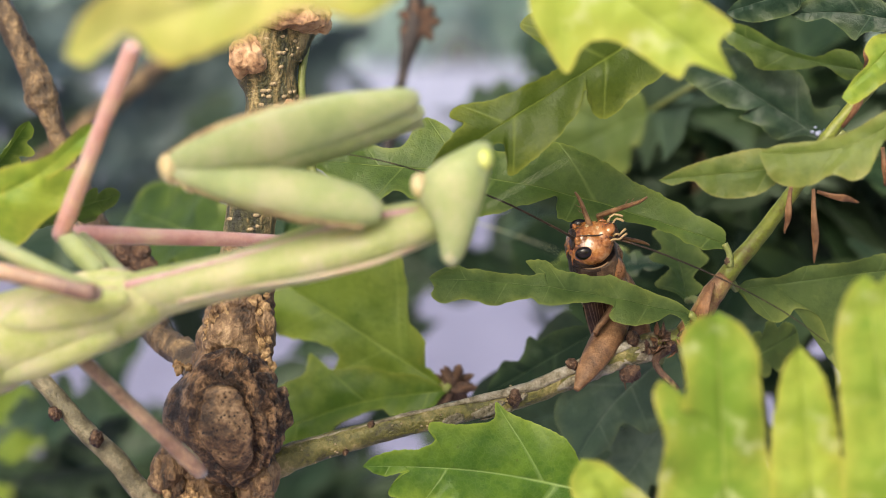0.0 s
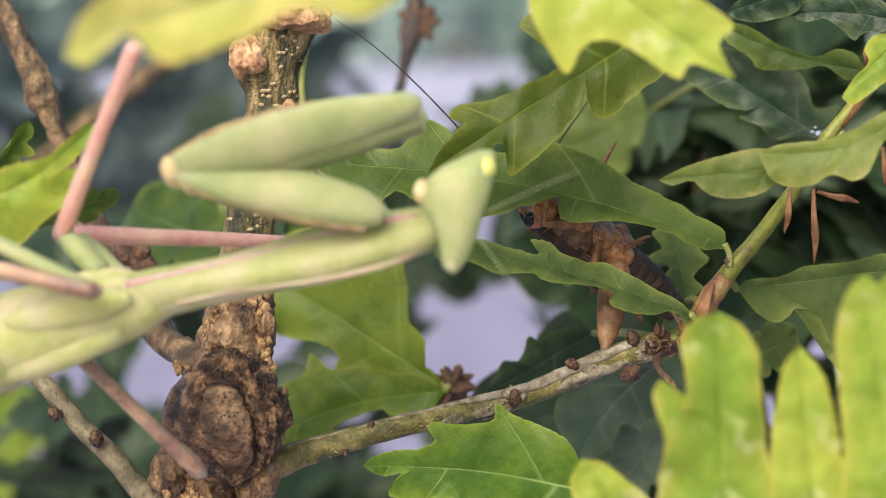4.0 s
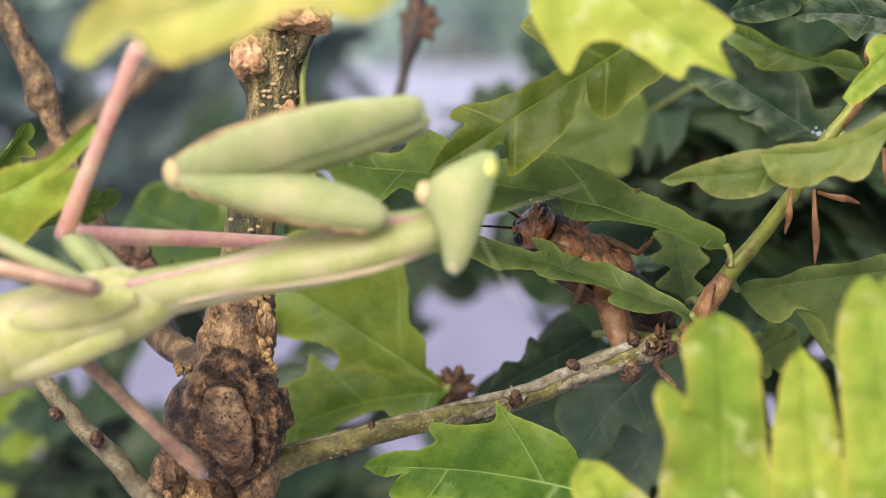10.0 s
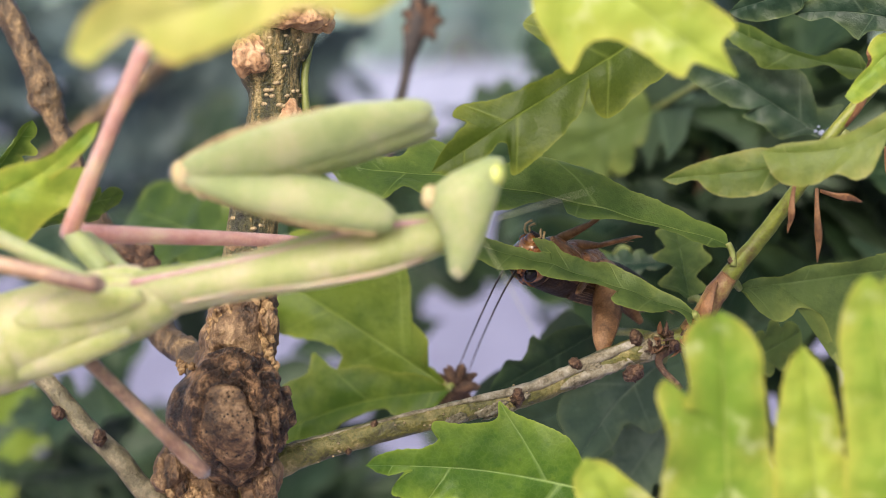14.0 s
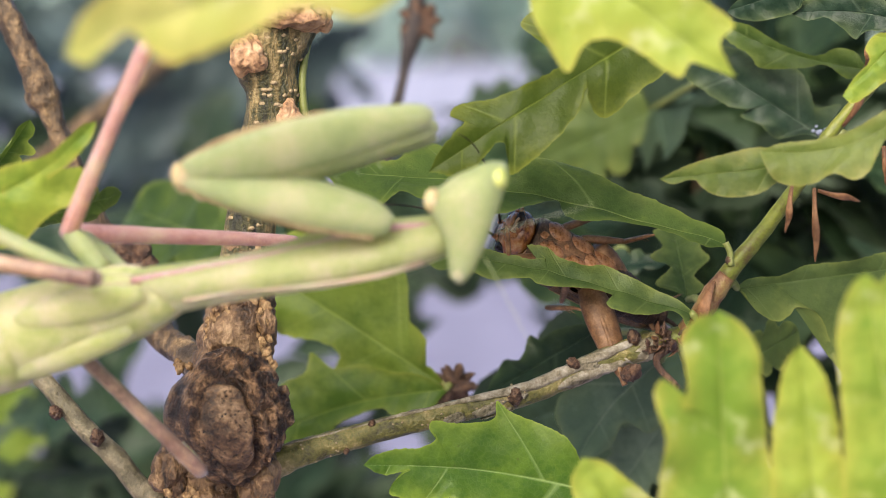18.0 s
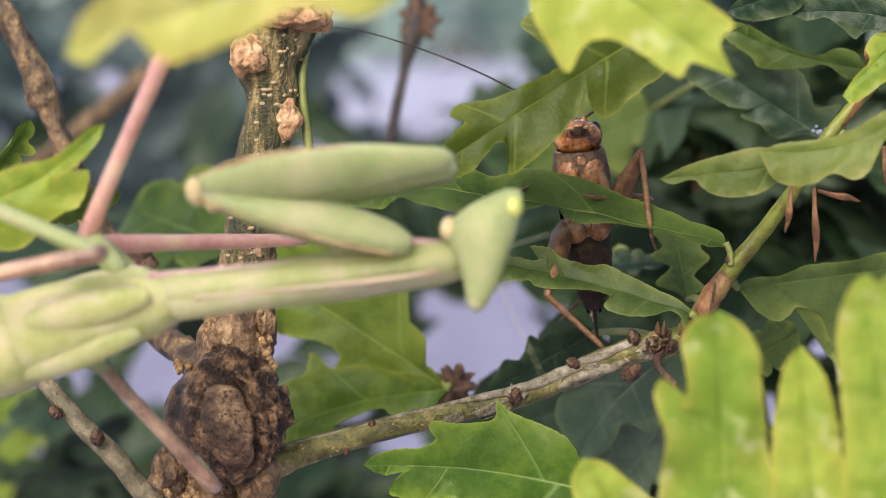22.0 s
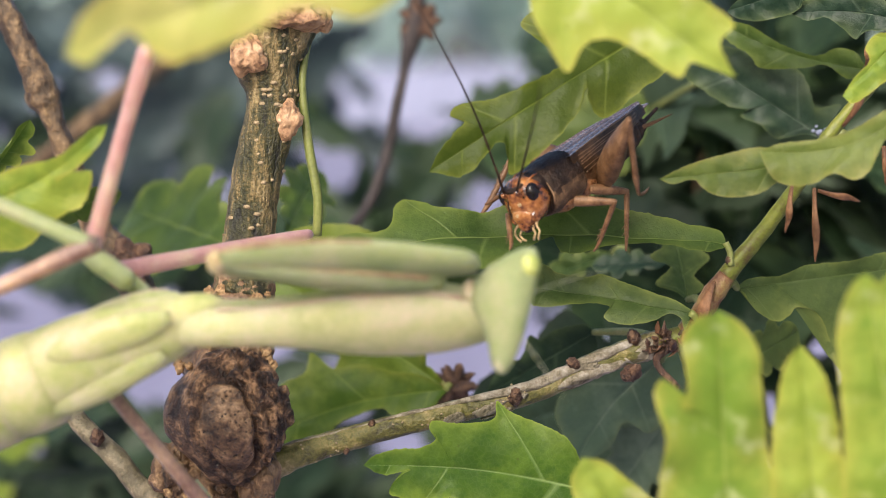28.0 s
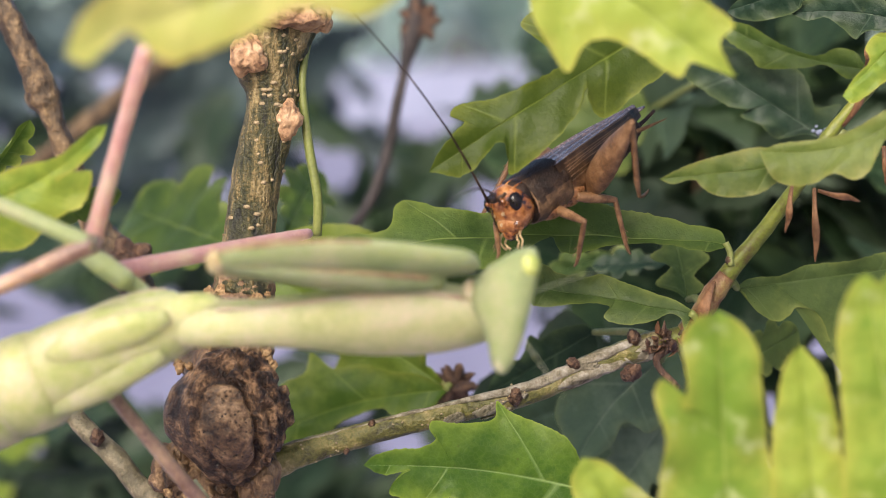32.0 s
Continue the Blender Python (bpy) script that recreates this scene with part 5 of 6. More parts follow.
def rod(length, r0, r1, r2, mat, n=14, bend=0.0, flat=1.0):
    return mesh_of("rod", *sweep([(-r0 * .5, 0, 0, r0 * .55), (0, 0, 0, r0), (length * .3, 0, bend, (r0 + r1) / 2), (length * .6, 0, bend, r1), (length * .96, 0, 0, r2), (length, 0, 0, r2 * .6)], n, 4, 0.04, 0.3, flat=flat), mat)


def reach(rows, i, j):
    return (rows[0][1 + j] - rows[0][1 + i]).length / MM


def build_mantis():
    verts, faces = loft([(-1.5, 0, 0, 2.0, 2.4), (1, 0, 0, 2.4, 2.8), (7, 0, -.1, 2.5, 2.5), (13, 0, -.1, 3.3, 2.45), (19, 0, .1, 4.4, 2.7), (25, 0, .3, 4.8, 2.6), (29, 0, .3, 4.1, 2.4), (31.5, 0, .4, 3.3, 2.2), (33.6, 0, .6, 2.4, 1.8), (35, 0, .8, 1.0, 1.0)], 36, 6)
    under = {f for f in faces if sum(verts[i][2] for i in f) / len(f) < -.7}
    shield = part("prothorax", mesh_of("prothorax", verts, [f for f in faces if f not in under], MANTIS_NECK), mantis, None, "slender pale green neck shield")
    part("underside", mesh_of("underside", verts, [f for f in faces if f in under], MANTIS_BELLY), shield, None, "paler pinkish underside of the neck")
    TURNING.append(shield)
    part("keel", mesh_of("keel", *sweep([(-1, -1.2, 2.2, .5), (6, -1.0, 2.2, .32), (14, -.9, 2.2, .28), (21, -1.0, 2.6, .42), (26, -1.2, 2.95, .5), (32, -.9, 2.0, .4)], 8, 5), MANTIS_PINK), shield, None, "pinkish ridge")
    part("rim", mesh_of("rim", *sweep([(4, -2.3, -.6, .3), (10, -2.6, -.6, .25), (18, -4.0, -.8, .3), (25, -4.5, -.8, .35), (30, -3.4, -.6, .3)], 8, 5), MANTIS_BLUSH), shield, None, "salmon rim")
    # a flat triangular face: x runs from between the eyes to the mouth, z from eye to eye
    verts, faces = loft([(-2.3, 0, .6, .5, 2.0), (-1.5, 0, .5, 1.2, 3.6), (0, 0, .3, 1.8, 4.0), (1.6, 0, .3, 1.9, 3.6), (3.6, 0, .4, 1.8, 2.8), (5.6, 0, .4, 1.5, 2.1), (7.4, 0, .2, 1.15, 1.5), (8.7, 0, 0, .8, 1.05), (9.4, 0, 0, .3, .4)], 24, 5)
    verts = [(x - .38 * z * max(1 - x / 8, 0), y, z) for x, y, z in verts]
    head = part("head", mesh_of("head", verts, faces, MANTIS), mantis, None, "triangular pale green head")
    for z, mat, word in ((-3.3, MANTIS_TAN, "tan eye"), (3.5, MANTIS_EYE, "yellow-green eye")):
        part("eye", mesh_of("eye", *ball((0, 0, 0), (1.35, 1.3, 1.0), 16), mat), head, Matrix.Translation(((-.3 - .38 * z) * MM, -.1 * MM, z * MM)), word)
    part("mouthparts", mesh_of("mouthparts", *ball((0, 0, 0), (1.0, .8, .75), 10, .2, 2.0), MANTIS_YEL), head, Matrix.Translation((8.5 * MM, -.2 * MM, 0)), "yellow-green mouthparts")
    HEADS.append(head)
    # hanging abdomen with wing pads, bent against the neck
    body = limb("abdomen", mesh_of("abdomen", *loft([(-4, 0, 0, .5, .6), (-3, 0, 0, 1.4, 1.6), (-1, 0, 0, 2.2, 2.5), (2, 0, 0, 3.0, 3.4), (6, 0, .2, 3.6, 4.2), (11, 0, .4, 4.0, 4.9), (18, 0, .3, 4.2, 5.2), (27, 0, .2, 4.6, 5.6), (40, 0, 0, 4.6, 5.2), (55, 0, 0, 2.4, 2.6), (60, 0, 0, .6, .8)], 26, 5), MANTIS_YEL), TAIL_ROWS, 0, 1, mantis, "yellow-green abdomen", Vector((0, -0.3, 1)))
    for y, z, s in ((3.0, 2.0, 1), (-3.2, 1.6, -1)):
        part("wing_pad", mesh_of("wing_pad", *loft([(-.5, 0, 0, .5, .8), (2.5, 0, 0, 1.1, 1.8), (7, 0, 0, 1.2, 2.2), (11, 0, 0, 1.0, 1.8), (13, 0, 0, .6, 1.1), (13.8, 0, 0, .2, .4)], 16, 5), MANTIS_YEL), body, Matrix.Translation((1.5 * MM, y * MM, z * MM)) @ Matrix.Rotation(radians(-4), 4, "Y"), "yellow-green wing pad")
        part("pad_rim", mesh_of("pad_rim", *sweep([(.5, -1.0, 1.0, .12), (3, -.95, 1.55, .2), (7, -.95, 1.75, .22), (11, -.8, 1.4, .2), (13.2, -.3, .6, .14)], 8, 4), MANTIS_BLUSH), body, Matrix.Translation((1.5 * MM, y * MM, z * MM)) @ Matrix.Rotation(radians(-4), 4, "Y"), "pink rim of the wing pad")
        part("wing_pad", mesh_of("wing_pad", *loft([(-.5, 0, 0, .5, .8), (2.5, 0, 0, 1.0, 1.5), (8, 0, 0, 1.1, 1.9), (13, 0, 0, .9, 1.4), (15.4, 0, 0, .5, .8), (16.2, 0, 0, .2, .3)], 16, 5), MANTIS_YEL), body, Matrix.Translation((4 * MM, y * .95 * MM, -1.6 * MM)) @ Matrix.Rotation(radians(3), 4, "Y"))
    for k in range(7):
        x = 17 + k * 5.2
        part("segment", mesh_of("segment", *loft([(-1, 0, 0, 3.9, 4.8), (.3, 0, 0, 4.45, 5.45), (2.2, 0, 0, 4.62, 5.6), (4.2, 0, 0, 4.55, 5.5), (5.4, 0, 0, 4.2, 5.0)], 22, 3), MANTIS_YEL), body, Matrix.Translation((x * MM, 0, .2 * MM)) @ Matrix.Diagonal((1, 1 - .05 * max(k - 3, 0), 1 - .06 * max(k - 3, 0), 1)))
    # raptorial forelegs
    for far in (0, 1):
        rows = ARM_ROWS if not far else [(r[0], *[p + Vector((0.0004, 0.012, -0.0015)) for p in r[1:]]) for r in ARM_ROWS]
        lc, lf = reach(rows, 0, 1), reach(rows, 1, 2)
        coxa = limb("coxa", mesh_of("coxa", *loft([(-.5, 0, 0, 1.0, 1.2), (2, 0, -.2, 1.6, 2.2), (8, 0, -.3, 1.9, 2.7), (15, 0, 0, 1.6, 2.2), (lc - 2, 0, .2, 1.1, 1.3), (lc + .3, 0, .1, .7, .8)], 18, 5), MANTIS), rows, 0, 1, mantis, "green upper foreleg", Vector((0, -.5, -1)), turn=70)
        femur = limb("femur", mesh_of("femur", *loft([(-.8, 0, 0, .5, .9), (1, 0, .1, .9, 1.9), (5.5, 0, .3, 1.15, 2.7), (11.5, 0, .35, 1.25, 3.05), (18, 0, .2, 1.1, 2.75), (lf - 4, 0, 0, .95, 2.05), (lf - 1.6, 0, -.05, .8, 1.6), (lf - .4, 0, -.1, .55, 1.15), (lf + .3, 0, -.1, .2, .4)], 20, 5), MANTIS), rows, 1, 2, mantis, "folded green grasping foreleg", Vector((0, -.4, 1)), turn=26)
        part("tibia", mesh_of("tibia", *loft([(0, 0, 0, .7, .9), (3, 0, 0, .8, 1.0), (10, 0, -.1, .6, .75), (14, 0, 0, .4, .5), (16, 0, .6, .1, .12)], 12, 5), MANTIS), femur, Matrix.Translation(((lf - .2) * MM, .5 * MM, -1.2 * MM)) @ Matrix.Rotation(radians(176), 4, "Y"))
        part("elbow", mesh_of("elbow", *ball((.1, 0, 0), (1.15, 1.05, 1.75), 16, .08, 2), MANTIS_TAN), femur, None, "tan elbow")
        part("margin", mesh_of("margin", *sweep([(.5, 0, 1.5, .35), (5, 0, 2.8, .38), (10, 0, 3.25, .3), (16, 0, 3.1, .2)], 8, 5, .25, 1.4), MANTIS_RIM), femur, None, "brownish rim")
        part("margin", mesh_of("margin", *sweep([(1, 0, 2.0, .3), (6, 0, 2.35, .28), (12, 0, 2.2, .25), (lc - 2, 0, 1.35, .3), (lc + .2, 0, .5, .5)], 8, 5, .2, 1.2), MANTIS_RIM), coxa, None, "tan rim")
        for k in range(7):
            part("spine", mesh_of("spine", *sweep([(0, 0, 0, .10), (.1, 0, -.4, .07), (.3, 0, -.8, .02)], 6, 2), MANTIS), femur, Matrix.Translation(((5 + 2.4 * k) * MM, -.5 * MM, -2.75 * MM + abs(k - 3) * .12 * MM)))
    # thin feelers
    for rows in FEELER_LINES:
        n = reach(rows, 0, 1)
        limb("antenna", mesh_of("antenna", *sweep([(0, 0, 0, .06), (n * .3, 0, .2, .05), (n * .7, 0, .2, .04), (n, 0, -.3, .02)], 7, 4), MANTIS_YEL), rows, 0, 1, mantis, "thin tan antenna")
    # walking legs
    r = LEG_ROWS["upper"]
    limb("femur", rod(reach(r, 0, 1), 1.2, 1.3, .9, MANTIS), r, 0, 1)
    limb("tibia", rod(reach(r, 1, 2), 1.0, .85, .95, MANTIS_PINK, bend=.3), r, 1, 2, mantis, "pink walking leg reaching up")
    r = LEG_ROWS["far"]
    limb("femur", rod(reach(r, 0, 1), .9, 1.1, .8, MANTIS), r, 0, 1)
    limb("tibia", rod(reach(r, 1, 2), 1.05, .9, .7, MANTIS_PINK, bend=.2), r, 1, 2, mantis, "pink walking leg holding the stem")
    r = LEG_ROWS["near"]
    limb("femur", rod(reach(r, 0, 1), .9, .85, .95, MANTIS), r, 0, 1)
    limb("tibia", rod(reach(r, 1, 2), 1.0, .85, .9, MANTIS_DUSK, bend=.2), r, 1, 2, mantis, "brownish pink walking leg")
    r = LEG_ROWS["lower"]
    limb("femur", rod(reach(r, 0, 1), 1.0, 1.1, .8, MANTIS), r, 0, 1)
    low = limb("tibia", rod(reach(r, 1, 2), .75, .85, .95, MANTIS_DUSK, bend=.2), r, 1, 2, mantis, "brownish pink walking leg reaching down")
    end = reach(r, 1, 2)
    part("tarsus", mesh_of("tarsus", *sweep([(0, 0, 0, .8), (1, .2, -1.2, .6), (1.2, .4, -3.6, .35), (.8, .4, -5.6, .2)], 8, 4), MANTIS), low, Matrix.Translation(((end - .6) * MM, 0, 0)) @ Matrix.Rotation(radians(20), 4, "Y"))


build_mantis()


# ---- cricket ----
# times, head, tail, and the way of its back
CRICKET_ROWS = [
    (0, V(18.5, 259.0, -19.7), V(22.7, 272.9, -34.8), (-1, .05, -.2)), (1, V(18.2, 259.0, -19.7), V(22.6, 272.9, -34.8), (-1, .05, -.2)), (1.6, V(16.2, 261.8, -18.6), V(25.0, 273.0, -33.0), (-.8, .25, -.5)), (2, V(13.8, 264.5, -17.4), V(26.5, 273.5, -30.5), (-.65, .35, -.65)), (3, V(13.1, 266.2, -16.8), V(29.7, 272.3, -27.6), (-.5, .3, -.78)),
    (3.5, V(13.0, 267.0, -16.4), V(29.7, 272.8, -27.6), (-.5, .35, -.75)), (5.5, V(13.9, 269.7, -14.3), V(28.2, 271.5, -30.2), (-.6, .7, -.4)), (7, V(13.8, 269.7, -14.5), V(28.2, 271.5, -30.2), (-.6, .7, -.4)), (9, V(12.1, 268.5, -17.0), V(28.2, 271.5, -30.3), (-.5, .7, -.5)), (10, V(12.1, 267.4, -18.2), V(28.2, 271.5, -30.3), (-.5, .7, -.5)), (11, V(11.0, 267.3, -18.9), V(28.4, 271.5, -30.2), (-.4, .7, -.6)),
    (13, V(10.7, 265.5, -22.0), V(27.5, 280.5, -28.6), (-.2, .4, -.9)), (14.5, V(11.0, 265.5, -22.4), V(27.8, 280.5, -28.8), (-.2, .4, -.9)), (16.5, V(10.7, 265.5, -22.6), V(27.5, 280.5, -29.0), (-.2, .4, -.9)), (17.5, V(10.2, 266.3, -19.8), V(28.6, 270.5, -30.1), (-.35, .8, -.5)), (19, V(7.7, 267.3, -18.9), V(25.5, 270.5, -30.1), (-.4, .85, -.4)), (20, V(10.8, 271.5, -16.7), V(24.9, 271.5, -30.2), (-.35, .9, -.2)),
    (20.5, V(14.9, 273.9, -11.4), V(23.5, 272.5, -30.3), (-.2, 1, -.1)), (21, V(15.1, 273.0, -10.1), V(21.5, 272.5, -29.9), (-.1, 1, 0)), (21.5, V(16.3, 274.2, -8.2), V(20.7, 272.7, -27.3), (0, 1, 0)), (22, V(17.4, 270.8, -7.2), V(19.5, 272.8, -26.6), (0, 1, .05)), (22.5, V(16.6, 268.3, -7.0), V(19.2, 272.8, -26.6), (0, 1, .1)), (23, V(9.8, 258.0, -12.5), V(18.6, 272.5, -24.2), (0, .6, .8)),
    (23.3, V(10.6, 252.5, -13.0), V(16.6, 269.0, -19.0), (0, .2, 1)), (23.6, V(11.2, 251.0, -14.0), V(16.6, 268.0, -10.5), (-.05, -.1, 1)), (24, V(11.5, 249.6, -15.6), V(17.8, 266.4, -4.7), (-.1, -.35, .85)), (24.5, V(10.8, 249.6, -15.2), V(19.8, 264.4, -4.9), (-.3, -.3, .88)), (25, V(9.9, 249.6, -15.0), V(21.5, 262.3, -6.0), (-.42, -.16, .9)), (25.5, V(9.8, 249.6, -14.8), V(21.7, 262.4, -5.8), (-.42, -.16, .9)),
    (27.5, V(10.2, 249.7, -14.0), V(22.7, 262.3, -6.0), (-.42, -.16, .9)), (28.7, V(10.2, 249.7, -14.0), V(22.7, 262.3, -6.0), (-.42, -.16, .9)), (29.2, V(9.2, 249.6, -14.5), V(23.2, 262.4, -5.8), (-.42, -.16, .9)), (29.6, V(8.5, 249.6, -15.0), V(23.4, 262.4, -5.6), (-.42, -.16, .9)), (32, V(8.4, 249.6, -15.0), V(23.7, 262.4, -5.3), (-.42, -.16, .9))]
CRICKET_TIMES = [r[0] for r in CRICKET_ROWS]


def cricket_root(k):
    t, h, tail, back = CRICKET_ROWS[k]
    m = aim(h, h + (h - tail), Vector(back))
    return m @ Matrix.Translation((-9.5 * MM, 0, 0))


cricket = thing("cricket", "brown field cricket with amber face, black eyes and dark folded wings", "insect", cricket_root(0))
# each leg: hip, two lengths, the way its knee points, and its foot's places in time
CRICKET_LEGS = {
    "fore_left": ((5.4, 2.2, -2.4), 5.4, 7.4, (.0, .6, 1.5), [(0, V(25.3, 256.7, -14.0)), (3, V(19.6, 261.9, -11.8)), (5.5, V(21.0, 266.0, -10.0)), (7, V(22.4, 261.7, -13.8)), (10, V(24.6, 261.8, -13.1)), (14.5, V(24.4, 263.8, -13.1)), (19, V(23.3, 263.5, -16.4)), (20.5, V(17.8, 261.7, -14.1)), (22.5, V(17.2, 257.7, -13.9)), (23, V(15.2, 253.6, -15.2)), (23.6, V(15.4, 251.5, -16.0)), (24, V(19.7, 252.5, -18.8)), (25, V(18.0, 253.2, -20.2)), (29, V(18.7, 253.2, -20.7)), (30, V(19.4, 253.1, -21.6)), (30.6, V(18.0, 253.0, -22.5)), (31, V(16.1, 251.9, -23.5)), (32, V(15.9, 251.9, -23.5))]),
    "fore_right": ((5.4, -2.2, -2.2), 5.6, 6.4, (.3, -1, .9), [(0, V(15.1, 257.0, -10.2)), (3, V(14.4, 264.0, -10.7)), (7, V(12.5, 261.8, -12.7)), (13, V(10.6, 257.6, -15.6)), (17, V(10.6, 257.6, -15.4)), (19, V(5.3, 257.3, -18.8)), (20.5, V(8.2, 261.8, -12.7)), (22.5, V(8.4, 255.7, -13.8)), (23, V(9.6, 251.4, -17.0)), (23.6, V(10.2, 249.5, -16.5)), (24, V(7.9, 249.3, -18.9)), (25, V(7.1, 247.2, -20.1)), (28, V(8.1, 246.2, -19.6)), (32, V(6.6, 246.1, -20.6))]),
    "mid_left": ((1.9, 2.8, -2.6), 5.2, 7.6, (-.2, .6, 1.5), [(0, V(26.4, 265.2, -20.1)), (3, V(26.2, 263.4, -18.5)), (7, V(26.7, 261.3, -19.4)), (14.5, V(26.0, 261.3, -18.7)), (19, V(26.0, 261.3, -19.1)), (20.5, V(24.6, 261.4, -17.7)), (22, V(26.0, 261.7, -14.5)), (23, V(20.0, 257.6, -15.6)), (23.6, V(19.7, 257.4, -18.1)), (24, V(23.1, 256.0, -19.3)), (25, V(22.5, 257.2, -20.2)), (32, V(22.8, 257.1, -21.0))]),
    "mid_right": ((1.9, -2.8, -2.4), 5.8, 6.6, (-.1, -1, 1), [(0, V(20.1, 266.2, -33.3)), (2.5, V(20.5, 274.0, -27.7)), (10.5, V(20.3, 274.0, -28.0)), (13, V(17.5, 260.4, -31.1)), (17, V(17.5, 260.4, -31.1)), (19, V(15.5, 262.9, -24.9)), (20.5, V(10.5, 265.4, -17.9)), (22, V(5.5, 265.9, -12.2)), (23, V(6.1, 261.5, -16.2)), (24, V(6.8, 261.6, -14.8)), (25, V(5.4, 263.6, -15.3)), (32, V(5.3, 263.6, -15.6))]),
    "hind_left": ((-1.0, 2.8, -2.4), 11.9, 10.8, (-.7, .35, 1.4), [(0, V(26.1, 268.3, -32.8)), (19, V(26.1, 268.3, -32.8)), (21, V(25.1, 266.3, -31.8)), (21.7, V(26.2, 263.0, -22.8)), (22, V(25.6, 261.6, -15.2)), (23, V(26.0, 261.5, -16.1)), (23.6, V(24.0, 263.6, -15.6)), (24, V(24.5, 257.6, -14.6)), (25, V(23.6, 251.6, -14.4)), (32, V(23.6, 251.6, -14.4))]),
    "hind_right": ((-1.9, -3.0, -1.2), 11.8, 10.5, (-.7, -.35, 1.4), [(0, V(23.3, 262.2, -32.8)), (19, V(24.0, 262.3, -32.4)), (20.5, V(19.9, 262.2, -32.9)), (23, V(20.5, 262.2, -33.6)), (23.3, V(14.9, 264.7, -26.5)), (23.6, V(7.7, 267.2, -20.2)), (24, V(5.3, 265.6, -16.1)), (32, V(5.5, 267.6, -16.2))]),
}
KNEES = {
    "hind_right": [(0, V(18.9, 260.1, -34.5)), (3, V(20.1, 261.2, -33.5)), (7, V(23.3, 263.3, -32.5)), (10, V(22.7, 263.3, -32.3)), (13, V(21.5, 262.1, -33.9)), (14.5, V(19.6, 262.1, -34.5)), (16.5, V(19.0, 262.1, -34.2)), (19, V(21.6, 263.2, -33.3)), (20, V(19.8, 263.3, -32.2)), (20.5, V(11.2, 260.5, -29.7)), (21, V(10.9, 260.5, -29.5)), (21.5, V(11.3, 261.6, -28.7)), (22, V(13.2, 262.8, -26.2)), (22.5, V(12.7, 262.7, -26.7)), (23, V(12.3, 264.6, -28.3)), (23.3, V(11.7, 267.2, -21.0)), (23.6, V(8.4, 268.0, -10.8)), (24, V(6.8, 266.2, -8.0)), (25, V(8.5, 270.2, -7.6)), (32, V(8.9, 270.3, -7.2))],
    "fore_left": [(23.6, V(17.7, 252.0, -12.7)), (24, V(18.0, 252.0, -12.9)), (25, V(17.7, 250.5, -14.1)), (29, V(17.7, 250.5, -14.1)), (30, V(17.3, 250.5, -14.3)), (31, V(14.7, 249.0, -15.5)), (32, V(14.7, 249.0, -15.5))],
    "mid_left": [(23.6, V(19.8, 255.0, -12.2)), (24, V(20.0, 255.0, -12.5)), (25, V(19.8, 254.0, -12.9)), (29, V(19.8, 254.0, -12.9)), (30, V(19.8, 254.0, -13.6)), (32, V(19.8, 254.0, -14.0))],
    "fore_right": [(12.8, V(10.5, 257.6, -15.8)), (17, V(10.5, 257.6, -15.7))],
    "mid_right": [(12.8, V(15.6, 260.6, -28.1)), (17, V(15.3, 260.6, -28.0))],
    "hind_left": [(0, V(26.3, 270.2, -33.8)), (10, V(27.4, 274.2, -33.5)), (20, V(27.4, 274.2, -33.5)), (21, V(27.9, 272.7, -27.3)), (21.6, V(25.5, 267.9, -12.3)), (22, V(25.0, 262.2, -8.0)), (22.5, V(24.5, 260.2, -8.2)), (23, V(19.7, 255.9, -10.7)), (23.3, V(19.9, 258.3, -6.9)), (23.6, V(20.3, 262.4, -5.0)), (24, V(21.7, 252.0, -4.7)), (25, V(21.3, 246.4, -5.1)), (28, V(21.5, 246.4, -5.1)), (32, V(21.7, 246.3, -5.4))],
}
FOLDED_UNTIL = 20.3
# the left foreleg hooked over the upper leaf: times, knee, foot
HOOKED = [(4.6, V(23.6, 261.5, -13.4), V(21.1, 262.5, -10.6)), (5.5, V(23.5, 261.4, -13.6), V(20.3, 262.7, -10.0)), (7, V(23.6, 261.5, -13.5), V(20.4, 263.0, -10.0)), (8, V(24.8, 261.8, -13.8), V(18.4, 262.5, -10.4)), (9.2, V(24.5, 262.2, -13.5), V(18.0, 262.4, -10.5))]
NOD_ROWS = [(0, 0), (23, 0), (23.6, 12), (24, 24), (24.5, 14), (25, 6), (32, 6)]
CRICKET_LIMBS = []
NODDING = []
FEELERS = []


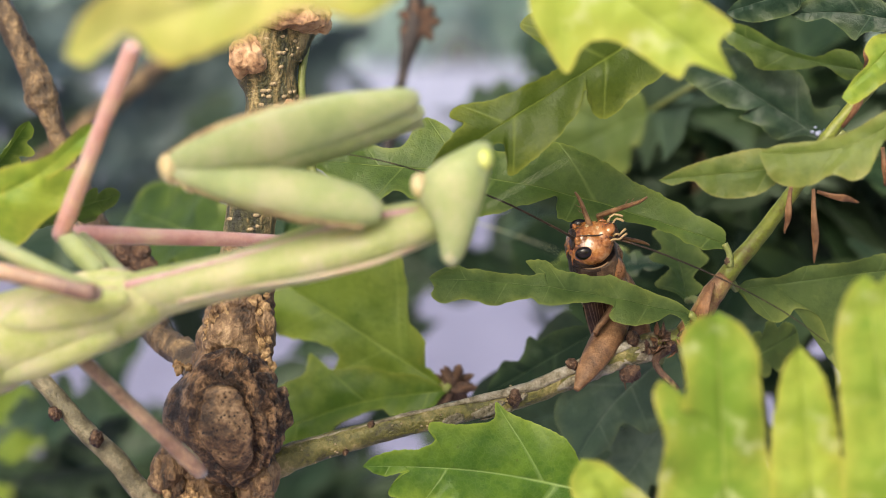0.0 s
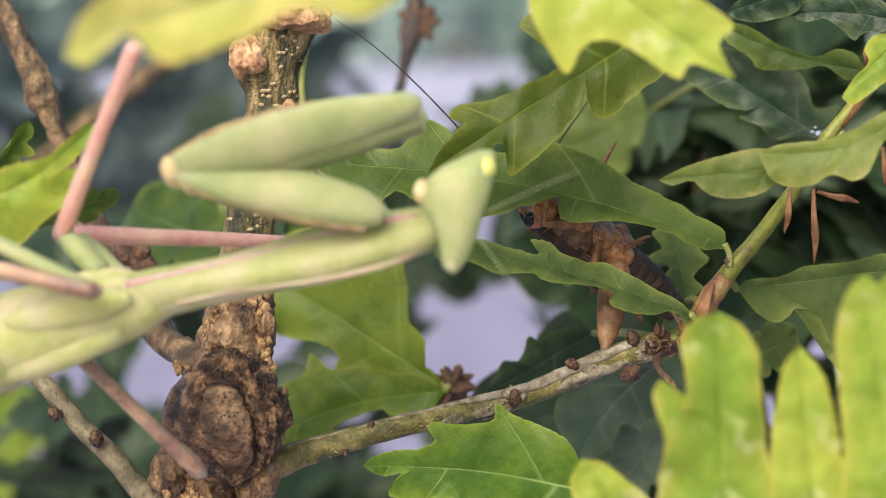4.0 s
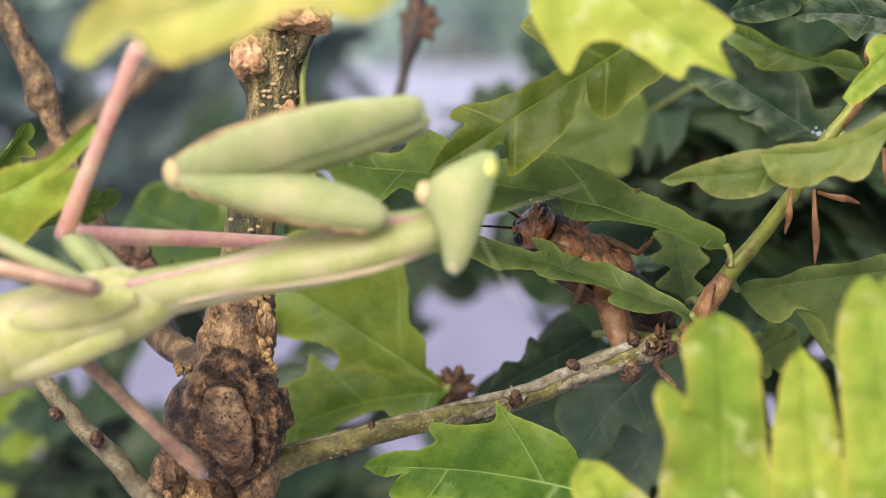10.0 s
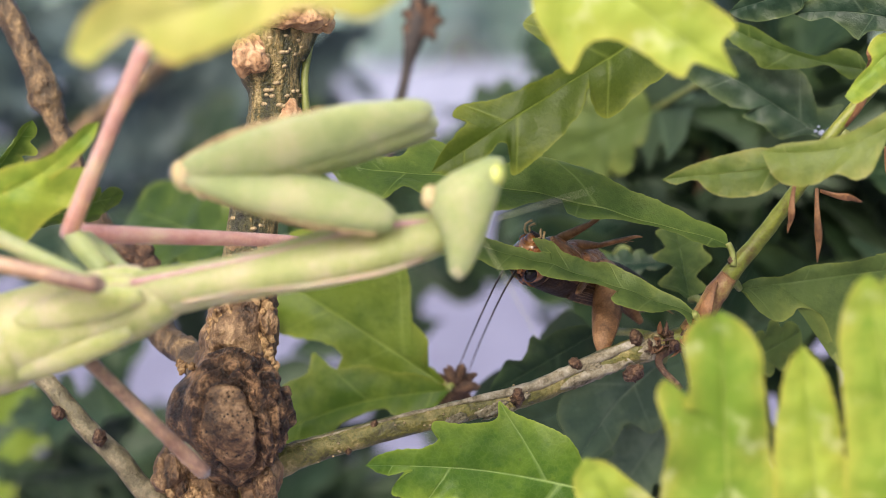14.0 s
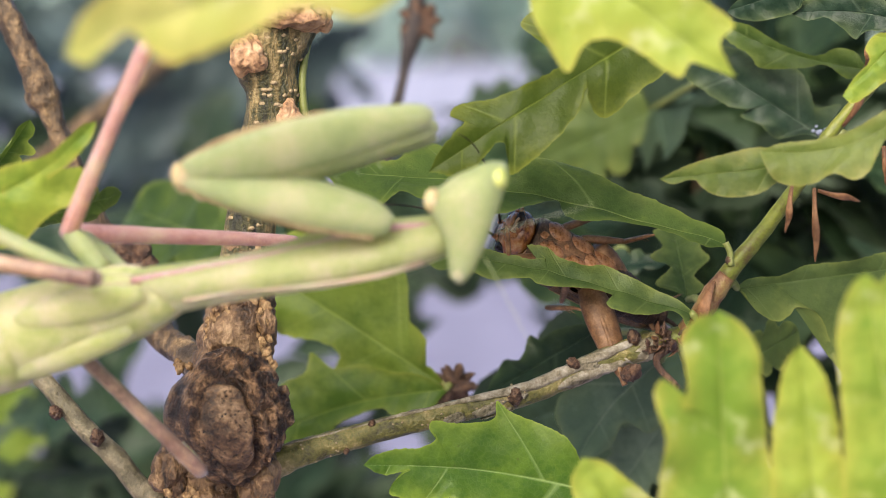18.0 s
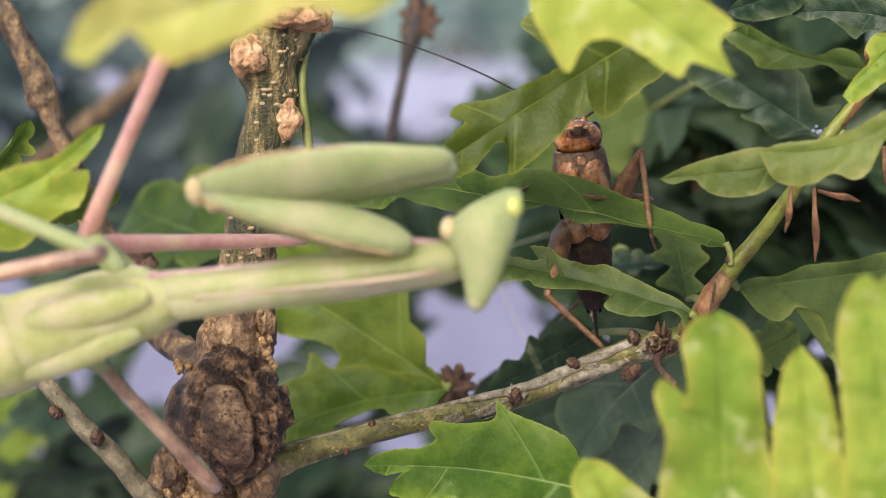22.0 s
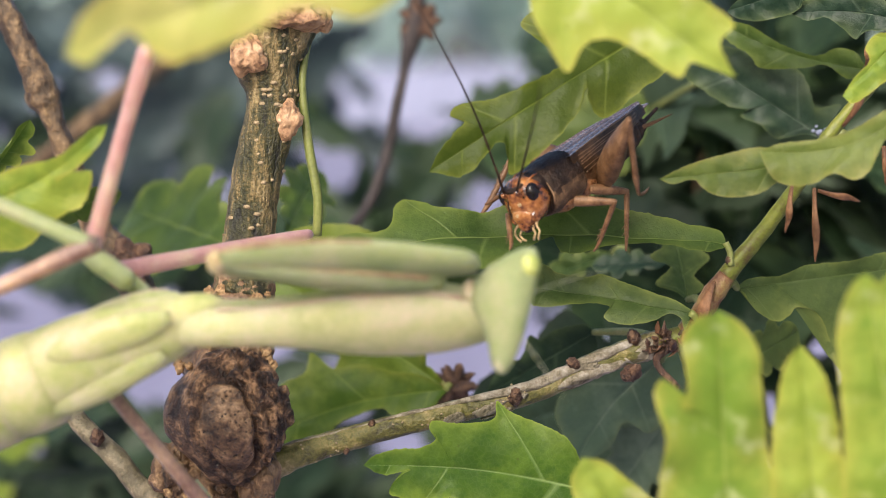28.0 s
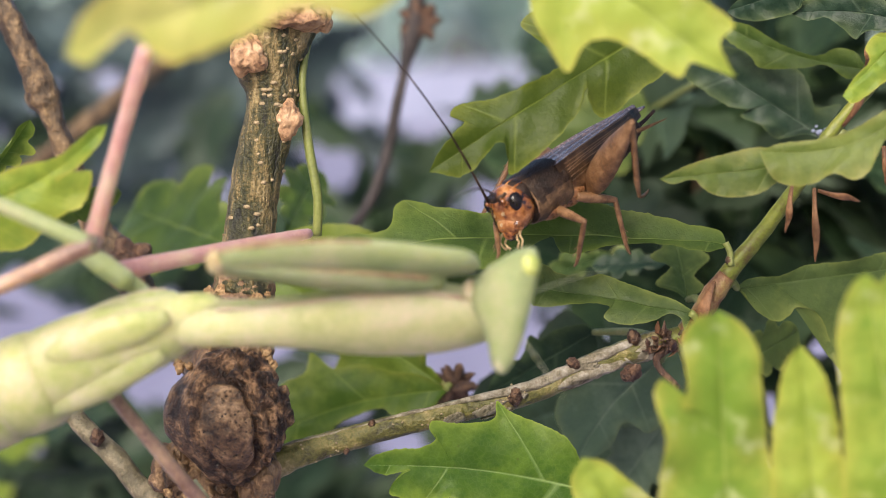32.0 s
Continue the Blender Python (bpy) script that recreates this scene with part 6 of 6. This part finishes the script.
def build_cricket():
    head = part("head", mesh_of("head", *joined(ball((9.7, 0, .2), (2.3, 3.2, 3.0), 28, .025, 2.5, 1), ball((10.7, 0, -1.5), (1.45, 1.95, 1.5), 18), ball((10.7, 0, 1.0), (1.4, 1.9, 1.5), 18)), C_FACE), cricket, None, "glossy amber and brown head")
    part("crown", mesh_of("crown", *ball((8.9, 0, 1.0), (2.1, 2.95, 2.42), 18), C_DARK), head, None, "dark top of the head")
    for s in (1, -1):
        part("eye", mesh_of("eye", *ball((0, 0, 0), (.95, .72, 1.15), 18), C_EYE), head, Matrix.Translation((10.6 * MM, s * 2.42 * MM, 1.1 * MM)), "glossy black eye")
        part("cheek", mesh_of("cheek", *ball((0, 0, 0), (.8, .45, .8), 10, .2, 2.0, s), C_FACE), head, Matrix.Translation((10.8 * MM, s * 1.7 * MM, -1.7 * MM)))
        part("antenna_base", mesh_of("antenna_base", *joined(ball((0, 0, 0), (.5, .55, .55), 10), ball((.5, s * .1, .1), (.35, .35, .35), 8)), C_FACE), head, Matrix.Translation((11.5 * MM, s * 1.05 * MM, 1.5 * MM)))
        for k, (y, z, ll) in enumerate(((1.5, -2.4, 1.0), (.7, -2.8, .8))):
            part("palp", mesh_of("palp", *joined(sweep([(0, 0, 0, .22), (.6, s * .4, -.5, .14), (.7, s * .7, -1.1 * ll, .13)], 8, 4), sweep([(.7, s * .7, -1.1 * ll, .12), (.8, s * .3, -1.7 * ll, .15), (.7, 0, -2.1 * ll, .17)], 8, 4)), C_PALE), head, Matrix.Translation((10.8 * MM, s * y * MM, z * MM)), "cream jointed palp")
    for k, (y, z) in enumerate(((0, 1.0), (.8, .1), (-.8, .1), (0, -1.2))):
        part("face_mark", mesh_of("face_mark", *ball((0, 0, 0), (.16, .34, .26), 8, .3, 2, k), C_PALE), head, Matrix.Translation((11.85 * MM if k < 3 else 12.0 * MM, y * MM, z * MM)), "cream spot on the face")
    part("brow", mesh_of("brow", *sweep([(10.9, -1.5, 2.35, .2), (11.5, -.9, 2.0, .34), (11.75, 0, 1.9, .4), (11.5, .9, 2.0, .34), (10.9, 1.5, 2.35, .2)], 10, 5), C_DARK), head, None, "black band between the eyes")
    for y in (-1.7, -.6, .6, 1.7):
        part("stripe", mesh_of("stripe", *sweep([(10.7, y * 1.02, 2.66 - .11 * y * y, .09), (9.6, y * 1.15, 3.26 - .20 * y * y, .13), (8.5, y * 1.15, 3.36 - .20 * y * y, .1)], 8, 4), C_FACE), head, None, "amber stripe over the crown")
    part("seam", mesh_of("seam", *sweep([(11.9, s * .55, 1.3, .08), (12.05, s * .95, .2, .1), (11.95, s * 1.15, -1.0, .1), (11.7, s * 1.0, -2.0, .08)], 7, 5), C_DARK), head, None, "dark seam down the face")
    part("seam", mesh_of("seam", *sweep([(11.7, -1.0, -1.9, .06), (12.08, 0, -1.75, .08), (11.7, 1.0, -1.9, .06)], 7, 5), C_DARK), head, None, "dark seam over the lip")
    part("labrum", mesh_of("labrum", *ball((0, 0, 0), (.55, .95, .8), 12), C_FACE), head, Matrix.Translation((11.5 * MM, 0, -2.5 * MM)))
    part("mandible", mesh_of("mandible", *ball((0, 0, 0), (.7, 1.1, .5), 10, .2, 2), C_DARK), head, Matrix.Translation((11.0 * MM, 0, -3.1 * MM)))
    verts, faces = loft([(2.2, 0, .1, 3.1, 2.7), (2.6, 0, .1, 3.6, 3.2), (3.4, 0, .1, 3.68, 3.3), (5, 0, .1, 3.7, 3.35), (6.5, 0, .1, 3.55, 3.25), (7.6, 0, .1, 3.35, 3.1), (8.0, 0, .1, 3.2, 3.0), (8.15, 0, .1, 3.0, 2.8)], 40, 5, .85)
    verts = [Vector(p) + Vector((0, p[1], p[2])) * .03 * noise.noise(Vector(p) * .9) for p in verts]
    low = [f for f in faces if sum(verts[i][2] for i in f) / len(f) < -.1 + .9 * noise.noise(Vector(verts[f[0]]) * .8)]
    shield = part("pronotum", mesh_of("pronotum", verts, [f for f in faces if f not in set(low)], C_DARK), cricket, None, "dark brown hairy neck shield")
    part("pronotum_side", mesh_of("pronotum_side", verts, low, C_SIDE), shield, None, "tan lower side of the neck shield")
    part("collar", mesh_of("collar", *sweep([(8.2, 3.05 * math.sin(q), .1 + 2.85 * math.cos(q), .1) for q in [k * math.pi / 8 - 2.2 for k in range(12)]], 7, 3), C_VEIN), shield, None, "pale front rim of the neck shield")
    part("thorax", mesh_of("thorax", *loft([(-4.4, 0, -.6, 2.0, 1.8), (-1.8, 0, -.8, 2.8, 2.4), (2.6, 0, -.9, 2.8, 2.5), (6.2, 0, -1.0, 2.4, 2.1), (8, 0, -.8, 1.6, 1.5)], 20, 5), C_TAN), cricket, None, "brown breast between the plates")
    for x in (-1.7, 1.9, 5.3):
        for s in (1, -1):
            part("hip", mesh_of("hip", *ball((0, 0, 0), (2.0, 1.6, 1.15), 18, .07, 1.6, x), C_BREAST), cricket, Matrix.Translation((x * MM, s * 1.5 * MM, -2.35 * MM)) @ Matrix.Rotation(radians(s * 18), 4, "X"))
    for x in (.1, 3.6, 6.7):
        part("breast_plate", mesh_of("breast_plate", *ball((0, 0, 0), (1.4, 1.15, .7), 14, .12, 1.8, x), C_BREAST), cricket, Matrix.Translation((x * MM, 0, -2.95 * MM + .08 * x * MM)), "orange-brown breast plate")
    for k in range(8):
        x, r = -3.4 - 1.25 * k, (2.9, 3.0, 3.0, 2.9, 2.7, 2.4, 2.0, 1.4)[k]
        part("abdomen_segment", mesh_of("abdomen_segment", *loft([(x + 1.0, 0, -.3, r * .9, r * .8), (x + .8, 0, -.3, r, r * .9), (x - .3, 0, -.3, r, r * .9), (x - .75, 0, -.3, r * .85, r * .76)], 20, 3), C_DARK), cricket, None, "dark banded abdomen ring")
    # folded wings: a flat back and steep flanks
    for s in (1, -1):
        verts, faces = [], []
        nu, nv = 26, 40
        for i in range(nu + 1):
            u = i / nu
            x = 3.6 - 17.6 * u
            w = 3.35 * (1 - .40 * u) * (1 - max(u - .55, 0) ** 2 * 3.6)
            for k in range(nv + 1):
                v = k / nv
                if v < .5:
                    y, z = s * w * v * 2, 2.75 - .3 * v + s * .06 - .5 * u * u
                else:
                    y, z = s * (w + .25 * math.sin((v - .5) * 3)), 2.6 - (v - .5) * 2 * 3.1 * (1 - .55 * u) - .5 * u * u
                z += .12 * math.sin(v * 25 + u * 4) + .05 * noise.noise(Vector((u * 12, v * 9, s)))
                verts.append((x, y, z))
        for i in range(nu):
            for k in range(nv):
                o = i * (nv + 1) + k
                faces.append((o, o + 1, o + nv + 2, o + nv + 1))
        half = [f for k, f in enumerate(faces) if k % nv < nv // 2]
        wing = part("forewing", mesh_of("forewing", verts, half, C_WING), cricket, None, "dark glossy folded wing")
        part("wing_flank", mesh_of("wing_flank", verts, [f for f in faces if f not in set(half)], C_FLANK), wing, None, "brown ribbed side of the wing")
        for q in range(7):
            v0 = .53 + q * .07
            pts = []
            for i in range(2, nu - 2, 4):
                p = verts[i * (nv + 1) + min(int(v0 * nv), nv)]
                pts.append((p[0], p[1] + s * .04, p[2] + (.05 if q == 0 else 0) - .1 * q * (i / nu), .07 if q == 0 else .035))
            part("wing_vein", mesh_of("wing_vein", *sweep(pts, 6, 3), C_VEIN), wing)
        part("cercus", mesh_of("cercus", *sweep([(-10.5, s * 1.0, -.3, .35), (-12.4, s * 2.6, -.4, .26), (-14.2, s * 4.8, -.3, .05)], 8, 4), C_TAN), cricket)
    part("hindwing_tip", mesh_of("hindwing_tip", *loft([(-10, 0, 1.6, 1.2, .7), (-13, 0, 1.4, .8, .5), (-15.8, 0, 1.2, .15, .15)], 12, 4), C_WING), cricket)
    part("ovipositor", mesh_of("ovipositor", *sweep([(-11, 0, -.5, .45), (-14, 0, -.4, .3), (-17, 0, 0, .22)], 8, 4), C_DARK), cricket)
    for name, (hip, la, lb, pole, feet) in CRICKET_LEGS.items():
        hind = name.startswith("hind")
        if hind:
            k = 1.5
            fm = loft([(-.8, 0, 0, .9, .9 * k), (1, 0, .1, 1.4, 1.25 * k), (3.4, 0, .12, 1.45, 1.35 * k), (6, 0, .1, 1.25, 1.25 * k), (9, 0, 0, .85, .95 * k), (la - .6, 0, 0, .52, .74), (la + .4, 0, 0, .3, .4)], 18, 5)
            tm = sweep([(-.3, 0, 0, .4), (1, 0, 0, .42), (lb * .6, 0, 0, .36), (lb * .78, 0, 0, .4), (lb, 0, .3, .2)], 10, 4)
        else:
            fm = loft([(-.4, 0, 0, .45, .5), (1, 0, 0, .55, .72), (3, 0, 0, .5, .6), (la - .3, 0, 0, .36, .4), (la + .2, 0, 0, .25, .3)], 14, 4)
            tm = sweep([(-.2, 0, 0, .3), (1, 0, 0, .36), (lb * .6, 0, 0, .3), (lb * .75, 0, 0, .26), (lb * .9, 0, .1, .2), (lb, 0, .3, .12)], 10, 4)
        femur = part("femur", mesh_of("femur", *fm, C_TAN), cricket, None, "stout tan jumping thigh" if hind else "")
        tibia = part("tibia", mesh_of("tibia", *tm, C_TAN), cricket, None, "spiny shin" if hind else "")
        if hind:
            part("tarsus", mesh_of("tarsus", *sweep([(lb - .3, 0, .1, .26), (lb + .5, 0, .9, .22), (lb + 1.2, 0, 2.2, .2), (lb + 1.6, 0, 3.4, .16), (lb + 1.7, 0, 4.1, .06)], 8, 4), C_TAN), tibia)
        for k in range(6 if hind else 2):
            for s in (1, -1):
                x = lb * (.28 + .09 * k) if hind else lb * (.55 + .12 * k)
                part("spur", mesh_of("spur", *sweep([(x, 0, .22, .07), (x + .3, s * .3, .42, .05), (x + .65, s * .5, .55, .01)], 5, 2), C_TAN), tibia)
        CRICKET_LIMBS.append((femur, tibia, Vector(hip) * MM, la * MM, lb * MM, Vector(pole), feet, KNEES.get(name)))
    # long feelers, in two rigid curves
    for base, bend in (((11.9, 1.05, 1.7), 1), ((11.9, -1.05, 1.7), -1)):
        fe = part("antenna", mesh_of("antenna", *sweep([(0, 0, 0, .2), (4, 0, .5, .15), (11, 0, 1.1, .12), (20, 0, 1.0, .1), (28, 0, .2, .07), (34, 0, -1.2, .04)], 7, 5), C_DARK), cricket, None, "long thin black antenna")
        FEELERS.append((fe, Vector(base) * MM))
    NODDING.append(head)


build_cricket()
FEELER_ROWS = [
    [(0, V(41.8, 248.6, -27.7)), (1, V(41.4, 254.5, -29.7)), (1.6, V(36.0, 285.1, -10.0)), (2, V(15.4, 290.9, 0.1)), (3, V(14.6, 290.9, 0.1)), (5.5, V(27.8, 280.6, -3.7)), (7, V(16.6, 285.0, -13.7)), (7.6, V(8.4, 270.0, -21.1)), (8, V(6.6, 246.0, -27.3)), (9, V(4.5, 258.0, -17.4)), (10, V(1.1, 249.7, -14.1)), (13, V(-1.3, 259.8, -38.2)), (14.2, V(3.3, 228.0, -30.5)), (17, V(13.9, 238.0, -24.3)), (19, V(2.6, 271.6, 9.5)), (20.5, V(25.2, 285.7, -2.3)), (22, V(31.0, 276.0, 2.3)), (22.5, V(29.0, 270.8, -0.7)), (23, V(15.5, 288.0, -5.2)), (23.6, V(7.8, 250.0, -22.5)), (24, V(12.3, 226.0, -26.8)), (24.4, V(11.9, 252.0, -10.3)), (24.8, V(13.5, 282.6, -3.8)), (25.1, V(12.7, 282.6, -3.0)), (25.3, V(4.8, 240.0, -5.3)), (25.5, V(0.9, 230.0, -8.9)), (27.3, V(9.8, 226.0, -3.1)), (29, V(9.9, 226.0, -3.4)), (29.6, V(0.9, 228.0, -5.6)), (30, V(-0.0, 228.0, -7.3)), (30.6, V(1.9, 221.0, -11.7)), (32, V(1.8, 221.0, -11.9))],
    [(0, V(-8.4, 250.1, -9.1)), (1, V(-8.5, 252.0, -9.5)), (2, V(-7.2, 255.4, -17.6)), (3, V(-6.5, 255.4, -18.1)), (4.2, V(-1.7, 268.8, 0.1)), (5.5, V(19.4, 281.0, 2.3)), (7, V(-4.7, 272.8, -0.7)), (8, V(-12.0, 268.5, 3.6)), (9, V(-16.2, 267.3, 5.8)), (10, V(-12.5, 249.3, -18.9)), (13, V(0.4, 263.8, -38.8)), (14.2, V(5.3, 228.0, -30.5)), (17, V(5.9, 230.0, -27.6)), (19, V(-16.4, 271.0, 1.5)), (20.5, V(8.1, 302.0, -0.1)), (21.6, V(8.1, 302.0, -0.1)), (22, V(-1.8, 273.1, 3.0)), (23, V(13.5, 286.0, -5.9)), (23.6, V(5.1, 250.0, -19.7)), (24, V(11.6, 224.0, -30.0)), (24.5, V(1.1, 262.6, -2.1)), (24.8, V(8.9, 284.6, -3.8)), (25.1, V(8.9, 284.6, -3.0)), (25.5, V(8.2, 243.0, 14.4)), (27.5, V(-4.0, 236.0, 11.4)), (28, V(-3.7, 236.0, 9.5)), (29, V(-4.0, 236.0, 8.3)), (30, V(-2.8, 236.0, -0.6)), (30.5, V(-6.0, 236.0, 5.8)), (32, V(-10.4, 236.0, 8.3))],
]


# ---- what moves ----
def two_bones(hip, foot, la, lb, pole):
    """Where the knee is of a leg with fixed lengths."""
    d = foot - hip
    n = min(max(d.length, abs(la - lb) * 1.05), (la + lb) * .995)
    x = d.normalized()
    y = (pole - x * pole.dot(x)).normalized()
    c = (la * la + n * n - lb * lb) / (2 * la * n)
    c = min(max(c, -1), 1)
    return hip + x * la * c + y * la * math.sqrt(1 - c * c), hip + x * n


def lean(t):
    """How far the mantis has rolled over towards the cricket, 0 to 1."""
    return min(max((t - 21.5) / 1.5, 0), 1)


def motions():
    walk(PERCH, [(0, leaf_pose(V(35.5, 261.2, -19.9), V(-17.7, 262.1, -9.3), 22)), (1.5, leaf_pose(V(35.5, 261.2, -19.9), V(-17.7, 261.5, -9.3), 22)), (3, leaf_pose(V(35.5, 261.2, -19.9), V(-17.5, 258.6, -9.3), 23)), (7, leaf_pose(V(35.5, 261.2, -19.9), V(-17.0, 255.4, -9.1), 33)), (10, leaf_pose(V(35.5, 261.2, -19.9), V(-16.7, 253.7, -9.0), 41)), (13, leaf_pose(V(35.5, 261.2, -19.9), V(-16.7, 253.5, -9.0), 50)), (17, leaf_pose(V(35.5, 261.2, -19.9), V(-16.6, 253.1, -9.8), 50)), (18.5, leaf_pose(V(35.5, 261.2, -19.9), V(-16.5, 252.8, -10.2), 48)), (19, leaf_pose(V(35.5, 261.2, -19.9), V(-16.3, 252.0, -11.3), 66)), (21, leaf_pose(V(35.5, 261.2, -19.9), V(-16.6, 252.5, -10.7), 54)), (22.3, leaf_pose(V(35.5, 261.2, -19.9), V(-17.4, 253.3, -12.0), 57)), (22.7, leaf_pose(V(35.5, 261.2, -19.9), V(-17.6, 253.4, -15.5), 74)), (23, leaf_pose(V(35.5, 261.2, -19.9), V(-17.9, 253.5, -19.5), 76)), (23.6, leaf_pose(V(35.5, 261.2, -19.9), V(-18.2, 253.7, -19.8), 68)), (24, leaf_pose(V(35.5, 261.2, -19.9), V(-18.3, 254.0, -20.2), 50)), (25, leaf_pose(V(35.5, 261.2, -19.9), V(-18.4, 254.7, -21.2), 43)), (28, leaf_pose(V(35.5, 261.2, -19.9), V(-18.4, 254.7, -21.2), 43)), (32, leaf_pose(V(35.5, 261.2, -19.9), V(-18.4, 254.8, -21.3), 43))])
    walk(LOWER, [(0, leaf_pose(V(31.0, 259.6, -28.6), V(-2.5, 252.0, -23.2), 20)), (1.5, leaf_pose(V(31.0, 259.6, -28.6), V(-2.4, 252.3, -22.2), 24)), (3, leaf_pose(V(31.0, 259.6, -28.6), V(-2.1, 253.2, -20.0), 33)), (5.5, leaf_pose(V(31.0, 259.6, -28.6), V(-1.8, 256.6, -17.2), 39)), (7, leaf_pose(V(31.0, 259.6, -28.6), V(-1.8, 257.2, -17.1), 40)), (10, leaf_pose(V(31.0, 259.6, -28.6), V(-2.1, 258.0, -18.1), 39)), (13, leaf_pose(V(31.0, 259.6, -28.6), V(-2.1, 257.1, -18.2), 42)), (17, leaf_pose(V(31.0, 259.6, -28.6), V(-2.5, 257.0, -19.6), 38)), (19, leaf_pose(V(31.0, 259.6, -28.6), V(-2.5, 261.0, -20.0), 36)), (20, leaf_pose(V(31.0, 259.6, -28.6), V(-2.3, 261.0, -18.9), 37)), (21, leaf_pose(V(31.0, 259.6, -28.6), V(-2.2, 261.1, -18.7), 38)), (22.3, leaf_pose(V(31.0, 259.6, -28.6), V(-1.2, 267.0, -22.4), 25)), (23, leaf_pose(V(31.0, 259.6, -28.6), V(-1.5, 267.0, -23.6), 26)), (24, leaf_pose(V(31.0, 259.6, -28.6), V(-1.8, 267.9, -25.6), 21)), (28, leaf_pose(V(31.0, 259.6, -28.6), V(-2.1, 267.9, -25.7), 21)), (32, leaf_pose(V(31.0, 259.6, -28.6), V(-2.1, 267.9, -25.7), 21))])
    walk(FOOTING, [(0, leaf_pose(V(-53.6, 228.6, -13.7), V(-37.5, 228.4, -3.9), 15)), (10, leaf_pose(V(-53.6, 228.6, -13.7), V(-37.4, 228.4, -3.8), 15)), (21.5, leaf_pose(V(-53.6, 228.6, -13.7), V(-36.2, 228.4, -3.1), 12)), (22.5, leaf_pose(V(-52.4, 228.6, -13.7), V(-34.2, 228.4, -3.5), 5)), (24, leaf_pose(V(-52.4, 228.6, -13.7), V(-34.1, 228.4, -3.7), 5)), (25, leaf_pose(V(-52.7, 228.6, -13.7), V(-35.5, 228.4, -3.7), 8)), (32, leaf_pose(V(-52.7, 228.6, -13.7), V(-35.5, 228.4, -3.7), 8))])
    roots = {t: mantis_root(t) for t in MANTIS_TIMES}
    walk(mantis, [(t, roots[t]) for t in MANTIS_TIMES])
    for ob in TURNING:
        walk(ob, [(t, Matrix.Rotation(radians(-74 * lean(t)), 4, "X")) for t in MANTIS_TIMES])
    early = roots[0].inverted() @ aim(V(0.9, 218.0, -9.5), V(0.9, 217.0, -18.3), Vector((.96, -.1, .28)))
    late = roots[32].inverted() @ aim(V(5.9, 215.0, -20.5), V(6.0, 214.0, -28.9), Vector((.86, -.42, .36)))
    for ob in HEADS:
        walk(ob, [(t, early.lerp(late, lean(t))) for t in MANTIS_TIMES])
    for ob, rows, i, j, up, turn in MANTIS_LIMBS:
        keys = []
        for t in MANTIS_TIMES:
            p = between(rows, t)
            keys.append((t, roots[t].inverted() @ aim(p[i], p[j], up) @ Matrix.Rotation(radians(turn * lean(t)), 4, "X")))
        walk(ob, keys)
    roots = [cricket_root(k) for k in range(len(CRICKET_TIMES))]
    walk(cricket, list(zip(CRICKET_TIMES, roots)))
    def pose_at(t):
        for k in range(len(CRICKET_TIMES) - 1):
            a, b = CRICKET_TIMES[k], CRICKET_TIMES[k + 1]
            if a <= t <= b:
                return roots[k].lerp(roots[k + 1], (t - a) / (b - a))

    def nod(t):
        """The head's tilt against the neck: raised while the cricket faces the mantis."""
        up = between(NOD_ROWS, t)[0]
        neck = Matrix.Translation((8.0 * MM, 0, 0))
        return neck @ Matrix.Rotation(radians(-up), 4, "Y") @ neck.inverted()

    for ob in NODDING:
        walk(ob, [(t, nod(t)) for t in CRICKET_TIMES])
    for femur, tibia, hip, la, lb, pole, feet, knees in CRICKET_LIMBS:
        ka, kb = [], []
        for t in sorted(set(CRICKET_TIMES) | {f[0] for f in feet} | {f[0] for f in knees or ()} | {f[0] for f in HOOKED}):
            m = pose_at(t)
            foot = m.inverted() @ between(feet, t)[0]
            knee, foot = two_bones(hip, foot, la, lb, pole)
            up = pole
            if knees and knees[0][0] <= t <= knees[-1][0]:
                knee = hip + (m.inverted() @ between(knees, t)[0] - hip).normalized() * la
                foot = hip + Vector((0, 0, -.0012)) if t < FOLDED_UNTIL else m.inverted() @ between(feet, t)[0]
                if hip.y < 0 and t < FOLDED_UNTIL:
                    up = m.to_3x3().inverted() @ Vector((1, 0, .2))
            if feet is CRICKET_LEGS["fore_left"][4] and HOOKED[0][0] <= t <= HOOKED[-1][0]:
                knee, foot = [m.inverted() @ q for q in between(HOOKED, t)]
            ka.append((t, aim(hip, knee, up)))
            kb.append((t, aim(knee, foot, pole)))
        walk(femur, ka)
        walk(tibia, kb)
    for (fe, base), rows in zip(FEELERS, FEELER_ROWS):
        keys = []
        for t in sorted(set(CRICKET_TIMES) | {f[0] for f in rows}):
            m = pose_at(t)
            root = nod(t) @ base
            keys.append((t, m.inverted() @ aim(m @ root, between(rows, t)[0], Vector((.3, 0, 1)))))
        walk(fe, keys)


motions()
